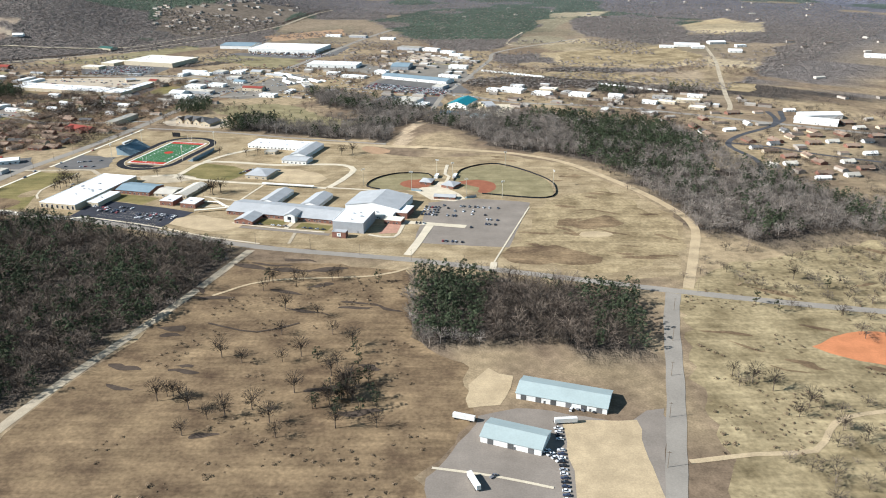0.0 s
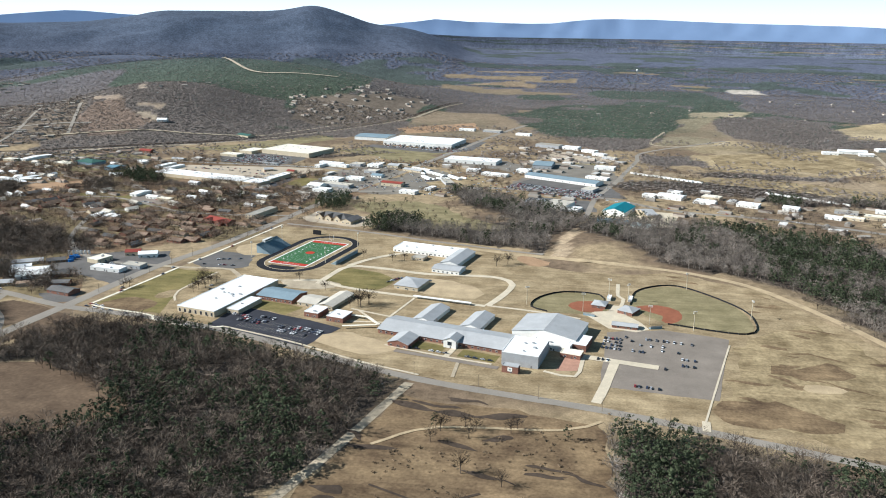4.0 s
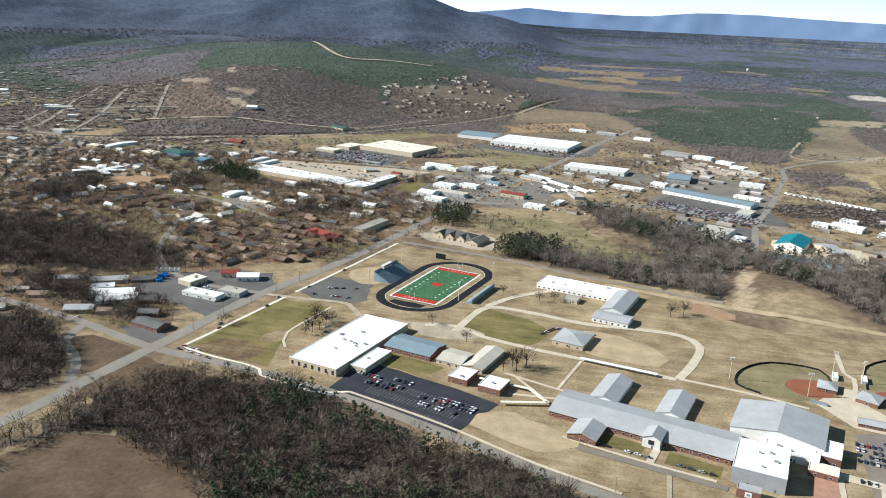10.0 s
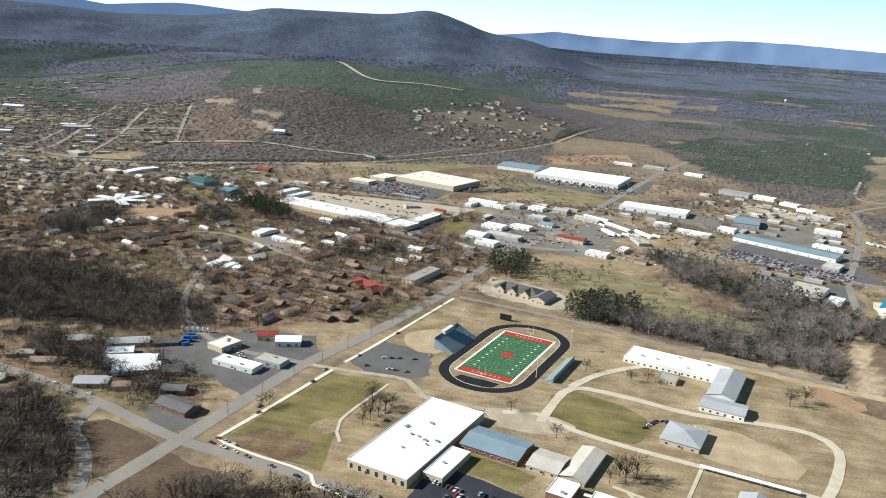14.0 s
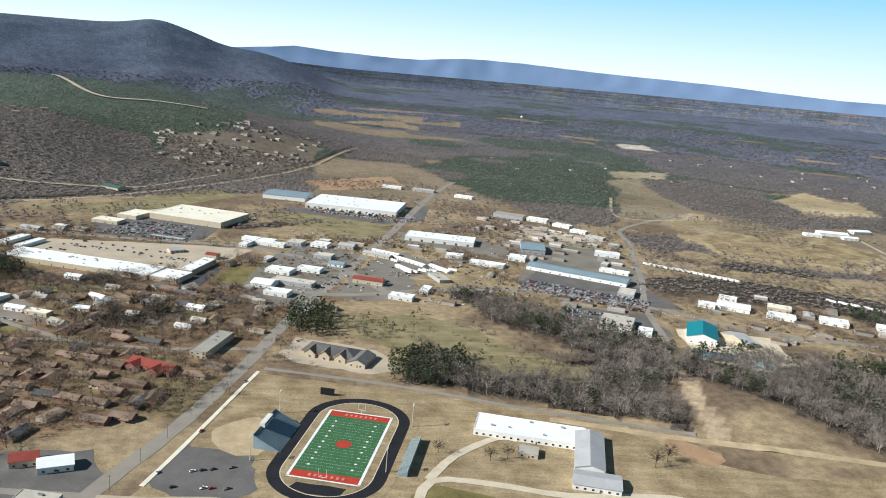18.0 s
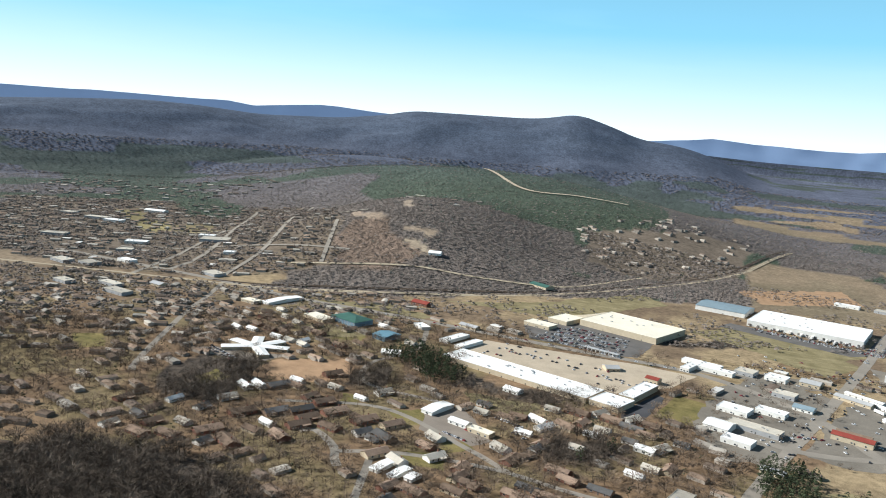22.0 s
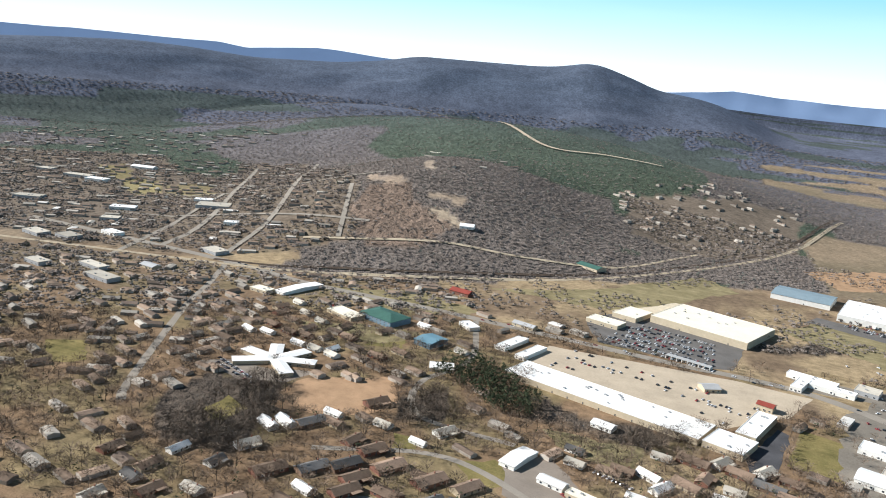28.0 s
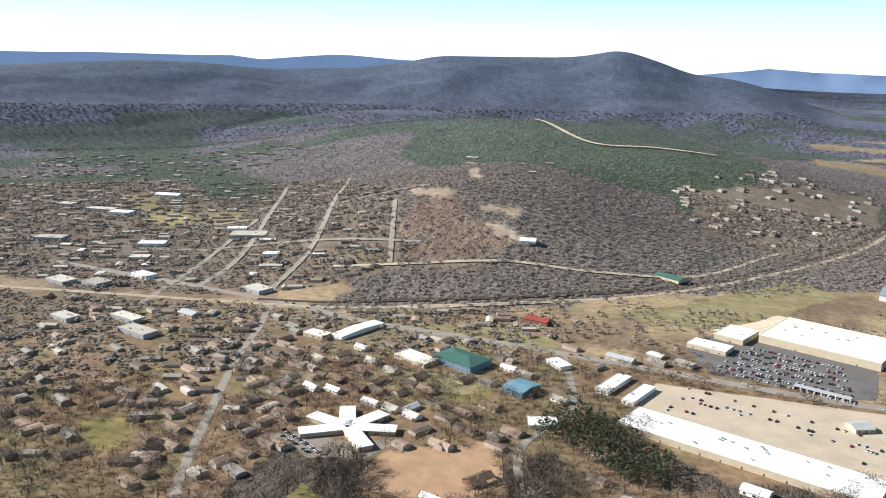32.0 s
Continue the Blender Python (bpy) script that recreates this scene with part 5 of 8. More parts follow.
for i, a in enumerate((18, 68, 118, 168, 218, 318)):
    building("star_wing", -1023 + 22 * math.cos(radians(a)), 1437 + 21 * math.sin(radians(a)), 38, 13, a, 4.0, "white-roofed wing of the star-shaped care home", "care home", "hip", 1.4, "wall_tan", "roof_white", 4, group="wings of the star-shaped home")
building("green_hotel", -992, 1624, 52, 34, -20, 7.0, "hotel with green roof and walls", "hotel", "hip", 4.0, "wall_blue", "roof_green", 8, floors=2)
building("blue_hall", -914, 1579, 24, 30, -20, 6.0, "square blue-green metal hall", "hall", "gable", 2.0, "wall_blue", "roof_azure", 2)
building("white_row", -1136, 1668, 16, 68, -17, 4.0, "long white-roofed row of rooms", "row", "gable", 1.6, "wall_white", "roof_white", 0)
building("flat_hall", -1038, 1612, 44, 22, -22, 4.0, "low hall with a pale flat roof", "hall", "flat", 0, "wall_tan", "roof_tan", 3)
building("row_shop", -836, 1630, 14, 50, -16, 4.0, "small shop row with a white flat roof", "shop", "flat", 0, "wall_white", "roof_white", 2, units=1)
building("row_shop", -809, 1613, 12, 48, -16, 4.0, "small shop row with a white flat roof", "shop", "flat", 0, "wall_white", "roof_white", 2, units=1)
building("red_barn", -956, 1790, 30, 16, -12, 5.0, "barn with a bright red roof", "barn", "gable", 3.0, "wall_brick", "roof_red", 2)
building("white_shed", -750, 1366, 14, 36, -16, 4.0, "white metal shed on a grey lot", "shed", "gable", 1.6, "wall_white", "roof_white", 1)
building("store_shed", -735, 1216, 9, 32, -14, 3.0, "low white storage row", "shed", "gable", 1.0, "wall_white", "roof_white", 0, group="storage rows")
building("store_shed", -718, 1208, 8, 24, -14, 3.0, "low white storage row", "shed", "gable", 1.0, "wall_white", "roof_white", 0, group="storage rows")
building("store_shed", -705, 1206, 8, 14, -14, 3.0, "short white storage row", "shed", "gable", 1.0, "wall_white", "roof_white", 0, group="storage rows")
building("hill_house", -1051, 2063, 24, 16, 10, 5.0, "white house on the brown hillside", "house", "gable", 3.5, "wall_white", "roof_white", 2, z=float(height(-1051, 2063)))


# ---- stadium ----
FX, FY, FR = -371.0, 1070.0, 77.0      # centre of the pitch and its long axis


def pitch_patch(name, x0, x1, y0, y1, material, lift, parent, label=""):
    ob = area(name, turned(FX, FY, FR, [(x0, y0), (x1, y0), (x1, y1), (x0, y1)]), material, lift, rough=0, parent=parent)
    return tagged(ob, label) if label else ob


def oval(a, r, n=20):
    """A running track's outline: straights of half length a, bends of radius r."""
    out = [(a + r * math.sin(i * math.pi / n), -r * math.cos(i * math.pi / n)) for i in range(n + 1)]
    return out + [(-x, -y) for x, y in out]


def ring(name, outer, inner, lift, material, parent):
    n = len(outer)
    v = [(x, y, lift) for x, y in turned(FX, FY, FR, outer)] + [(x, y, lift) for x, y in turned(FX, FY, FR, inner)]
    ob = grow(name, v, [(i, (i + 1) % n, n + (i + 1) % n, n + i) for i in range(n)], material)
    ob.parent = parent
    return ob


stadium = new("football_field")
tagged(stadium, "green artificial football pitch with red end zones inside a black running track", "sports field")
pitch_patch("turf", -46, 46, -24.4, 24.4, M["turf"], 0.16, stadium, "green artificial turf")
for s in (-1, 1):
    pitch_patch("end_zone", min(s * 46, s * 55), max(s * 46, s * 55), -24.4, 24.4, M["turf_red"], 0.16, stadium, "red end zone")
    pitch_patch("side_line", -56, 56, s * 25.4 - 1.0, s * 25.4 + 1.0, M["line_white"], 0.20, stadium)
    pitch_patch("end_line", s * 56 - 0.8, s * 56 + 0.8, -26, 26, M["line_white"], 0.20, stadium)
    for i in range(-4, 5):
        pitch_patch("yard_mark", i * 9.14 - 1.0, i * 9.14 + 1.0, s * 16 - 0.9, s * 16 + 0.9, M["line_white"], 0.20, stadium)
for i in range(-9, 10):
    pitch_patch("yard_line", i * 4.57 - 0.05, i * 4.57 + 0.05, -24.2, 24.2, M["line_white"], 0.18, stadium)
for s in (-1, 1):
    for i in range(7):
        pitch_patch("end_letter", s * 50.5 - 1.8, s * 50.5 + 1.8, -13 + i * 4 - 0.9, -13 + i * 4 + 0.9, M["end_mark"], 0.20, stadium)
emblem = area("emblem", [(FX + 6 * math.cos(a / 8 * math.pi), FY + 6 * math.sin(a / 8 * math.pi)) for a in range(16)], M["turf_red"], 0.20, rough=0, parent=stadium)
tagged(emblem, "round red centre mark")
ring("track", oval(44, 42), oval(44, 33), 0.14, M["track"], stadium)
ring("kerb", oval(44, 33), oval(44, 32.3), 0.16, M["concrete"], stadium)
area("jump_apron", turned(FX, FY, FR, [(-74, -16), (-62, -18), (-62, 16), (-70, 19), (-75, 6)]), M["track"], 0.15, rough=1, parent=stadium)
area("stadium_verge", turned(FX, FY, FR, oval(48, 48)), M["dry_grass"], 0.08, "trodden grass round the running track", "ground", 2)


def bleacher(x, y, length, rows, rot, label, material, press=False, under="roof_blue_grey"):
    ob = thing("bleacher", x, y, rot, label, "bleacher")
    for r in range(rows):
        part("bench", box_bm(-length / 2, r * 0.85, r * 0.42, length / 2, r * 0.85 + 0.5, r * 0.42 + 0.5), M[material], ob)
    back = rows * 0.85
    part("frame", solid([(-length / 2, 0.1, 0), (length / 2, 0.1, 0), (length / 2, back, 0), (-length / 2, back, 0), (-length / 2, back, rows * 0.42), (length / 2, back, rows * 0.42)],
                        [(0, 1, 2, 3), (0, 4, 5, 1), (3, 2, 5, 4), (0, 3, 4), (1, 5, 2)]), M[under], ob)
    part("rail", box_bm(-length / 2, back, rows * 0.42, length / 2, back + 0.1, rows * 0.42 + 1.2), M["metal"], ob)
    if press:
        booth = part("press_box", box_bm(-9, back - 3, rows * 0.42, 9, back + 1, rows * 0.42 + 3.2), M["wall_white"], ob, "white press box")
        part("pane", box_bm(-8.5, back - 3.1, rows * 0.42 + 1.2, 8.5, back - 2.9, rows * 0.42 + 2.4), M["glass"], booth)
    return ob


bleacher(-411, 1077, 48, 24, 77 - 0, "large blue-grey home stand beside the running track", "roof_blue_grey", True)
bleacher(-326, 1054, 58, 9, 77 + 180, "long pale blue-grey metal visitors' stand beside the running track", "roof_mint", under="roof_blue_grey")


def goal_post(x, y, rot):
    ob = thing("goal_post", x, y, rot, "tall yellow-white football goal post", "goal post", "goal posts")
    part("stem", box_bm(-0.1, -0.1, 0, 0.1, 0.1, 3.1), M["line_white"], ob)
    part("crossbar", box_bm(-0.1, -2.9, 3.0, 0.1, 2.9, 3.2), M["line_white"], ob)
    for s in (-1, 1):
        part("upright", box_bm(-0.08, s * 2.85 - 0.08, 3.2, 0.08, s * 2.85 + 0.08, 9.5), M["line_white"], ob)


for s in (-1, 1):
    (gx, gy), = turned(FX, FY, FR, [(s * 57, 0)])
    goal_post(gx, gy, FR)


def light_pole(x, y, rot, h=20.0):
    ob = thing("light_pole", x, y, rot, "tall pale sports ground light pole with a lamp bar", "light pole", "sports ground light poles")
    part("pole", solid([(-0.3, -0.3, 0), (0.3, -0.3, 0), (0.3, 0.3, 0), (-0.3, 0.3, 0), (-0.15, -0.15, h), (0.15, -0.15, h), (0.15, 0.15, h), (-0.15, 0.15, h)],
                       [(0, 3, 2, 1), (4, 5, 6, 7), (0, 1, 5, 4), (1, 2, 6, 5), (2, 3, 7, 6), (3, 0, 4, 7)]), M["concrete"], ob)
    for k in range(2):
        part("crossbar", box_bm(-2.0, -0.12, h - 0.4 - k * 1.2, 2.0, 0.12, h - 0.15 - k * 1.2), M["metal"], ob)
        for i in range(4):
            x0 = -1.7 + i * 1.13
            part("lamp", box_bm(x0 - 0.28, -0.5, h - 0.6 - k * 1.2, x0 + 0.28, 0.1, h - 0.05 - k * 1.2), M["wall_white"], ob)
    return ob


pole = light_pole(-94, 919, 20)
for x, y, r in ((-8, 959, 160), (11, 945, 30), (78, 995, 200), (128, 910, 110), (26, 879, 0), (66, 868, 20), (-37, 907, 0)):
    copy_thing(pole, pose(x, y, 0, 0, 0, r))
for x, y in ((-340, 1030), (-318, 1105), (-436, 1040), (-424, 1120)):
    copy_thing(pole, pose(x, y, 0, 0, 0, 77))

building("score_board", -388, 1160, 12, 1.2, -13, 5.5, "dark scoreboard behind the end zone", "scoreboard", "flat", 0, "black", "black", doors=0)

# ---- ball fields ----
area("ball_field", [(-88, 912), (-80, 942), (-56, 964), (-20, 964), (-12, 938), (-20, 903), (-70, 900)], M["olive"], 0.07, "softball outfield of dull green grass", "ball field", 1, True)
area("ball_field", [(14, 936), (26, 982), (70, 1003), (117, 950), (127, 904), (113, 869), (44, 884)], M["olive"], 0.07, "baseball outfield of dull green grass", "ball field", 1, True)
area("infield", [(-52, 921), (-42, 938), (-16, 937), (-18, 910), (-38, 906)], M["clay"], 0.12, "red clay softball infield", "infield", 0.6, True)
area("infield", [(18, 931), (40, 938), (60, 924), (60, 900), (47, 884), (39, 892), (42, 906), (22, 922)], M["clay"], 0.12, "red clay baseball infield", "infield", 0.6, True)


def fence(points, h, label, material="black", category="fence", step=10.0):
    line = curve_through(points, step)
    ob = new("fence")
    tagged(ob, label, category)
    for (ax, ay), (bx, by) in zip(line, line[1:]):
        ln = math.hypot(bx - ax, by - ay)
        q = part("panel", box_bm(0, -0.06, 0.05, ln, 0.06, h), M[material], ob)
        q.matrix_basis = pose(ax, ay, 0, 0, 0, math.degrees(math.atan2(by - ay, bx - ax)))
        q = part("post", box_bm(-0.08, -0.1, 0, 0.08, 0.1, h + 0.15), M["metal"], ob)
        q.matrix_basis = pose(ax, ay, 0, 0, 0, 0)
    return ob


fence([(-14, 938), (-18, 962), (-56, 965), (-82, 942), (-90, 913), (-73, 900)], 1.7, "dark windscreen fence round the softball field")
fence([(12, 934), (25, 984), (70, 1006), (120, 948), (130, 903), (114, 866), (44, 882)], 1.7, "dark windscreen fence round the baseball field")
area("ball_plaza", [(-34, 896), (-22, 876), (-14, 862), (13, 855), (24, 866), (18, 884), (6, 900), (6, 930), (-6, 930), (-12, 912), (-26, 908)], M["concrete"], 0.13, "pale concrete plaza between the ball fields", "pavement", 1)
building("concession_stand", -19, 926, 14, 16, -15, 3.4, "brick concession stand with a grey hipped roof", "kiosk", "hip", 2.4, "wall_brick", "roof_grey", 1)
building("concession_stand", 9, 912, 16, 18, -30, 3.4, "brick ball field stand with a grey hipped roof", "kiosk", "hip", 2.6, "wall_brick", "roof_grey", 1)
building("ball_shed", 2, 868, 24, 10, -10, 3.2, "long low brick building with a grey roof", "shed", "gable", 1.4, "wall_brick", "roof_grey", 2)
building("dugout", -8, 950, 12, 4, 80, 2.6, "low dugout with a pale roof", "dugout", "flat", 0, "wall_white", "roof_white", 0)
building("dugout", 14, 950, 12, 4, 80, 2.6, "low dugout with a pale roof", "dugout", "flat", 0, "wall_grey", "roof_white", 0)
bleacher(-30, 898, 12, 5, 160, "small metal bleacher by the softball field", "metal")
bleacher(30, 872, 12, 5, 200, "small metal bleacher by the baseball field", "metal")

# ---- school drives and walks ----
def footpath(name, pts, w, m):
    ribbon(name, pts, w, M[m], 0.2 if "concrete" in m else 0.18, {"pale_concrete": "clean pale concrete walk along the road", "asphalt_old": "worn grey lane before the school", "concrete": "pale concrete walk or drive of the school", "gravel": "pale gravel drive", "dirt": "trodden dirt track", "woodland": "dark ditch in the field"}[m], "path")


footpath("loop_drive", [(-326, 950), (-322, 976), (-308, 1020), (-264, 1018), (-214, 1006), (-156, 1008), (-127, 1004), (-112, 982), (-122, 938), (-134, 908)], 7.5, "concrete")
footpath("loop_drive", [(-136, 906), (-197, 920), (-256, 932), (-300, 945), (-330, 962), (-356, 956)], 6, "concrete")
footpath("spur_drive", [(-310, 1022), (-288, 1058), (-252, 1090), (-235, 1088)], 7, "concrete")
footpath("ball_drive", [(-134, 908), (-84, 898), (-40, 884)], 4, "concrete")
footpath("walk", [(-212, 919), (-227, 858)], 2.6, "concrete")
footpath("walk", [(-262, 841), (-225, 843)], 3, "concrete")
footpath("walk", [(-260, 871), (-231, 836)], 2.6, "concrete")
footpath("walk", [(-270, 876), (-222, 858)], 3, "concrete")
footpath("walk", [(-217, 788), (-199, 781), (-155, 768), (-118, 759)], 2.6, "concrete")
footpath("walk", [(-159, 770), (-153, 792)], 5, "concrete")
footpath("front_path", [(-147, 759), (-148, 728)], 3, "gravel")
footpath("front_lane", [(-206, 776), (-112, 752)], 6, "asphalt_old")
footpath("car_park_walk", [(-46, 790), (23, 774)], 9, "concrete")
footpath("car_park_walk", [(-12, 786), (-24, 732), (-33, 698)], 8, "concrete")
footpath("hall_walk", [(-74, 752), (-48, 745), (-40, 786)], 3.5, "concrete")
footpath("kerb_walk", [(-452, 1205), (-458, 1179), (-486, 1056), (-500, 1000)], 3.4, "pale_concrete")
footpath("kerb_walk", [(-504, 982), (-521, 906), (-535, 848)], 3.4, "pale_concrete")
footpath("kerb_walk", [(-535, 848), (-527, 842), (-498, 834), (-475, 830), (-457, 824), (-451, 814), (-430, 808), (-402, 800), (-377, 808)], 2.6, "pale_concrete")
footpath("kerb_walk", [(-377, 808), (-300, 780), (-232, 748), (-176, 728)], 2.6, "concrete")
footpath("lot_drive", [(-524, 985), (-496, 984), (-440, 985), (-420, 960), (-370, 956)], 6, "gravel")
footpath("lawn_walk", [(-452, 972), (-466, 900), (-455, 870)], 2.5, "concrete")
footpath("lot_edge", [(46, 680), (70, 760), (93, 836)], 1.6, "concrete")
footpath("field_drive", [(46, 680), (44, 664)], 6, "concrete")
footpath("ball_walk", [(5, 1004), (2, 962), (7, 952), (2, 925)], 4, "concrete")
footpath("field_track", [(-190, 610), (-150, 640), (-60, 650), (-30, 668)], 3, "dirt")
footpath("field_track", [(-180, 560), (-140, 545), (-110, 560)], 2, "woodland")
footpath("yard_fence_line", [(-6, 380), (30, 372), (60, 362)], 2.0, "concrete")
cw = thing("covered_walk", -182, 913, -12, "long white-roofed covered walkway between school buildings", "walkway")
part("roof", box_bm(-32, -2, 2.6, 32, 2, 2.95), M["roof_white"], cw)
for i in range(9):
    for s in (-1, 1):
        part("post", box_bm(-31 + i * 7.7, s * 1.7 - 0.1, 0, -30.8 + i * 7.7, s * 1.7 + 0.1, 2.6), M["metal"], cw)
CANOPIES = [((-265, 821), (-231, 830)), ((-287, 856), (-247, 849)), ((-247, 849), (-231, 830))]
for (ax, ay), (bx, by) in CANOPIES:
    ln = math.hypot(bx - ax, by - ay)
    sc = thing("covered_walk", (ax + bx) / 2, (ay + by) / 2, math.degrees(math.atan2(by - ay, bx - ax)), "white-roofed covered walk between school blocks", "walkway")
    part("roof", box_bm(-ln / 2, -1.5, 2.6, ln / 2, 1.5, 2.9), M["roof_tan"], sc)
    for k in range(6):
        part("post", box_bm(-ln / 2 + k * ln / 5.2, -1.3, 0, -ln / 2 + k * ln / 5.2 + 0.2, -1.1, 2.6), M["metal"], sc)
area("brush_patch", [(59, 708), (108, 722), (125, 702), (150, 690), (130, 672), (85, 674), (58, 680)], M["brown_grass"], 0.10, "dark brush beside the car park", "ground", 9, True)
area("brush_patch", [(120, 790), (165, 800), (190, 780), (150, 765), (115, 772)], M["brown_grass"], 0.102, "dark brush in the straw-coloured field", "ground", 9, True)
area("worn_earth", [(139, 758), (169, 756), (160, 741), (139, 740)], M["dirt"], 0.104, "pale bare patch in the straw-coloured field", "ground", 5, True)
# bare earth by the shop building
area("eroded_bank", [(-112, 1085), (-92, 1066), (-74, 1068), (-66, 1100), (-80, 1140), (-98, 1120)], M["red_soil"], 0.09, "eroded reddish bare bank with brush", "ground", 7, True)
area("worn_earth", [(-205, 935), (-160, 925), (-140, 935), (-150, 960), (-190, 985), (-212, 985)], M["dirt"], 0.07, "worn bare earth beside the school shop", "ground", 6, True)
area("worn_earth", [(-330, 965), (-300, 950), (-330, 930), (-360, 940), (-372, 960)], M["gravel"], 0.07, "worn gravel apron behind the school", "ground", 4, True)
area("worn_earth", [(-470, 1080), (-440, 1110), (-425, 1060), (-450, 1050)], M["dirt"], 0.09, "bare pale earth by the stand", "ground", 4, True)
area("worn_lawn", [(-268, 808), (-232, 800), (-212, 784), (-218, 764), (-255, 772), (-280, 786)], M["dirt"], 0.07, "worn tan lawn beside the school wing", "lawn", 8, True)
# dark streaks of rank grass and brush over the open fields
srng = random.Random(31)


def streaks(poly, count, long, m, label):
    xs, ys = [p[0] for p in poly], [p[1] for p in poly]
    k = 0
    while k < count:
        x, y = srng.uniform(min(xs), max(xs)), srng.uniform(min(ys), max(ys))
        if not bool(inside(poly, np.array([x]), np.array([y]))[0]):
            continue
        a, b, rot = srng.uniform(0.35, 1.0) * long, srng.uniform(1.2, 4.0), -16 + srng.gauss(0, 14)
        pts = [(math.cos(i * 0.524) * a * srng.uniform(0.7, 1.2), math.sin(i * 0.524) * b * srng.uniform(0.5, 1.4)) for i in range(12)]
        area("rank_grass", turned(x, y, rot, pts), M[m], 0.085 + 0.0012 * k, label, "ground", 3, True)
        k += 1


streaks([(80, 705), (140, 665), (215, 690), (235, 775), (190, 890), (130, 880), (105, 800)], 20, 20, "brown_grass", "dark streak of rank grass in the straw-coloured field")
streaks([(140, 870), (200, 860), (160, 980), (60, 1050), (20, 1060), (100, 1000)], 8, 16, "brown_grass", "dark streak of rank grass beside the ball field")
streaks([(-190, 690), (-215, 600), (-245, 480), (-120, 390), (-40, 400), (-40, 640)], 18, 18, "woodland", "dark brushy streak in the brown field")
streaks([(170, 380), (200, 590), (240, 650), (420, 720), (480, 600), (440, 440)], 16, 20, "brown_grass", "dark brushy streak in the pasture")
streaks([(-180, 705), (-40, 670), (-30, 640), (-170, 660)], 6, 24, "woodland", "dark brush along the road verge")



# ---- town: smaller buildings ----
STYLES = {
    "wf": ("flat", "wall_white", "roof_white", "small white flat-roofed shop on a paved lot"),
    "tf": ("flat", "wall_tan", "roof_tan", "small tan shop with a flat cream roof"),
    "gf": ("flat", "wall_grey", "roof_pale", "grey commercial block with a flat pale roof"),
    "wg": ("gable", "wall_white", "roof_white", "white metal shed with a pale pitched roof"),
    "gg": ("gable", "wall_tan", "roof_grey", "tan building with a grey pitched roof"),
    "bg": ("gable", "wall_brick", "roof_brown", "brick building with a brown pitched roof"),
    "rg": ("gable", "wall_tan", "roof_red", "tan building with a red pitched roof"),
    "bl": ("gable", "wall_white", "roof_blue_grey", "white building with a blue-grey pitched roof"),
    "bd": ("gable", "wall_brick", "roof_dark", "brick roadside shop with a dark roof"),
    "gn": ("gable", "wall_tan", "roof_green", "tan building with a green pitched roof"),
}


def shop(x, y, length, width, rot, h, style, name="shop"):
    roof, wall, top, label = STYLES[style]
    return building(name, x, y, length, width, rot, h, label, "shop" if name == "shop" else name.replace("_", " "), roof, 1.2 + width * 0.07, wall, top, n_win=3 if width < 40 else 0, units=2 if roof == "flat" else 0, z=float(height(x, y)))


A = -17
shop(-758, 1783, 44, 24, -17, 5, "tf")
shop(-842, 1704, 30, 12, -17, 4, "gg")
shop(-621, 1623, 18, 16, 30, 4, "gg")
shop(-519, 1715, 52, 12, -17, 5, "wf")
shop(-532, 1690, 12, 36, -17, 5, "wf")
shop(-500, 1694, 46, 12, -17, 5, "wf")
shop(-464, 1713, 24, 22, -17, 5, "gf")
shop(-427, 1709, 26, 20, -17, 5, "wf")
shop(-387, 1711, 24, 20, -17, 5, "gg")
shop(-470, 1548, 34, 22, -17, 5, "wf")
shop(-432, 1562, 32, 16, -17, 5, "wf")
shop(-566, 1600, 16, 12, -17, 6, "rg")
shop(-482, 1484, 26, 26, -17, 5, "wg")
shop(-448, 1496, 54, 18, -17, 5, "gf")
shop(-462, 1448, 30, 18, -17, 5, "wf")
shop(-354, 1520, 40, 14, -17, 6, "rg")
shop(-352, 1535, 34, 10, -17, 4, "bg")
shop(-342, 1668, 44, 12, -30, 4, "gg")
shop(-226, 1690, 26, 18, -10, 5, "wf")
shop(-181, 1655, 52, 18, -20, 4, "wf")
shop(-128, 1700, 26, 22, -17, 6, "wf")
shop(-82, 2051, 60, 26, -25, 7, "gf")
shop(-30, 2030, 40, 20, -25, 6, "wf")
shop(10, 1990, 34, 18, -35, 5, "wf")
shop(30, 1942, 30, 16, -35, 5, "wf")
shop(50, 1900, 34, 14, -40, 4, "gf")
shop(32, 1765, 40, 18, -17, 6, "wf")
shop(12, 1655, 44, 14, -28, 4, "wf")
shop(-6, 1537, 22, 30, -24, 5, "gf")
shop(-35, 1374, 16, 24, -22, 4, "wf")
shop(92, 1502, 22, 16, -24, 5, "wf")
shop(178, 1466, 34, 18, -26, 5, "wf")
shop(72, 1362, 18, 44, 20, 5, "gg")
shop(-260, 1560, 16, 40, 20, 4, "gf")
shop(-314, 1458, 30, 16, -17, 5, "wf")
shop(-282, 1497, 12, 26, -17, 4, "wf")
shop(-429, 1386, 22, 12, -17, 4, "gg")
shop(-305, 2316, 44, 14, -15, 5, "wf")
shop(-235, 2300, 50, 18, -18, 5, "gf")
shop(-150, 2250, 40, 16, -22, 5, "wf")
shop(-398, 1600, 22, 16, -17, 4, "bl")
shop(-418, 1640, 26, 18, -17, 5, "gf")
shop(-876, 1516, 24, 18, 20, 4, "wg")
shop(-1336, 1758, 36, 24, -17, 5, "gf")
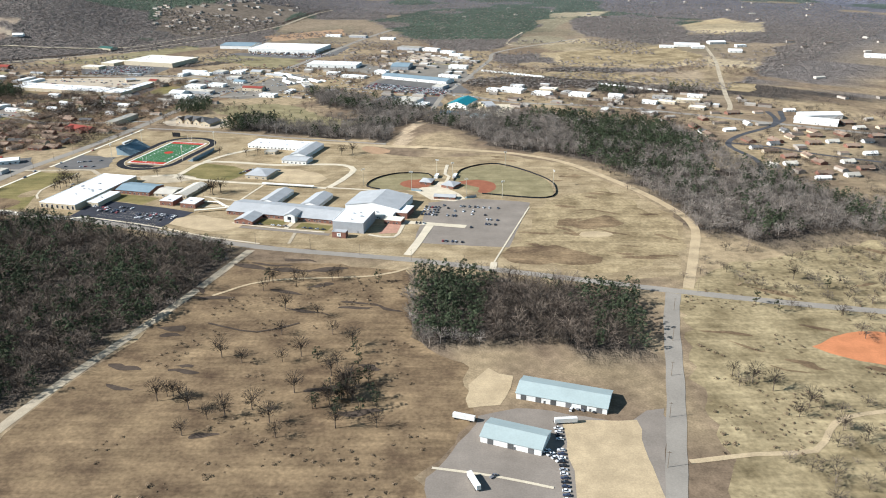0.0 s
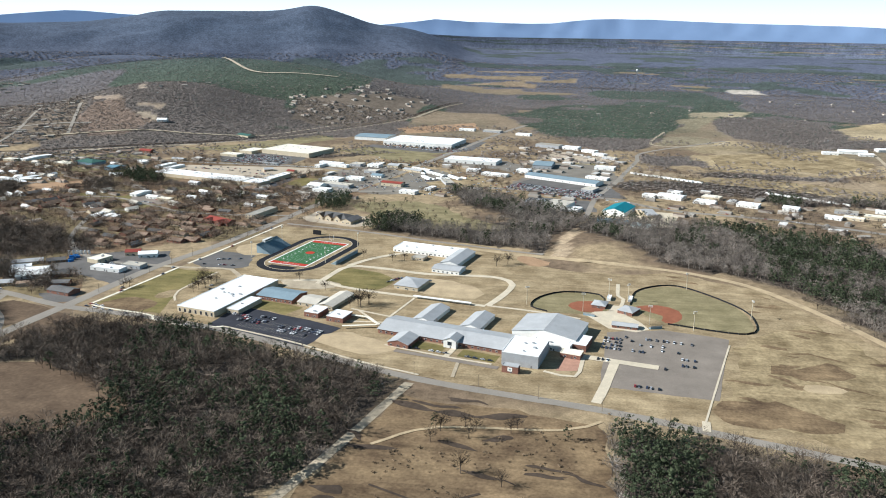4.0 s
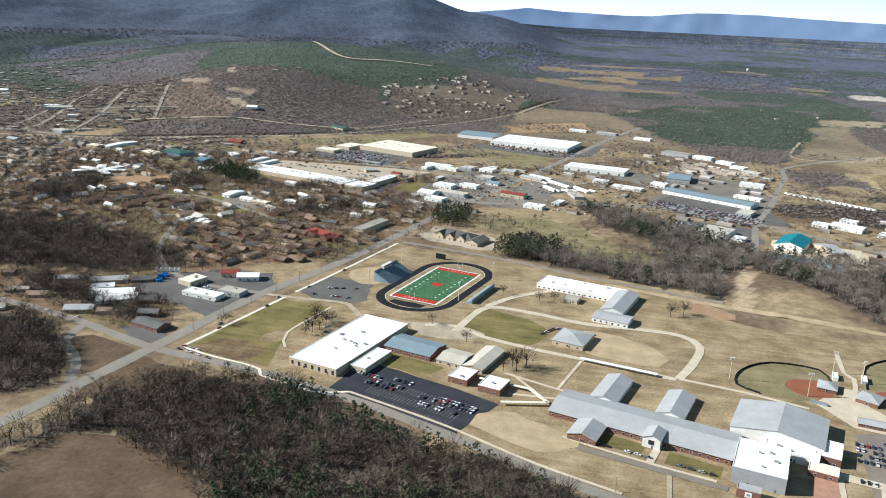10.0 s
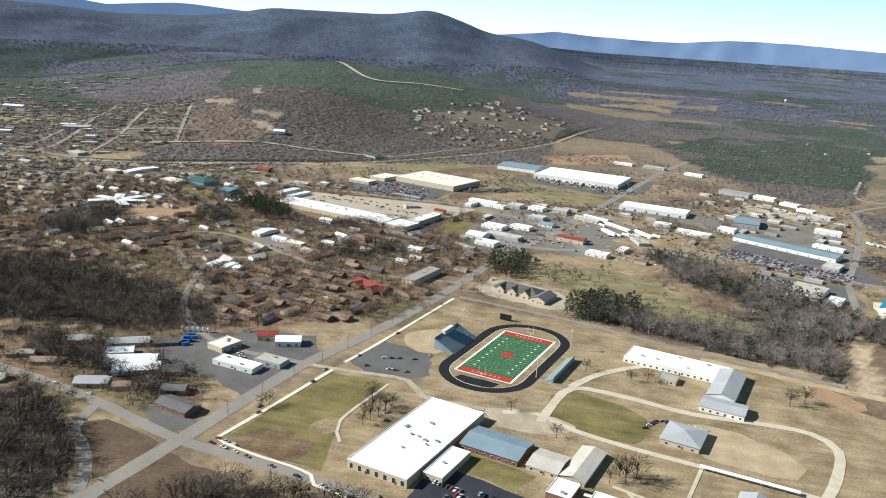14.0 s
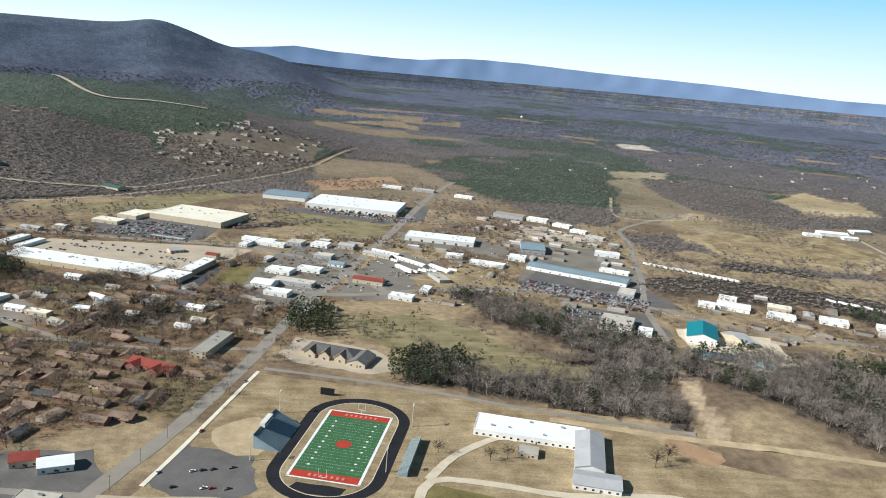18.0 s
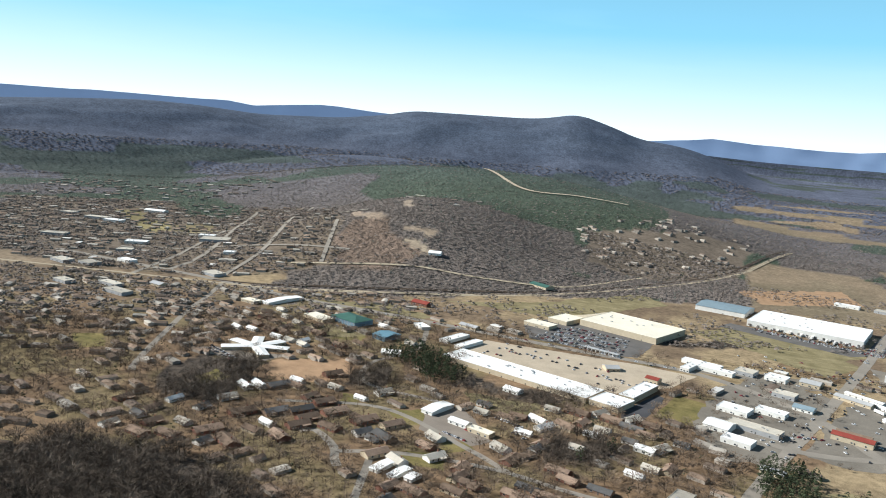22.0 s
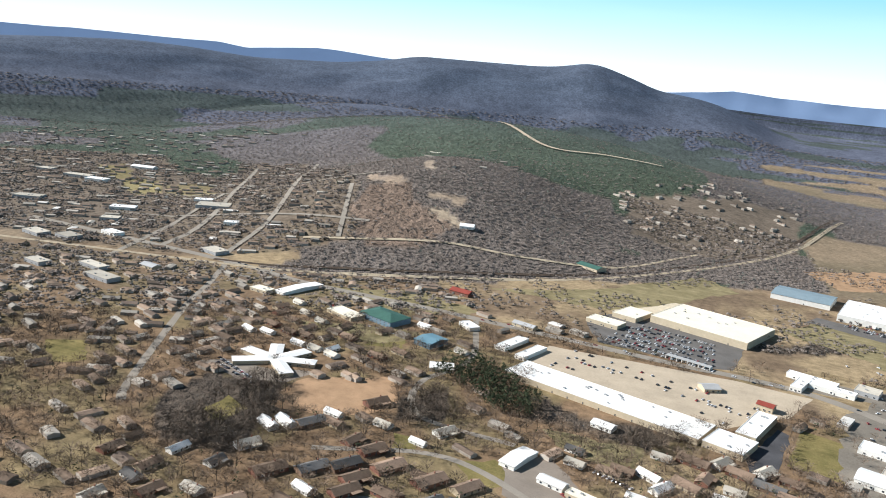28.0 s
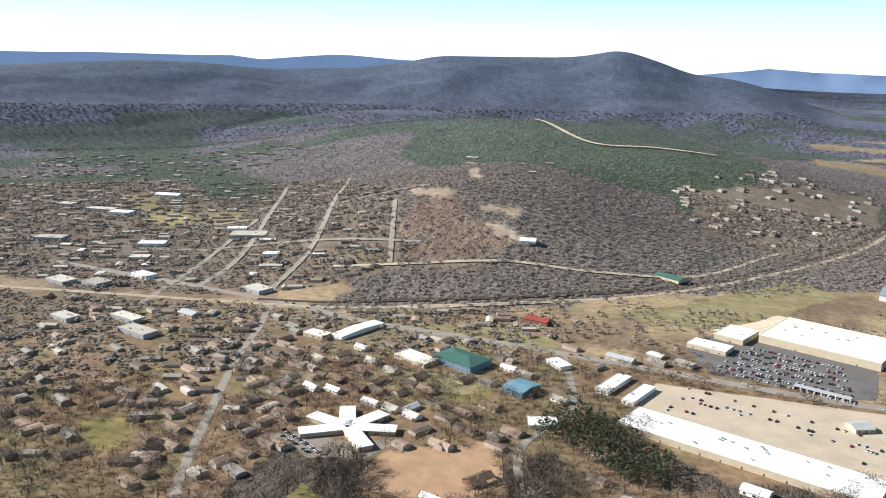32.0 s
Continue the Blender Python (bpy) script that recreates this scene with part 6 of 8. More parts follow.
shop(-1170, 1634, 28, 16, -10, 4, "tf")
shop(-898, 1660, 26, 14, -40, 4, "wf")
shop(-1401, 1589, 44, 16, -12, 5, "gf")
shop(-1356, 1556, 48, 20, -12, 5, "gf")
shop(-1468, 1560, 34, 18, -12, 5, "gf")
shop(-1347, 1634, 26, 16, -12, 4, "gg")
shop(-1599, 1678, 40, 22, -12, 5, "gf")
shop(-1548, 1690, 34, 24, -12, 5, "gf")
shop(-1519, 1748, 34, 18, -12, 5, "wf")
shop(-1597, 1826, 30, 22, 27, 5, "gf")
shop(-1409, 1899, 24, 18, 27, 5, "wf")
shop(-1946, 2303, 56, 26, 10, 6, "wg")
shop(-1944, 2103, 60, 24, 10, 6, "gf")
shop(-1885, 2094, 44, 26, 10, 6, "wf")
shop(-2051, 2119, 34, 24, 10, 5, "gf")
shop(-1579, 2047, 34, 20, 27, 5, "wf")
shop(-1520, 2000, 60, 40, 27, 6, "gf")
shop(-1646, 1909, 44, 24, 27, 5, "wf")
shop(-1822, 1866, 50, 26, 20, 6, "gf")
shop(-1418, 2807, 30, 14, 10, 5, "tf")
shop(-835, 2065, 44, 22, -30, 5, "gn")
shop(168, 1467, 18, 14, -26, 4, "wf")
shop(243, 1455, 34, 22, -26, 5, "wf")
shop(305, 1438, 24, 20, -26, 5, "wg")
shop(353, 1387, 24, 14, -30, 4, "wg")
shop(382, 1387, 30, 12, -30, 4, "tf")
shop(420, 1340, 26, 16, -30, 4, "tf")
shop(571, 1232, 62, 26, -28, 6, "wg")
shop(612, 2096, 60, 26, -10, 6, "wg")
shop(630, 2060, 30, 16, -10, 5, "wg")
shop(556, 2073, 34, 18, -10, 5, "wf")
shop(700, 1993, 30, 24, -10, 5, "wg")
shop(1001, 1893, 70, 24, -20, 6, "wg")
shop(139, 1542, 24, 14, -26, 4, "wf")
shop(194, 1504, 30, 20, -26, 5, "tf")
shop(592, 1270, 62, 26, 2, 7, "wg")
shop(565, 1255, 14, 10, 2, 4, "tf")
shop(420, 1395, 40, 16, -20, 5, "tf")
shop(385, 1430, 34, 14, -20, 4, "gf")
shop(445, 1440, 26, 14, -20, 4, "wf")
shop(700, 2140, 44, 20, 10, 6, "wg")
shop(742, 2080, 26, 14, 10, 5, "wf")
shop(-686, 968, 34, 14, 30, 4, "gg")
shop(-679, 946, 22, 14, 30, 4, "wf")
shop(-648, 923, 36, 16, 30, 4, "wg")
shop(-662, 890, 22, 12, 20, 4, "gg")
shop(-608, 992, 22, 18, 70, 5, "tf")
shop(-583, 1026, 18, 14, 20, 5, "rg")
shop(-561, 1021, 22, 15, 20, 5, "wg")
shop(-579, 960, 40, 14, -10, 4, "wf")
shop(-556, 976, 26, 14, -10, 4, "gf")
shop(-583, 876, 30, 16, -15, 4, "bd")
shop(-660, 934, 40, 16, 25, 5, "wg")
shop(-620, 930, 20, 14, 20, 4, "bd")
shop(-665, 889, 22, 14, 20, 4, "gg")
shop(-600, 900, 18, 12, 15, 4, "bd")
shop(-726, 958, 26, 12, 20, 4, "gg")
shop(-701, 1467, 20, 12, -17, 4, "wg")
shop(-716, 1341, 22, 10, -17, 4, "wg")
shop(-690, 1330, 26, 10, -17, 4, "tf")
shop(-541, 1374, 20, 12, -17, 4, "wg")
# blue containers and white tanks behind the roadside sheds
box_ = thing("container", -644, 990, 20, "blue steel container stacked in a yard", "container", "stacked containers")
part("body", box_bm(-3, -1.2, 0.1, 3, 1.2, 2.7), M["blue_paint"], box_)
part("door", box_bm(3.0, -1.1, 0.2, 3.05, 1.1, 2.6), M["wall_blue"], box_)
for i, (dx, dy, dz, dr) in enumerate(((0, 4, 0, 0), (2, 10, 0, 5), (-3, 15, 0, -4), (0, 2, 2.7, 2), (3, -6, 0, 30))):
    copy_thing(box_, pose(-644 + dx, 990 + dy, dz, 0, 0, 20 + dr))
tank = thing("tank", -661, 1013, 0, "upright white storage tank in a yard", "tank", "white tanks")
bm = bmesh.new()
bmesh.ops.create_cone(bm, cap_ends=True, segments=14, radius1=1.6, radius2=1.6, depth=4.5, matrix=Matrix.Translation((0, 0, 2.25)))
part("shell", bm, M["wall_white"], tank)
bm = bmesh.new()
bmesh.ops.create_cone(bm, cap_ends=True, segments=14, radius1=1.7, radius2=0.3, depth=0.8, matrix=Matrix.Translation((0, 0, 4.9)))
part("cap", bm, M["metal"], tank)
for i in range(5):
    copy_thing(tank, pose(-656 + i * 4.6, 1014 + i * 1.1, 0))
# wash bays with a row of dividing walls
wash = thing("car_wash", -648, 1693, A, "long car wash with a row of white bay walls", "car wash")
part("roof", box_bm(-26, -4, 3.6, 26, 4, 4.0), M["roof_grey"], wash)
for i in range(9):
    part("bay_wall", box_bm(-26 + i * 6.4, -4, 0, -25.2 + i * 6.4, 4, 3.6), M["wall_white"], wash)
TAKEN.append((-648, 1693, 28))
# long white trailers in rows
trailer = thing("trailer", -318, 1640, -50, "long white freight trailer parked on a lot", "trailer", "parked trailers")
part("box", box_bm(-7, -1.3, 1.1, 7, 1.3, 3.9), M["wall_white"], trailer)
part("chassis", box_bm(-6.5, -1.0, 0.8, 6.5, 1.0, 1.1), M["black"], trailer)
for sx in (-5.4, -4.2, 4.6):
    for sy in (-1, 1):
        part("wheel", box_bm(sx - 0.5, sy * 1.15 - 0.15, 0, sx + 0.5, sy * 1.15 + 0.15, 1.0), M["tyre"], trailer)
rng = random.Random(4)
for i in range(8):
    copy_thing(trailer, pose(-300 + i * 9 + rng.uniform(-2, 2), 1585 + i * 3 + rng.uniform(-2, 2), 0, 0, 0, -42 + rng.uniform(-8, 8)))
for x, y, ln, r in ((-329, 1688, 46, -33), (-293, 1641, 54, -47), (-254, 1611, 42, -55), (-305, 1600, 34, -56), (-312, 1660, 30, -45)):
    building("storage_row", x, y, ln, 8, r, 3.2, "long low white storage row beside the highway", "shed", "gable", 1.0, "wall_white", "roof_white", 0, group="long storage rows", doors=6)
for i in range(16):
    copy_thing(trailer, pose(84 + i * 7.5, 1719 - i * 5, 0, 0, 0, -60 + rng.uniform(-9, 9)))
for i in range(9):
    copy_thing(trailer, pose(300 + i * 13, 1560 - i * 9, 0, 0, 0, -50 + rng.uniform(-14, 14)))
for i in range(7):
    copy_thing(trailer, pose(-440 + i * 16 + rng.uniform(-3, 3), 2015 - i * 7, 0, 0, 0, 75))
copy_thing(trailer, pose(13, 428, 0, 0, 0, -20)), copy_thing(trailer, pose(75, 424, 0, 0, 0, 5)), copy_thing(trailer, pose(17, 366, 0, 0, 0, 110))

# ---- houses ----
def house(i, length, width, wall, top, label, porch):
    ob = thing("house", -560 - i * 3, 1100, 0, label, "house", "town houses")
    part("wall", gable_wall(length, width, 2.8, 2.0), M[wall], ob)
    part("roof", gable_roof(length, width, 2.82, 2.0, 0.5), M[top], ob)
    part("chimney", box_bm(length * 0.2, 0.6, 3.6, length * 0.2 + 0.7, 1.3, 5.6), M["wall_brick"], ob)
    part("door", box_bm(-0.5, -width / 2 - 0.1, 0, 0.5, -width / 2 + 0.1, 2.1), M["roof_dark"], ob)
    for x in (-length * 0.3, length * 0.28):
        fr = part("window", box_bm(x - 0.9, -width / 2 - 0.08, 0.9, x + 0.9, -width / 2 + 0.08, 2.2), M["wall_white"], ob)
        part("pane", box_bm(x - 0.75, -width / 2 - 0.12, 1.0, x + 0.75, -width / 2 + 0.12, 2.1), M["glass"], fr)
    if porch:
        part("porch", box_bm(length * 0.05, -width / 2 - 3, 2.3, length * 0.45, -width / 2 + 0.2, 2.6), M[top], ob)
    return ob


HOUSES = [house(i, *a) for i, a in enumerate((
    (16, 9, "wall_brick", "roof_brown", "brick bungalow with a brown shingle roof", 1), (18, 9, "wall_brown", "roof_dark", "brown house with a dark shingle roof", 0),
    (14, 8, "wall_white", "roof_pale", "small white house with a pale roof", 1), (19, 10, "wall_brick", "roof_brown", "long brick house with a brown roof", 0),
    (13, 8, "wall_white", "roof_dark", "white cottage with a dark grey roof", 1), (17, 9, "wall_tan", "roof_brown", "tan house with a brown roof", 0), (15, 7, "wall_white", "roof_white", "white mobile home with a pale metal roof", 0)))]
road_pts = np.concatenate([ln for ln, w in LINES])
road_w = np.concatenate([np.full(len(ln), w / 2) for ln, w in LINES])


SHOPLAND = [(-520, 1420), (-430, 1400), (-200, 1500), (-150, 1560), (-100, 1850), (-300, 1860), (-480, 1760)]


def extent(p):
    return (max(a for a, b in p) - min(a for a, b in p)) * (max(b for a, b in p) - min(b for a, b in p))


def free(x, y, gap, skip=0.0):
    if (np.hypot(road_pts[:, 0] - x, road_pts[:, 1] - y) < road_w + gap).any():
        return False
    if any(math.hypot(x - a, y - b) < r + gap for a, b, r in TAKEN):
        return False
    return not any(bool(inside(p, np.array([x]), np.array([y]))[0]) for p in AREAS if not skip or extent(p) < skip)


def spread(poly, spacing, rot, seed, keep=1.0, skip=0.0):
    """House plots on a shaken, turned grid inside a stretch of town."""
    rg = random.Random(seed)
    xs, ys = [p[0] for p in poly], [p[1] for p in poly]
    cx, cy = (min(xs) + max(xs)) / 2, (min(ys) + max(ys)) / 2
    n = int(max(max(xs) - min(xs), max(ys) - min(ys)) / spacing) + 2
    out = []
    for i in range(-n, n):
        for j in range(-n, n):
            (x, y), = turned(cx, cy, rot, [((i + rg.uniform(-0.36, 0.36)) * spacing, (j + rg.uniform(-0.36, 0.36)) * spacing * 0.8)])
            if bool(inside(poly, np.array([x]), np.array([y]))[0]) and rg.random() < keep and free(x, y, 9, skip):
                out.append((x, y, rot + rg.choice((0, 0, 90, 0)) + rg.uniform(-6, 6)))
    return out


def off_wood(plots):
    """The plots that don't lie in a wood."""
    c = cover(np.array([q[0] for q in plots]), np.array([q[1] for q in plots])) if plots else []
    return [q for q, k in zip(plots, c) if k not in (1, 2)]


PLOTS = [
    (spread([(-640, 1030), (-500, 1125), (-478, 1180), (-560, 1290), (-690, 1290), (-740, 1180)], 29, -14, 1, 0.85), (0, 1, 3, 5, 0, 3)),
    (spread([(-1000, 1150), (-745, 1180), (-690, 1290), (-640, 1320), (-880, 1390), (-1080, 1300)], 34, -14, 2, 0.75), (0, 2, 4, 5, 6, 3)),
    (spread([(-640, 1310), (-520, 1300), (-500, 1400), (-560, 1470), (-700, 1470), (-740, 1400)], 30, -14, 3, 0.75), (2, 4, 5, 0, 6)),
    (spread([(-1000, 900), (-640, 1000), (-600, 870), (-640, 840), (-610, 770), (-650, 680), (-1000, 680)], 36, 25, 4, 0.6), (2, 4, 5, 1)),
    (spread([(-970, 1470), (-850, 1560), (-920, 1640), (-1120, 1640), (-1100, 1480)], 32, -17, 5, 0.7), (0, 5, 2, 6)),
    (spread([(330, 940), (440, 930), (640, 960), (680, 1200), (560, 1340), (400, 1300), (350, 1120)], 40, 10, 6, 0.8), (2, 0, 5, 4, 3, 6, 0)),
]
NAMED = ((-906, 1198, 60, 3), (-875, 1186, -30, 3), (-949, 1314, -30, 6), (-943, 1276, 60, 2), (-939, 1325, -30, 6), (-922, 1335, 60, 1), (-907, 1251, 60, 3), (-881, 1269, 60, 1), (-863, 1286, 60, 1), (-847, 1272, 60, 0),
         (-833, 1300, 60, 3), (-845, 1252, 60, 0), (-798, 1296, 60, 3), (-785, 1268, 60, 4), (-763, 1269, -30, 1), (-753, 1232, 60, 5), (-730, 1228, -30, 2), (-722, 1294, -30, 2), (-893, 1401, 60, 0), (-818, 1378, 60, 2))
MORE_NAMED = ((-770, 1300, 60, 5), (-651, 1392, -30, 6), (-640, 1376, 60, 6), (-622, 1392, -30, 5), (-621, 1438, -17, 3), (-600, 1447, 60, 2), (-584, 1436, -17, 0), (-566, 1449, 60, 2), (-562, 1423, -17, 1), (-529, 1383, 60, 2),
              (-856, 1318, 60, 0), (-844, 1220, -30, 0), (-705, 1252, 60, 2), (-661, 1303, -30, 2))
placed = 0
for x, y, r, k in NAMED + MORE_NAMED:
    copy_thing(HOUSES[k], pose(x, y, 0, 0, 0, r) @ Matrix.Scale(1.35, 4))
    TAKEN.append((x, y, 12))
    placed += 1
PLOTS = [([q for q in off_wood(plots) if free(q[0], q[1], 6)], kinds) for plots, kinds in PLOTS]
for plots, kinds in PLOTS:
    for i, (x, y, r) in enumerate(plots):
        if placed < 290:
            src = HOUSES[kinds[i % len(kinds)]]
            copy_thing(src, pose(x, y, 0, 0, 0, r) @ Matrix.Scale(1.15, 4))
            TAKEN.append((x, y, 9))
            placed += 1
for i, ob in enumerate(HOUSES):
    ob.matrix_basis = pose(*((-660, 1075), (-690, 1120), (-600, 1345), (-625, 1180), (-770, 1260), (-805, 1300), (-830, 1350))[i], 0, 0, 0, -14)

# distant houses, too many to count
far_plots = []
far_plots += spread([(-1400, 1290), (-1110, 1300), (-1230, 1600), (-1500, 1580), (-1560, 1400)], 34, 25, 11, 0.5)
far_plots += spread([(-1210, 1300), (-1090, 1310), (-1180, 1560), (-1110, 1640), (-1240, 1690), (-1330, 1680)], 32, 25, 12, 0.5)
far_plots += spread(TOWN[1], 34, 28, 13, 0.36)
far_plots += spread([(-920, 2660), (-720, 2920), (-500, 2930), (-520, 2560), (-640, 2330), (-830, 2400)], 30, -20, 14, 0.3)
far_plots += spread([(-2500, 2300), (-2050, 2600), (-1900, 3000), (-2300, 3100), (-2700, 2700)], 40, 20, 15, 0.5)
far_plots += spread([(120, 1240), (330, 1260), (560, 1360), (520, 1440), (140, 1560), (60, 1420)], 36, -26, 16, 0.4)
far_plots += spread([(-150, 2900), (300, 3300), (900, 3500), (1500, 3300), (1200, 2700), (500, 2600)], 150, 10, 17, 0.5)
far_plots += spread([(640, 1300), (1100, 1200), (1500, 1700), (1300, 2300), (800, 2200)], 110, 10, 18, 0.5)
far_plots += spread([(-1250, 2300), (-1080, 2250), (-1120, 2600), (-1420, 2850)], 70, 10, 19, 0.35)
far_plots += spread([(-560, 1430), (-330, 1360), (-200, 1500), (-120, 1600), (-120, 1850), (-470, 1780)], 34, -17, 20, 0.12)
far_plots += spread([(-2600, 760), (-1000, 860), (-1000, 1150), (-1500, 1300), (-1900, 1600)], 60, 10, 22, 0.5)
far_plots += spread([(-260, 2010), (-80, 2080), (60, 1900), (0, 1820), (-130, 1880)], 34, -25, 21, 0.5)


more_plots, shop_plots = [], []
more_plots += off_wood(spread(TOWN[0], 30, -22, 41, 0.5))
more_plots += off_wood(spread([(-1000, 900), (-640, 1000), (-600, 870), (-700, 820), (-1000, 840)], 28, 25, 42, 0.6))
more_plots += off_wood(spread([(-1900, 900), (-1000, 860), (-1000, 1150), (-1500, 1300), (-1800, 1300)], 38, 10, 43, 0.6))
more_plots += off_wood(spread(TOWN[5], 28, 20, 44, 0.6))
more_plots += off_wood(spread([(-1150, 1300), (-880, 1390), (-900, 1690), (-1150, 1720), (-1300, 1640)], 27, -17, 45, 0.7))
more_plots += off_wood(spread(TOWN[1], 30, 28, 46, 0.34))
more_plots += off_wood(spread([(320, 940), (640, 940), (760, 1200), (560, 1330), (340, 1300)], 36, 10, 47, 0.5))
shop_plots += spread([(-520, 1420), (-430, 1400), (-200, 1500), (-100, 1850), (-300, 1860), (-480, 1760)], 34, -17, 51, 0.22, 40000)
shop_plots += spread([(-110, 1400), (0, 1370), (60, 1480), (30, 1600), (90, 1860), (-20, 1960), (-120, 1880), (-100, 1640)], 30, -25, 52, 0.5, 40000)
shop_plots += spread([(60, 1380), (330, 1300), (560, 1330), (520, 1450), (200, 1560), (80, 1560)], 34, -26, 53, 0.45, 40000)
shop_plots += spread([(-1700, 1640), (-1300, 1770), (-1250, 1900), (-1500, 2000), (-1800, 1860)], 40, 28, 54, 0.4, 40000)
shop_plots += spread([(-900, 1690), (-640, 1690), (-560, 1720), (-560, 1800), (-640, 1790), (-900, 1760)], 40, -17, 55, 0.4, 40000)


def house_block(name, plots, wall, top, label, seed, big=1.0, flat=1.0):
    rg = np.random.RandomState(seed)
    V, F, S = [], [], []
    for x, y, r in plots:
        l, w, h, rise = rg.uniform(6, 11) * big, rg.uniform(3.6, 5.5) * big, rg.uniform(2.6, 4.0), rg.uniform(0.6, 2.2) * flat
        z = float(height(x, y))
        k = len(V)
        for px, py, pz in ((-l, -w, -2), (l, -w, -2), (l, w, -2), (-l, w, -2), (-l, -w, h), (l, -w, h), (l, w, h), (-l, w, h), (-l, 0, h + rise), (l, 0, h + rise)):
            (a, b), = turned(x, y, r, [(px, py)])
            V.append((a, b, z + pz))
        for q, s in (((0, 1, 5), 0), ((0, 5, 4), 0), ((1, 2, 6), 0), ((1, 6, 5), 0), ((2, 3, 7), 0), ((2, 7, 6), 0), ((3, 0, 4), 0), ((3, 4, 7), 0), ((5, 6, 9), 0), ((7, 4, 8), 0), ((4, 5, 9), 1), ((4, 9, 8), 1), ((6, 7, 8), 1), ((6, 8, 9), 1)):
            F.append([k + i for i in q])
            S.append(s)
    V = np.array(V)
    V = np.stack(squeeze(V[:, 0], V[:, 1], V[:, 2]), -1)
    ob = grow(name, V, F, wall, False, (top,), S)
    return tagged(ob, label, "houses", kind="stuff")


STUFF_DARK = mat("shingle", (0.165, 0.125, 0.098), 0.85, 0.25, 0.02, 0.4, bump=0, island=0.4)
STUFF_PALE = mat("pale_roof", (0.37, 0.335, 0.285), 0.7, 0.15, 0.02, 0.4, bump=0, island=0.35)
STUFF_WALL = mat("siding", (0.36, 0.315, 0.265), 0.8, 0.15, 0.02, 0.4, bump=0, island=0.35)
house_block("far_houses", [p for i, p in enumerate(far_plots) if i % 3], STUFF_WALL, STUFF_DARK, "many small houses with dark shingle roofs", 1)
house_block("far_houses", far_plots[0::3], STUFF_WALL, STUFF_PALE, "many small houses with pale roofs", 2)
STUFF_BROWN = mat("brown_shingle", (0.24, 0.175, 0.128), 0.85, 0.25, 0.02, 0.4, bump=0, island=0.45)
STUFF_WHITE = mat("white_roof", (0.60, 0.58, 0.54), 0.65, 0.1, 0.02, 0.4, bump=0, island=0.25)
house_block("town_houses", more_plots[0::4] + more_plots[1::4], STUFF_WALL, STUFF_BROWN, "many small houses with brown shingle roofs under trees", 3)
house_block("town_houses", more_plots[2::4], STUFF_WALL, STUFF_DARK, "many small houses with dark roofs under trees", 4)
house_block("town_houses", more_plots[3::4], STUFF_WALL, STUFF_PALE, "many small houses with pale roofs under trees", 5)
house_block("town_shops", shop_plots[2::3], STUFF_WALL, STUFF_DARK, "many small shops with dark low roofs", 8, 1.2, 0.5)
house_block("town_shops", shop_plots[0::3], STUFF_WALL, STUFF_WHITE, "many small shops and sheds with pale low roofs", 6, 1.25, 0.3)
house_block("town_shops", shop_plots[1::3], STUFF_WALL, STUFF_PALE, "many small shops and sheds with tan low roofs", 7, 1.2, 0.4)
TAKEN += [(x, y, 7) for x, y, r in more_plots + shop_plots]

# ---- vehicles ----
def car(paint, label, tall=0.0, length=4.6):
    ob = thing("car", 0, 400, 0, label, "car", "parked cars")
    a, b = length / 2, 0.9
    part("body", solid([(-a, -b, 0.35), (a, -b, 0.35), (a, b, 0.35), (-a, b, 0.35), (-a + 0.05, -b, 0.85), (a - 0.1, -b * 0.96, 0.75), (a - 0.1, b * 0.96, 0.75), (-a + 0.05, b, 0.85)],
                       [(3, 2, 1, 0), (4, 5, 6, 7), (0, 1, 5, 4), (1, 2, 6, 5), (2, 3, 7, 6), (3, 0, 4, 7)]), paint, ob)
    x0, x1 = (-a + 0.5, a - 1.4) if not tall else (-0.4, a - 1.3)
    h = 1.45 + tall
    part("cabin", solid([(x0, -b * 0.92, 0.82), (x1, -b * 0.92, 0.78), (x1, b * 0.92, 0.78), (x0, b * 0.92, 0.82), (x0 + 0.45, -b * 0.75, h - 0.06), (x1 - 0.75, -b * 0.75, h - 0.06), (x1 - 0.75, b * 0.75, h - 0.06), (x0 + 0.45, b * 0.75, h - 0.06)],
                        [(3, 2, 1, 0), (4, 5, 6, 7), (0, 1, 5, 4), (1, 2, 6, 5), (2, 3, 7, 6), (3, 0, 4, 7)]), M["glass"], ob)
    part("roof", box_bm(x0 + 0.4, -b * 0.78, h - 0.08, x1 - 0.7, b * 0.78, h), paint, ob)
    for sx in (-a + 0.85, a - 0.9):
        for sy in (-1, 1):
            bm = bmesh.new()
            bmesh.ops.create_cone(bm, cap_ends=True, segments=10, radius1=0.34, radius2=0.34, depth=0.22, matrix=Matrix.Translation((sx, sy * 0.82, 0.34)) @ Matrix.Rotation(radians(90), 4, "X"))
            part("wheel", bm, M["tyre"], ob)
    return ob


CARS = [car(CAR_PAINT[0], "parked white car"), car(CAR_PAINT[1], "parked silver car"), car(CAR_PAINT[2], "parked black car"), car(CAR_PAINT[3], "parked dark blue car"), car(CAR_PAINT[4], "parked dark red car"),
        car(CAR_PAINT[0], "parked white pickup truck", 0.35, 5.4), car(CAR_PAINT[5], "parked dark grey pickup truck", 0.35, 5.4)]
for c in CARS:
    c["label"] = c["label"] + " with dark windows"
crng = random.Random(12)
SPOTS = []


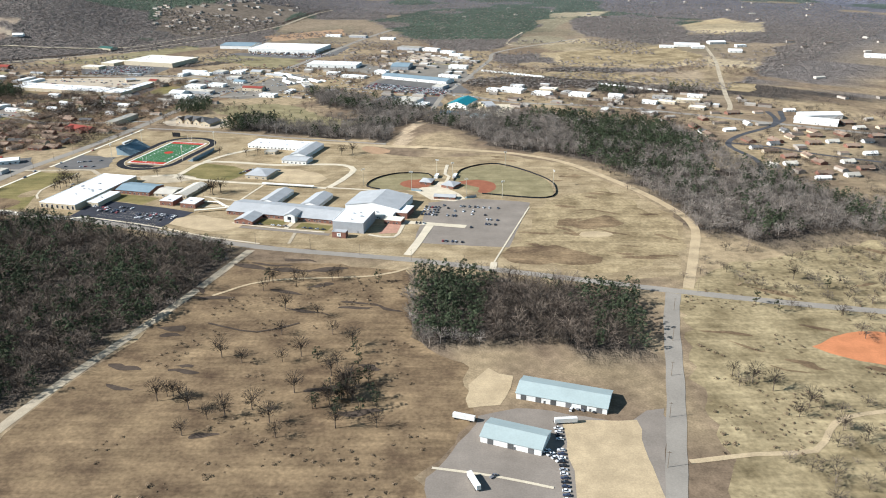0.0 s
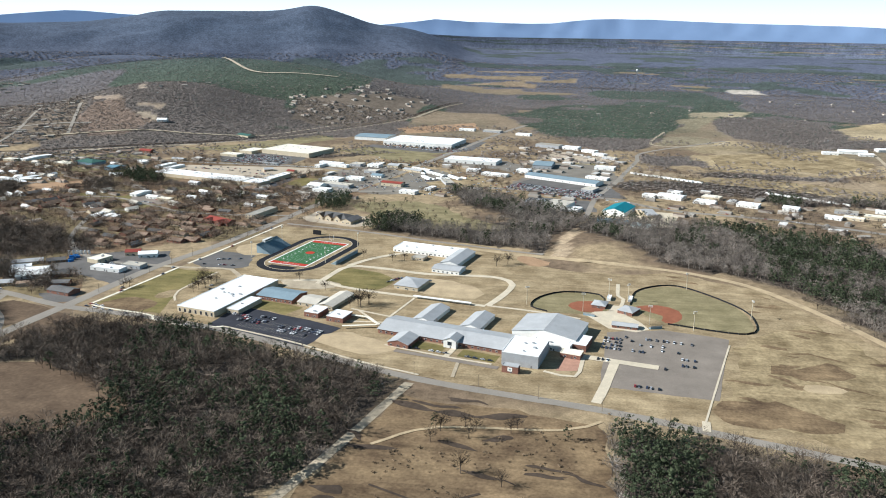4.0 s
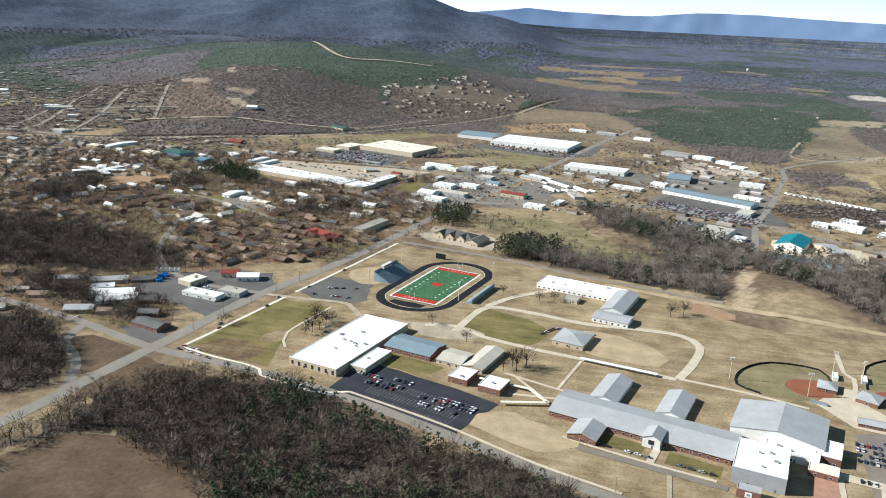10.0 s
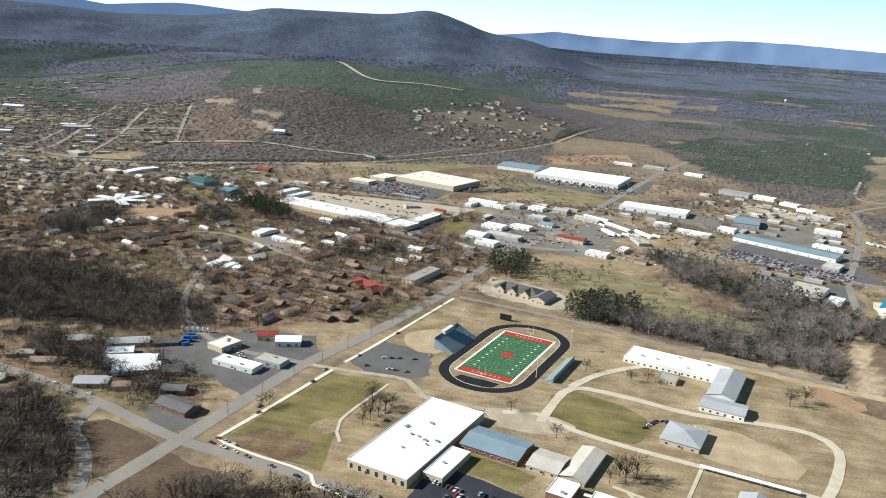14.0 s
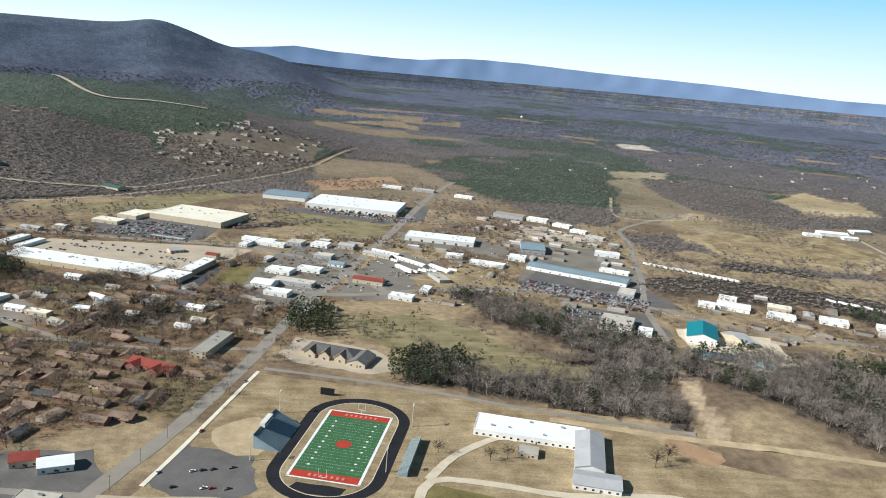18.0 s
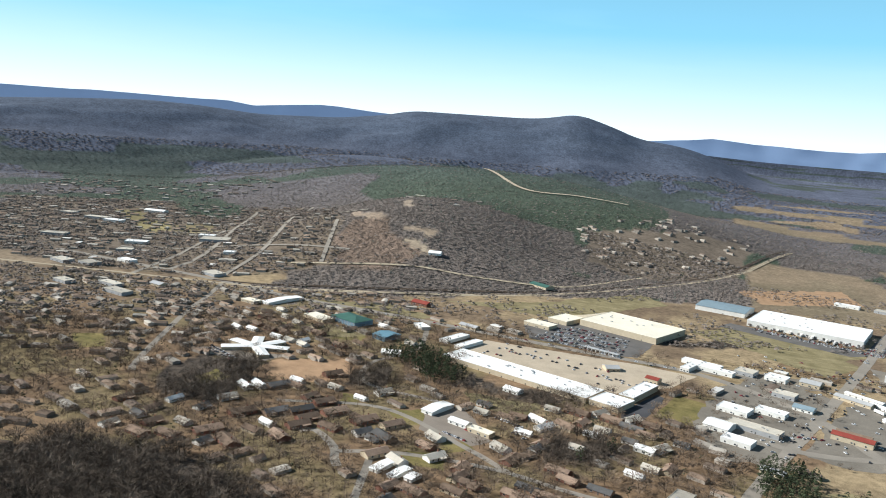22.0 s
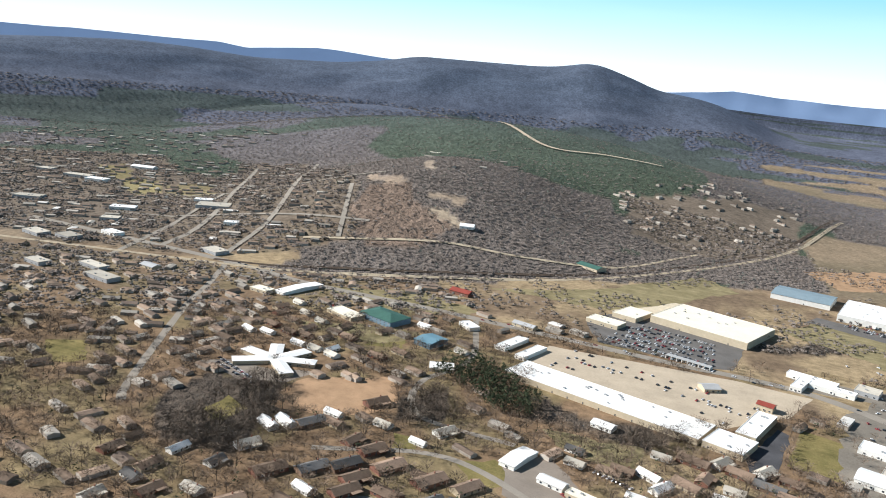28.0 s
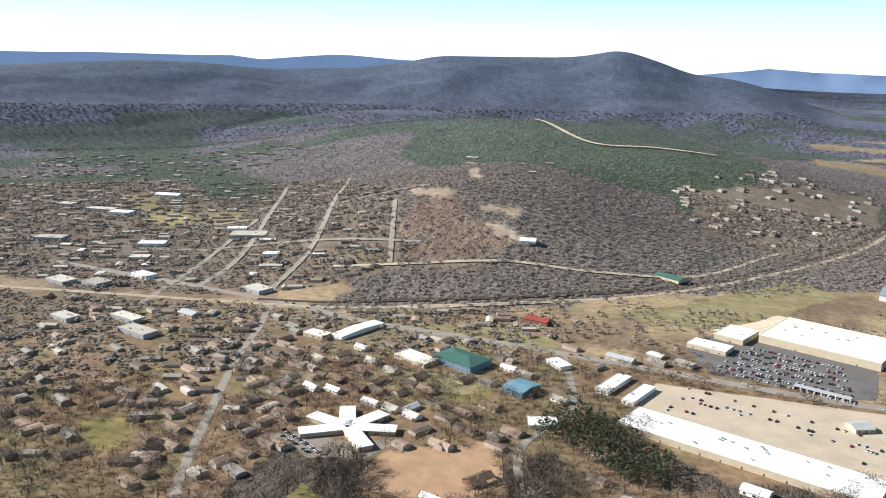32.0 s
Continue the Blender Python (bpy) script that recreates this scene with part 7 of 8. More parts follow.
def row(x0, y0, x1, y1, gap, fill, face):
    n = int(math.hypot(x1 - x0, y1 - y0) / gap)
    for i in range(n + 1):
        if crng.random() < fill:
            t = i / max(n, 1)
            SPOTS.append((x0 + (x1 - x0) * t, y0 + (y1 - y0) * t, face + crng.choice((0, 180)) + crng.uniform(-3, 3)))


def lot_row(origin, rot, x0, x1, y, fill, gap=2.8):
    (a, b), (c, d) = turned(*origin, rot, [(x0, y), (x1, y)])
    row(a, b, c, d, gap, fill, rot + 90)


W0 = (-393, 799)
for y, x0, x1, f in ((34, 14, 40, 0.55), (40, 18, 42, 0.75), (50, 30, 44, 0.5), (27, 60, 98, 0.45), (36, 58, 104, 0.7), (41, 76, 104, 0.75), (20, 84, 100, 0.2)):
    lot_row(W0, -17, x0, x1, y, f)
E0 = (-16, 850)
for y, x0, x1, f in ((-6, 18, 80, 0.25), (-14, 0, 14, 0.9), (-22, 0, 14, 0.8), (-30, 0, 15, 0.9), (-38, 0, 15, 0.8), (-14, 24, 40, 0.6), (-22, 26, 42, 0.4), (-30, 52, 66, 0.4), (-20, 52, 66, 0.5), (-38, 24, 36, 0.5), (-16, 72, 90, 0.4), (-44, 70, 84, 0.5), (-58, 40, 80, 0.15), (-70, 20, 60, 0.15), (-66, 0, 12, 0.5), (-100, 10, 60, 0.1), (-112, 20, 70, 0.2)):
    lot_row(E0, -10, x0, x1, y, f, 3.0)
row(70, 425, 66, 352, 3.6, 0.85, -5)                       # column of cars in the works yard
row(85, 440, 101, 434, 3.2, 0.8, 70), row(62, 444, 84, 437, 3.4, 0.35, 70)
row(58, 398, 66, 386, 3.2, 0.9, 30), row(28, 372, 30, 372, 3, 1, 40)
row(-262, 1116, -176, 1092, 3.2, 0.75, 75)                 # behind the elementary wing
row(-250, 968, -240, 985, 3.0, 0.8, 20), row(-238, 985, -205, 980, 4, 0.7, 60)
row(-200, 786, -120, 766, 6.5, 0.6, -16)                   # before the school
row(-545, 842, -385, 797, 10, 0.65, -17), row(-548, 850, -520, 842, 6, 0.8, -17)
row(-530, 900, -450, 1220, 40, 0.7, 76), row(-526, 890, -446, 1210, 55, 0.6, 76)
row(-495, 1000, -440, 1000, 5, 0.4, 30), row(-478, 1020, -440, 1030, 6, 0.4, 30)
row(-445, 940, -430, 900, 6, 0.5, 40), row(-430, 1290, -350, 1265, 5, 0.5, 60), row(-620, 868, -760, 893, 30, 0.6, -10)
row(-590, 985, -560, 950, 5, 0.5, 60), row(-655, 950, -620, 935, 5, 0.5, 40)
row(-1072, 1415, -1020, 1390, 3.0, 0.85, 30), row(-1066, 1404, -1012, 1380, 3.0, 0.6, 30)
for i, (x, y, r) in enumerate(SPOTS[:298]):
    copy_thing(CARS[crng.choice((0, 0, 0, 1, 1, 2, 2, 2, 3, 4, 5, 6, 2, 6, 5, 3))], pose(x, y, 0.2, 0, 0, r))
for i, c in enumerate(CARS):
    c.matrix_basis = pose(-380 + i * 2.9, 842 - i * 0.9, 0.2, 0, 0, 73)


def car_block(spots, name, label):
    """Many far cars in one object: bodies, cabins."""
    V, F, S = [], [], []
    for x, y, r in spots:
        s = crng.choice((0, 0, 0, 1, 2, 3, 3))
        k = len(V)
        for px, py, pz in ((-2.3, -0.9, 0.3), (2.3, -0.9, 0.3), (2.3, 0.9, 0.3), (-2.3, 0.9, 0.3), (-2.3, -0.9, 0.9), (2.3, -0.9, 0.8), (2.3, 0.9, 0.8), (-2.3, 0.9, 0.9),
                           (-1.8, -0.85, 0.85), (0.9, -0.85, 0.8), (0.9, 0.85, 0.8), (-1.8, 0.85, 0.85), (-1.3, -0.7, 1.5), (0.2, -0.7, 1.5), (0.2, 0.7, 1.5), (-1.3, 0.7, 1.5)):
            (a, b), = turned(x, y, r, [(px, py)])
            V.append((a, b, pz + 0.2))
        for base, sl in ((0, s), (8, 4)):
            for q in ((0, 1, 5, 4), (1, 2, 6, 5), (2, 3, 7, 6), (3, 0, 4, 7)):
                F.append([k + base + j for j in q])
                S.append(sl)
            F.append([k + base + j for j in (4, 5, 6, 7)])
            S.append(s)
    ob = grow(name, V, F, CAR_PAINT[0], False, (CAR_PAINT[1], CAR_PAINT[4], CAR_PAINT[2], M["glass"]), S)
    tagged(ob, label, "cars", kind="stuff")


SPOTS = []
S0 = (-755, 1712)
for y in (8, 20, 26, 40, 46, 60, 66, 80, 86, 100):
    lot_row(S0, -16, 5, 140 - y * 0.35, y, 0.55, 2.9)
car_block(SPOTS, "store_cars", "rows of parked cars before the big store")
SPOTS = []
for y in (-12, -4, 4, 18, 26, 40):
    lot_row((-470, 2010), -16, 10, 200, y - 14, 0.6, 2.9)
car_block(SPOTS, "warehouse_cars", "rows of parked cars beside the warehouse")
SPOTS = []
for y in (4, 12, 24, 32, 46, 54):
    lot_row((-140, 1575), -28, 5, 170, y - 44, 0.8, 3.0)
for y in (6, 14, 26, 34, 48, 56):
    lot_row((-128, 1398), -12, 8, 60 + y * 0.5, y, 0.85, 3.0)
car_block(SPOTS, "dealer_cars", "rows of cars on the dealers' lots")
SPOTS = []
for y in (50, 58, 84, 92, 112):
    lot_row((-800, 1568), -17, 5, 215, y - 20, 0.26, 3.0)
row(-721, 1313, -698, 1305, 3.2, 0.9, -30), row(-691, 1379, -661, 1367, 4, 0.8, 60), row(-735, 1352, -705, 1330, 7, 0.6, -30), row(-668, 1352, -650, 1340, 5, 0.8, 40)
for p0, p1, n in (((-1301, 1730), (-965, 1701), 14), ((-965, 1701), (-520, 1672), 20), ((-430, 1400), (-240, 2180), 26), ((-185, 1530), (300, 1350), 22), ((2, 1480), (105, 1880), 10), ((-440, 1470), (-200, 1650), 30), ((-1010, 1600), (-960, 1585), 8), ((-1075, 1640), (-1000, 1606), 22)):
    for i in range(n):
        t = crng.random()
        SPOTS.append((p0[0] + (p1[0] - p0[0]) * t + crng.uniform(-6, 6), p0[1] + (p1[1] - p0[1]) * t + crng.uniform(-6, 6), math.degrees(math.atan2(p1[1] - p0[1], p1[0] - p0[0]))))
for i in range(260):
    SPOTS.append((crng.uniform(-480, -130), crng.uniform(1440, 1820), crng.uniform(0, 180)))
SPOTS = [q for q in SPOTS if not any(math.hypot(q[0] - a, q[1] - b) < r * 0.8 for a, b, r in TAKEN)]
car_block(SPOTS, "town_cars", "scattered cars on town streets and lots")

# white stripes of the dark car park
stripes = new("parking_stripes")
tagged(stripes, "thin white parking stripes painted on dark asphalt", "marking", kind="structure")
for y in (6, 11.5, 20, 25.5, 34, 39.5):
    for i in range(30):
        x0 = 22 + i * 2.8
        if x0 < 100:
            area("stripe", turned(*W0, -17, [(x0, y), (x0 + 0.16, y), (x0 + 0.16, y + 4.4), (x0, y + 4.4)]), M["concrete"], 0.13, rough=0, parent=stripes)

# ---- poles ----
def utility_pole(x, y, rot):
    ob = thing("utility_pole", x, y, rot, "brown wooden utility pole beside the road", "utility pole", "utility poles")
    part("pole", solid([(-0.16, -0.16, 0), (0.16, -0.16, 0), (0.16, 0.16, 0), (-0.16, 0.16, 0), (-0.1, -0.1, 11), (0.1, -0.1, 11), (0.1, 0.1, 11), (-0.1, 0.1, 11)],
                       [(0, 3, 2, 1), (4, 5, 6, 7), (0, 1, 5, 4), (1, 2, 6, 5), (2, 3, 7, 6), (3, 0, 4, 7)]), M["wood_post"], ob)
    part("crossarm", box_bm(-1.2, -0.08, 10.0, 1.2, 0.08, 10.2), M["wood_post"], ob)
    return ob


up = utility_pole(-180, 729, 60)
for i in range(8):
    copy_thing(up, pose(-125 + i * 48, 713 - i * 14, 0, 0, 0, 70))
for i in range(10):
    copy_thing(up, pose(-545 + i * 9, 880 + i * 38, 0, 0, 0, 0))
for i in range(6):
    copy_thing(up, pose(112 + i * 14, 330 + i * 50, 0, 0, 0, 0))
tower = thing("water_tower", 300, 4070, 0, "small white round water tower far off in the valley", "water tower", z=55)
bm = bmesh.new()
bmesh.ops.create_uvsphere(bm, u_segments=16, v_segments=10, radius=5.5, matrix=Matrix.Translation((0, 0, 24)))
part("tank", bm, M["wall_white"], tower)
for i in range(4):
    part("leg", box_bm((3 if i % 2 else -3) - 0.3, (3 if i > 1 else -3) - 0.3, -40, (3 if i % 2 else -3) + 0.3, (3 if i > 1 else -3) + 0.3, 20), M["metal"], tower)


# ---- woods ----
def bare_tree(seed, branches=22, thick=1.0):
    """A leafless broad tree, 1 high: trunk, limbs and a round haze of thin twigs, as triangles."""
    rng = random.Random(seed)
    v, f = [], []

    def blade(a, b, w):
        d = (b - a).normalized()
        s = d.cross(Vector((rng.uniform(-1, 1), rng.uniform(-1, 1), rng.uniform(-1, 1)))).normalized() * w
        v.extend([a - s, a + s, b])
        k = len(v)
        f.append((k - 3, k - 2, k - 1))
    top = Vector((rng.uniform(-0.05, 0.05), rng.uniform(-0.05, 0.05), 0.7))
    blade(Vector((0, 0, 0)), top, 0.02)
    lean = Vector((rng.uniform(-0.06, 0.06), rng.uniform(-0.06, 0.06), 0))
    for i in range(branches):
        # twigs point up and out from within a rounded crown
        ang, u, z = rng.uniform(0, 6.283), math.sqrt(rng.random()), rng.uniform(-0.75, 0.8)
        r = 0.33 * u * math.sqrt(1 - z * z)
        a = Vector((math.cos(ang) * r, math.sin(ang) * r, 0.6 + z * 0.32)) + lean
        out = Vector((math.cos(ang) * u, math.sin(ang) * u, rng.uniform(0.15, 1.1))).normalized()
        blade(a, a + out * rng.uniform(0.12, 0.24), rng.uniform(0.012, 0.03) * thick)
        if i % 5 == 0:
            blade(top * rng.uniform(0.4, 0.95), a, 0.012)
    return np.array([tuple(p) for p in v]), np.array(f)


def pine_tree(seed, tiers=4, sides=6):
    """A tall pine, 1 high: bare lower stem and an uneven, rounded crown of needle clumps."""
    rng = random.Random(seed)
    v, f = [(-0.015, 0, 0), (0.015, 0, 0), (0, 0, 0.6)], [(0, 1, 2)]
    for c in range(tiers * 2):
        t = (c + rng.random()) / (tiers * 2)
        z, ang = 0.26 + 0.68 * t, rng.uniform(0, 6.283)
        r = 0.17 * math.sqrt(max(0.0, 1 - (1.75 * t - 0.75) ** 2)) * rng.uniform(0.5, 1.25)
        cx, cy = math.cos(ang) * r, math.sin(ang) * r
        for s in range(sides):
            th, ph = rng.uniform(0, 6.283), rng.uniform(-0.5, 1.2)
            n = Vector((math.cos(th) * math.cos(ph), math.sin(th) * math.cos(ph), math.sin(ph)))
            p = Vector((cx, cy, z)) + n * 0.055
            a = n.orthogonal().normalized()
            b = n.cross(a)
            w = rng.uniform(0.022, 0.048) if tiers > 4 else rng.uniform(0.05, 0.09)
            k = len(v)
            for q in range(3):
                g = q * 2.094 + rng.uniform(-0.5, 0.5)
                o = p + (a * math.cos(g) + b * math.sin(g)) * w
                v.append((o.x, o.y, min(1.0, o.z)))
            f.append((k, k + 1, k + 2))
    return np.array(v), np.array(f)


def tuft(seed, n=15):
    """A distant leafless crown, 1 high, as a loose dome of small tilted sprays."""
    rng = random.Random(seed)
    v, f = [], []
    for i in range(n):
        a, e = rng.uniform(0, 6.283), math.asin(rng.uniform(0.15, 1.0))
        out = Vector((math.cos(a) * math.cos(e), math.sin(a) * math.cos(e), math.sin(e)))
        c = Vector((out.x * 0.4, out.y * 0.4, 0.45 + out.z * 0.45)) * rng.uniform(0.75, 1.05)
        d = (out + Vector((rng.uniform(-0.6, 0.6), rng.uniform(-0.6, 0.6), rng.uniform(-0.3, 0.6)))).normalized()
        u = d.orthogonal().normalized()
        w = d.cross(u)
        g, size, k = rng.uniform(0, 6.283), rng.uniform(0.12, 0.22), len(v)
        v += [c + (u * math.cos(g + q) + w * math.sin(g + q)) * size * rng.uniform(0.7, 1.3) for q in (0, 2.09, 4.19)]
        f.append((k, k + 1, k + 2))
    return np.array([tuple(p) for p in v]), np.array(f)


def plant(name, x, y, kinds, material, lo, hi, label, wide=1.0, seed=1):
    """One object of many trees at the given places."""
    if not len(x):
        return None
    rng = np.random.RandomState(seed)
    x, y = np.asarray(x, float), np.asarray(y, float)
    z = height(x, y) - 0.3
    size = rng.uniform(lo, hi, len(x))
    x, y, z2 = squeeze(x, y, z)
    turn = rng.uniform(0, 6.283, len(x))
    pick = rng.randint(0, len(kinds), len(x))
    V, F, T, base = [], [], [], 0
    for k, (tv, tf) in enumerate(kinds):
        m = pick == k
        n = int(m.sum())
        if not n:
            continue
        c, s = np.cos(turn[m])[:, None], np.sin(turn[m])[:, None]
        w = (size[m] * wide)[:, None]
        px = (tv[None, :, 0] * c - tv[None, :, 1] * s) * w + x[m][:, None]
        py = (tv[None, :, 0] * s + tv[None, :, 1] * c) * w + y[m][:, None]
        pz = tv[None, :, 2] * size[m][:, None] + z2[m][:, None]
        V.append(np.stack([px, py, pz], -1).reshape(-1, 3))
        T.append(np.repeat(rng.uniform(0, 1, n), len(tv)))
        F.append((tf[None] + (np.arange(n) * len(tv))[:, None, None] + base).reshape(-1, 3))
        base += n * len(tv)
    ob = grow(name, np.concatenate(V), np.concatenate(F), material)
    shade = ob.data.attributes.new("tree", "FLOAT", "POINT")
    shade.data.foreach_set("value", np.concatenate(T).astype(np.float32))
    return tagged(ob, label, "trees", kind="stuff")


def seeds(x0, x1, y0, y1, spacing, seed):
    """Places on a shaken grid."""
    rng = np.random.RandomState(seed)
    gx, gy = np.meshgrid(np.arange(x0, x1, spacing), np.arange(y0, y1, spacing))
    return (gx + rng.uniform(-0.5, 0.5, gx.shape) * spacing).ravel(), (gy + rng.uniform(-0.5, 0.5, gy.shape) * spacing).ravel()


def in_view(x, y):
    az, r = bearing(x, y)
    return (az > -40) & (az < 64) | (r < 500)


BARE = [bare_tree(i, 110, 0.42) for i in range(7)]
LOW = [bare_tree(40 + i, 84, 0.62) for i in range(7)]
PINE = [pine_tree(i, 9, 9) for i in range(6)]
TUFT = [tuft(i) for i in range(6)]
SMALL_PINE = [pine_tree(20 + i, 3, 3) for i in range(5)]

def clear_of(x, y, gap, skip=0.0):
    """Which places keep clear of roads, lots and buildings."""
    ok = np.ones(len(x), bool)
    for ln, w in LINES:
        for a in range(0, len(ln), 40):
            q = ln[a:a + 40]
            ok &= (np.hypot(x[:, None] - q[None, :, 0], y[:, None] - q[None, :, 1]) > w / 2 + gap).all(1)
    for a, b, r in TAKEN:
        ok &= np.hypot(x - a, y - b) > r * (0.75 if r > 12 else 0.5) + gap * 0.5
    for p in AREAS:
        if not skip or extent(p) < skip:
            ok &= ~inside(p, x, y)
    return ok


# near woods
x, y = seeds(-1010, 480, 300, 1500, 7.2, 11)
c = cover(x, y)
k = (c == 1) & (lattice(x, y, 30, 91) > 0.12)
x, y = x[k], y[k]
k = (x > -540) | clear_of(x, y, 2)
x, y = x[k], y[k]
rng_tree = np.random.RandomState(77)
ever = lattice(x, y, 55, 92) * 0.55 + rng_tree.uniform(0, 0.45, len(x))
west, yardwood = inside(WOODS[0], x, y), inside(WOODS[1], x, y)
belt = (x > 180) & (y > 950) & (x < 330)
limit = np.where(yardwood, np.where((x > 110) | (x < 30), 0.3, 0.52), np.where(west, np.where(x < -430, 0.75, 0.55), np.where(belt, 0.46, np.where(x < -600, 0.9, 0.68))))
p = ever > limit
plant("pine_wood", x[p], y[p], PINE, M["pine"], 12, 20, "dense dark green pines among bare trees", 1.25, 5)
# west and yard woods take the darker copy, partly painted window dimming
q = ~p & (west | yardwood | (x < -400))
plant("bare_wood", x[q], y[q], BARE, M["bare_wood"], 9, 19, "dense leafless brown winter woodland", 1.2, 6)
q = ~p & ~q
plant("bare_wood", x[q], y[q], BARE, M["pale_bare_wood"], 8, 17, "dense leafless grey winter woodland", 1.1, 26)
# pine clumps in the town
for poly, sd in (([(-440, 1325), (-405, 1305), (-388, 1315), (-396, 1404), (-439, 1389)], 31), ([(-885, 1500), (-800, 1446), (-751, 1456), (-775, 1500), (-847, 1556)], 32), ([(-333, 1245), (-297, 1263), (-252, 1269), (-257, 1208), (-300, 1188), (-333, 1195)], 33)):
    x, y = seeds(-900, -240, 1170, 1600, 7.0, sd)
    k = inside(poly, *ragged(x, y, 8, 25))
    plant("pine_grove", x[k], y[k], PINE, M["pine"], 11, 20, "grove of tall dark green pines", 1.2, sd)
# hills and country
x, y = seeds(-2900, 1500, 1330, 4300, 10.0, 12)
_, r = bearing(x, y)
c = cover(x, y)
k = in_view(x, y) & (r < 3500) & (y > 1500)
k &= (r < 2500) | (np.random.RandomState(5).uniform(0, 1, len(x)) < 0.55)
k &= ~inside(HILL_SCAR, *ragged(x, y, 30, 90)) | (np.random.RandomState(15).uniform(0, 1, len(x)) < 0.35)
x, y, c = x[k], y[k], c[k]
mixed = np.random.RandomState(6).uniform(0, 1, len(x))
bare = ((c == 1) & (mixed > 0.06)) | ((c == 2) & (mixed > 0.72))
# both hill materials hold distance haze in their base colour
plant("hill_wood", x[bare], y[bare], TUFT, M["hazy_bare"], 2.2, 4.4, "haze-paled leafless grey-brown woodland over hills and valley", 2.7, 7)
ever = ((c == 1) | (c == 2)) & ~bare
plant("hill_pines", x[ever], y[ever], SMALL_PINE, M["hazy_pine"], 4, 7, "haze-paled green pine woods over the hills", 2.4, 8)


# woods at the mountain's foot and over the far valley
x, y = seeds(-6500, 3600, 2000, 7000, 28.0, 61)
az, r = bearing(x, y)
c = cover(x, y)
k = (r > 3450) & (r < 5200) & (az > -40) & (az < 62) & ((c == 1) | (c == 2)) & (height(x, y) < 90)
x, y, c = x[k], y[k], c[k]
plant("valley_wood", x[c == 1], y[c == 1], TUFT, M["hazy_bare"], 2.5, 4.5, "haze-paled leafless grey-brown woods of the far valley", 3.6, 62)
plant("valley_pines", x[c == 2], y[c == 2], SMALL_PINE, M["hazy_pine"], 4, 6, "haze-paled pine woods of the far valley", 3.6, 63)


# trees among the houses
x, y = seeds(-2500, -420, 760, 2650, 9.5, 14)
c = cover(x, y)
k = (c == 3) & (lattice(x, y, 70, 95) * 0.6 + lattice(x, y, 22, 96) * 0.4 > 0.3)
x, y = x[k], y[k]
k = clear_of(x, y, 2.5)
x, y = x[k], y[k]
far = np.hypot(x - EARTH[0], y - EARTH[1]) > 1350
pick = np.random.RandomState(9).uniform(0, 1, len(x))
k = (pick > 0.04) & ~far
plant("town_trees", x[k], y[k], LOW, M["town_wood"], 6, 13, "leafless trees among the houses", 1.5, 15)
k = (pick > 0.3) & far
plant("town_trees", x[k], y[k], TUFT, M["hazy_bare"], 4.5, 8, "leafless trees among the farther houses", 1.7, 25)
k = pick <= 0.04
plant("town_pines", x[k], y[k], SMALL_PINE, M["pine"], 7, 12, "scattered evergreens among the houses", 1.3, 16)
# park trees behind the stadium
spots = np.array([(-371, 1362), (-354, 1370), (-336, 1356), (-328, 1339), (-304, 1379), (-357, 1336), (-316, 1333), (-296, 1399), (-312, 1277), (-294, 1293), (-241, 1271), (-233, 1256), (-230, 1303), (-213, 1246), (-258, 1269), (-248, 1262)], float)
plant("park_trees", spots[:, 0], spots[:, 1], PINE, M["pine"], 7, 12, "small dark evergreens scattered over the park", 1.5, 83)
x, y = seeds(-400, -130, 1230, 1400, 17.0, 81)
k = (cover(x, y) == 0) & inside([(-395, 1340), (-262, 1390), (-150, 1365), (-120, 1240), (-238, 1235), (-340, 1268)], x, y) & (np.random.RandomState(82).uniform(0, 1, len(x)) < 0.3)
plant("park_trees", x[k], y[k], BARE, M["town_wood"], 6, 12, "leafless trees scattered over the park", 1.2, 84)
# street trees between the shops
x, y = seeds(-520, 100, 1400, 1900, 14.0, 71)
k = inside(SHOPLAND, x, y) & (lattice(x, y, 50, 72) > 0.4)
x, y = x[k], y[k]
k = clear_of(x, y, 2, 40000)
plant("street_trees", x[k], y[k], LOW, M["town_wood"], 4, 9, "leafless trees between shops and streets", 1.5, 73)
# hedges and scattered trees in the eastern fields, park and commercial town
x, y = seeds(-1000, 1300, 1230, 2400, 14.0, 17)
c = cover(x, y)
k = (c == 0) & in_view(x, y) & (lattice(x, y, 90, 97) * 0.65 + lattice(x, y, 30, 98) * 0.35 > 0.5)
x, y = x[k], y[k]
k = clear_of(x, y, 4)
x, y = x[k], y[k]
k = y < 1750
plant("field_trees", x[k], y[k], LOW, M["town_wood"], 5, 11, "leafless trees and hedges between fields and shops", 1.5, 18)
plant("field_trees", x[~k], y[~k], TUFT, M["hazy_bare"], 4, 8, "leafless trees and hedges between far fields", 1.5, 28)
x, y = seeds(200, 700, 330, 1400, 13.0, 19)
c = cover(x, y)
k = (c == 0) & (lattice(x, y, 60, 99) * 0.6 + lattice(x, y, 20, 100) * 0.4 > np.where(y > 850, 0.44, 0.54))
x, y = x[k], y[k]
k = clear_of(x, y, 3)
plant("pasture_trees", x[k], y[k], LOW, M["bare_wood"], 4, 10, "scattered leafless trees and scrub in the pasture", 1.7, 20)
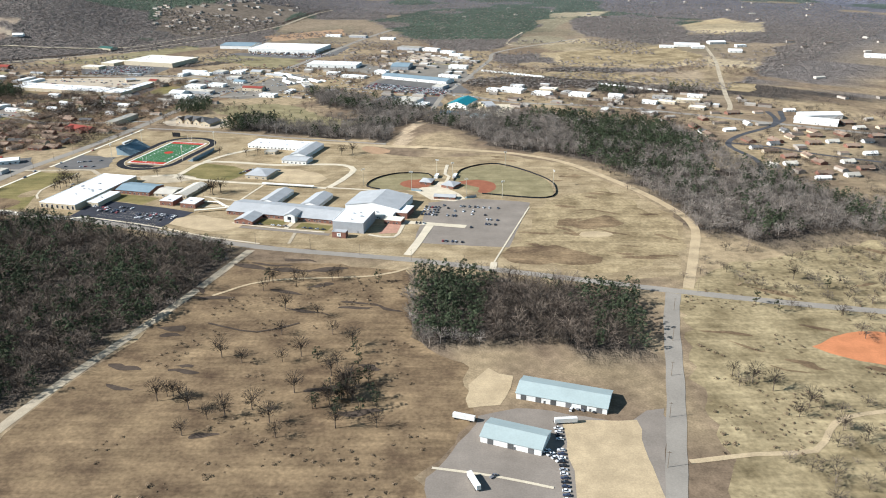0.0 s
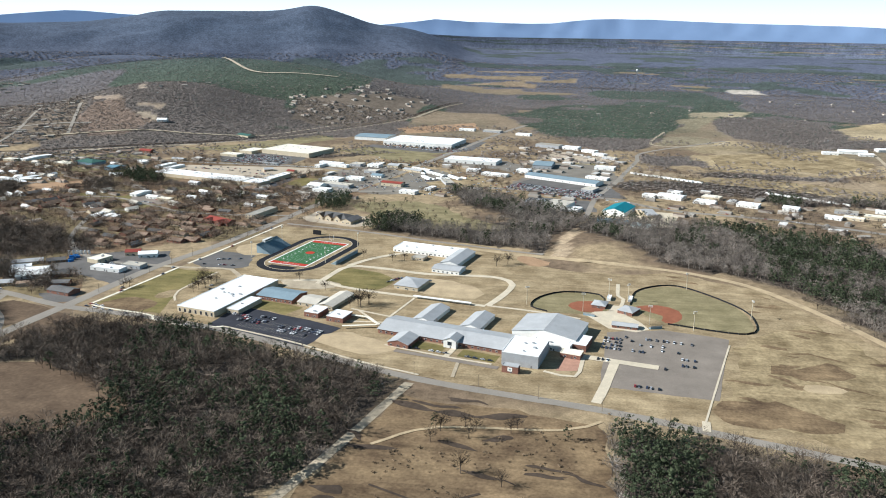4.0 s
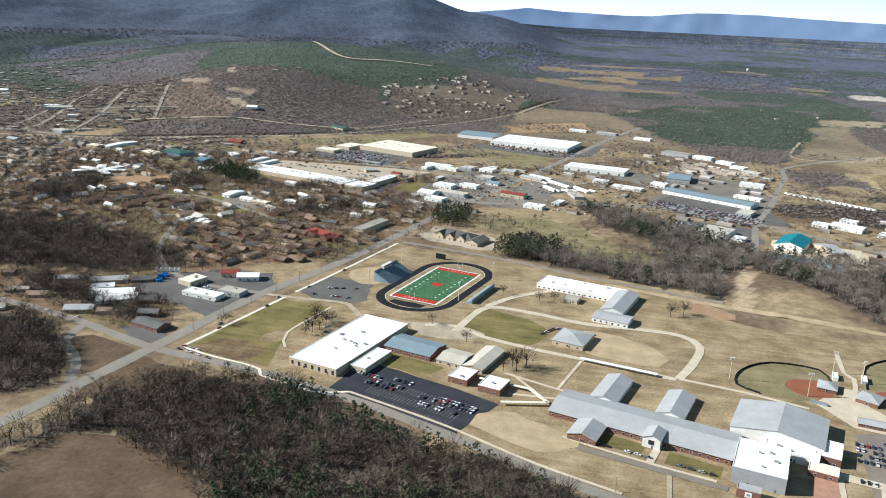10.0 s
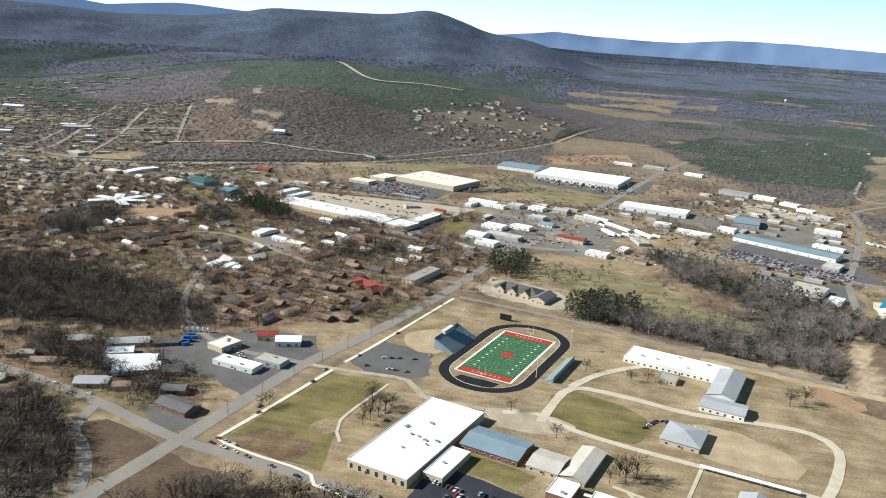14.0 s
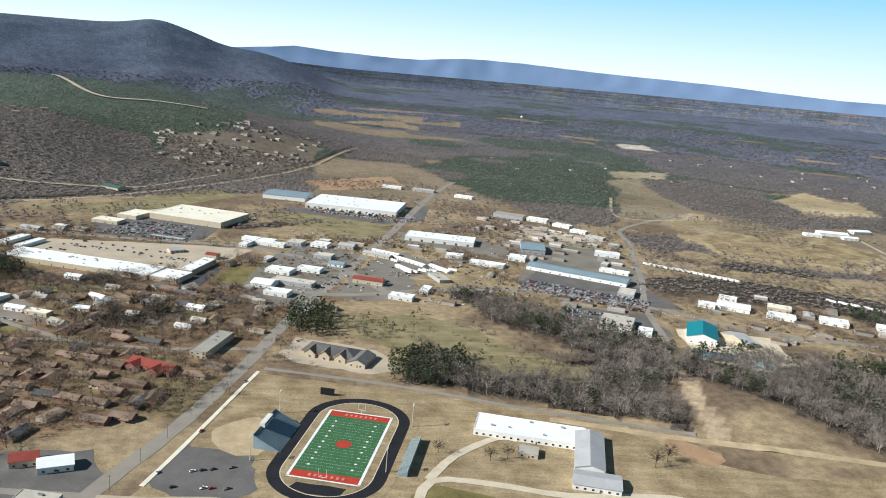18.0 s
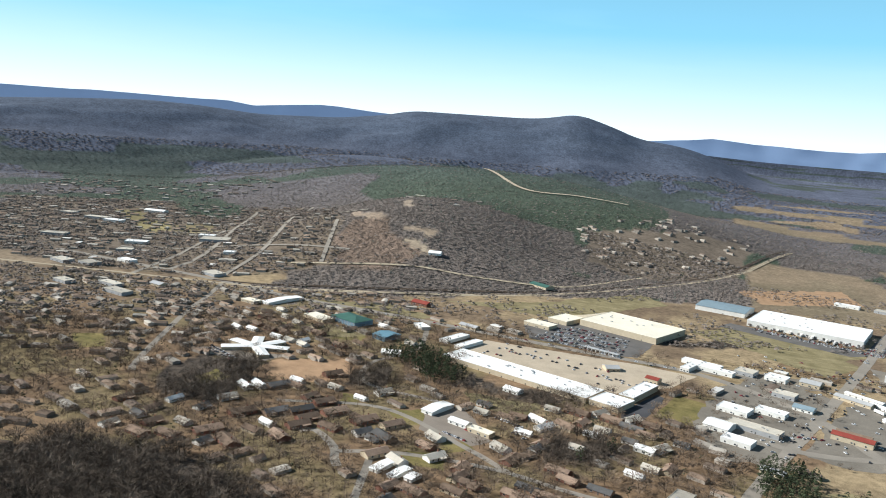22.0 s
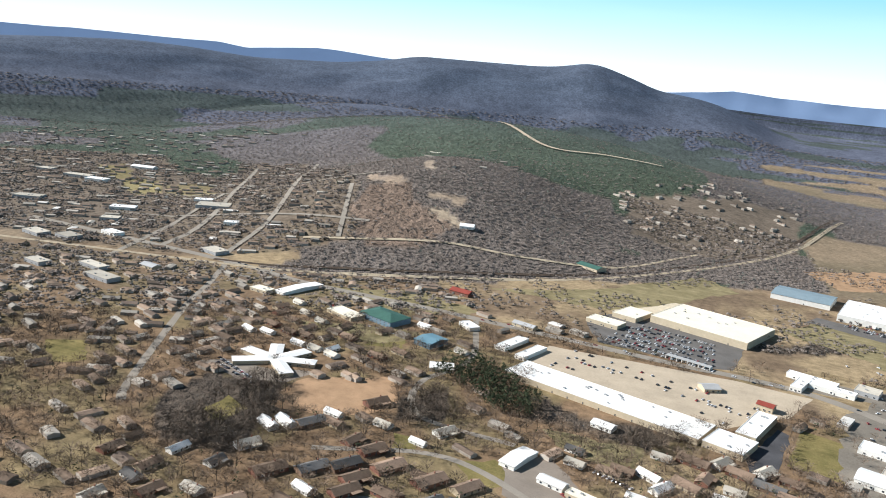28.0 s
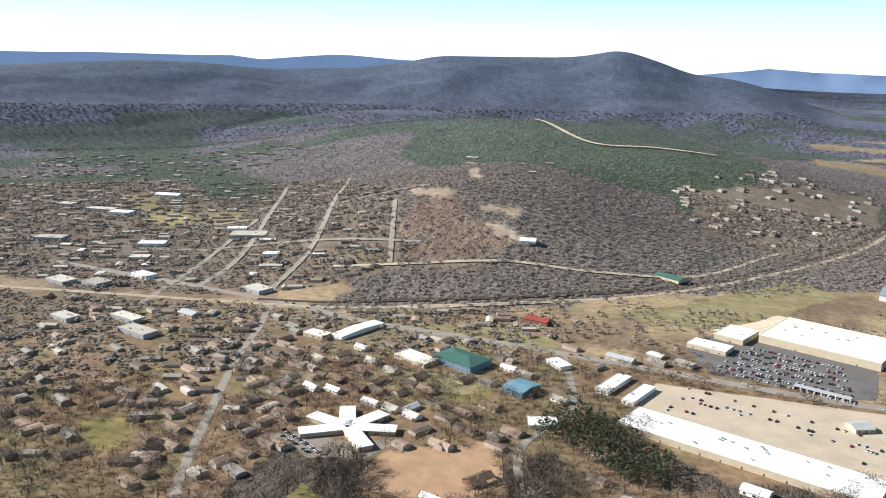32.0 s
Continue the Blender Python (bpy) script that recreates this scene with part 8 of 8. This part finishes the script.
# low scrub and weeds
for poly, sp, lim, sd, m, lab in (([(-190, 320), (-225, 460), (-190, 545), (-170, 655), (-28, 640), (-20, 450), (20, 320)], 7, 0.6, 21, "scrub", "low brown scrub in the near field"),
                                  ([(150, 330), (195, 600), (230, 660), (440, 740), (520, 600), (480, 420), (330, 300)], 6, 0.56, 22, "scrub", "low brown scrub over the pasture"),
                                  ([(60, 700), (140, 660), (215, 690), (240, 780), (190, 900), (120, 1040), (100, 840)], 7, 0.56, 23, "scrub", "low weeds in the straw-coloured field"),
                                  ([(-170, 712), (-20, 680), (170, 620), (150, 640), (-30, 700)], 5, 0.5, 24, "scrub", "weeds along the road verge")):
    x, y = seeds(-260, 560, 290, 1060, sp, sd)
    k = inside(poly, x, y) & (lattice(x, y, 40, sd) * 0.6 + lattice(x, y, 14, sd + 50) * 0.4 > lim)
    x, y = x[k], y[k]
    k = clear_of(x, y, 2) & ~((x > 260) & (x < 350) & (y > 490) & (y < 550))
    plant("scrub", x[k], y[k], TUFT, M[m], 0.6, 2.2, lab, 2.0, sd)


# single trees
def field_tree(i, h, ever=False):
    ob = thing("tree", 0, 0, 0, "evergreen tree standing alone in brown grass" if ever else "leafless tree standing alone in dry grass", "tree", "single trees")
    r = h * 0.018
    part("trunk", solid([(-r, -r, 0), (r, -r, 0), (r, r, 0), (-r, r, 0), (-r * 0.4, -r * 0.4, h * 0.6), (r * 0.4, -r * 0.4, h * 0.6), (r * 0.4, r * 0.4, h * 0.6), (-r * 0.4, r * 0.4, h * 0.6)],
                        [(0, 3, 2, 1), (4, 5, 6, 7), (0, 1, 5, 4), (1, 2, 6, 5), (2, 3, 7, 6), (3, 0, 4, 7)]), M["bark"], ob)
    v, f = (pine_tree(60 + i, 9, 9) if ever else bare_tree(60 + i, 170, 0.4))
    crown = grow("crown", v * h * (np.array((1.3, 1.3, 1.0)) if ever else np.array((1.15, 1.15, 1.0))), f, M["pine" if ever else "bare_wood"])
    crown.parent = ob
    return ob


SINGLE = [field_tree(0, 16), field_tree(1, 12), field_tree(2, 13, True), field_tree(3, 19)]
spots = [(-65, 522, 2), (-82, 541, 1), (-87, 499, 1), (-63, 461, 2), (-51, 435, 2), (-58, 448, 0), (-72, 445, 1), (-80, 441, 2), (-46, 452, 2), (-56, 470, 2), (-135, 432, 0), (-174, 455, 1), (-106, 425, 0), (-120, 541, 1), (-140, 499, 1), (-124, 629, 1), (-55, 635, 2), (-160, 440, 0), (-120, 440, 0), (-112, 500, 1), (-100, 508, 0), (-150, 620, 1), (-95, 640, 1), (-40, 420, 1), (-262, 884, 3), (-255, 892, 3), (-248, 1058, 1), (-262, 1052, 1), (-446, 908, 0)]
spots += [(-450, 925, 0), (-442, 915, 1), (-455, 940, 0), (-452, 914, 1), (-446, 932, 1), (-440, 926, 0), (-449, 900, 1), (-438, 936, 1), (-266, 890, 0), (-272, 880, 1), (-312, 930, 1), (-300, 1062, 1), (-120, 640, 1), (-524, 905, 1), (-527, 898, 1), (-350, 960, 1), (-122, 1062, 0), (-135, 1052, 0), (250, 590, 2), (262, 575, 2), (300, 640, 0), (320, 620, 2), (205, 470, 0), (215, 460, 0), (240, 415, 1), (250, 405, 1), (220, 430, 1), (230, 440, 0), (195, 480, 1)]
tr = random.Random(8)
spots += [(-62 + tr.gauss(0, 11), 452 + tr.gauss(0, 16), tr.choice((2, 2, 0, 1))) for _ in range(26)]
spots += [(tr.uniform(-190, -90), tr.uniform(400, 470), tr.choice((0, 1, 1))) for _ in range(7)]
spots += [(tr.uniform(-165, -60), tr.uniform(490, 650), tr.choice((1, 1, 0, 2))) for _ in range(8)]
for i, (x, y, k) in enumerate(spots[4:]):
    copy_thing(SINGLE[k], pose(x, y, 0, 0, 0, i * 67))
for i in range(4):
    SINGLE[i].matrix_basis = pose(spots[i][0], spots[i][1], 0, 0, 0, i * 50)
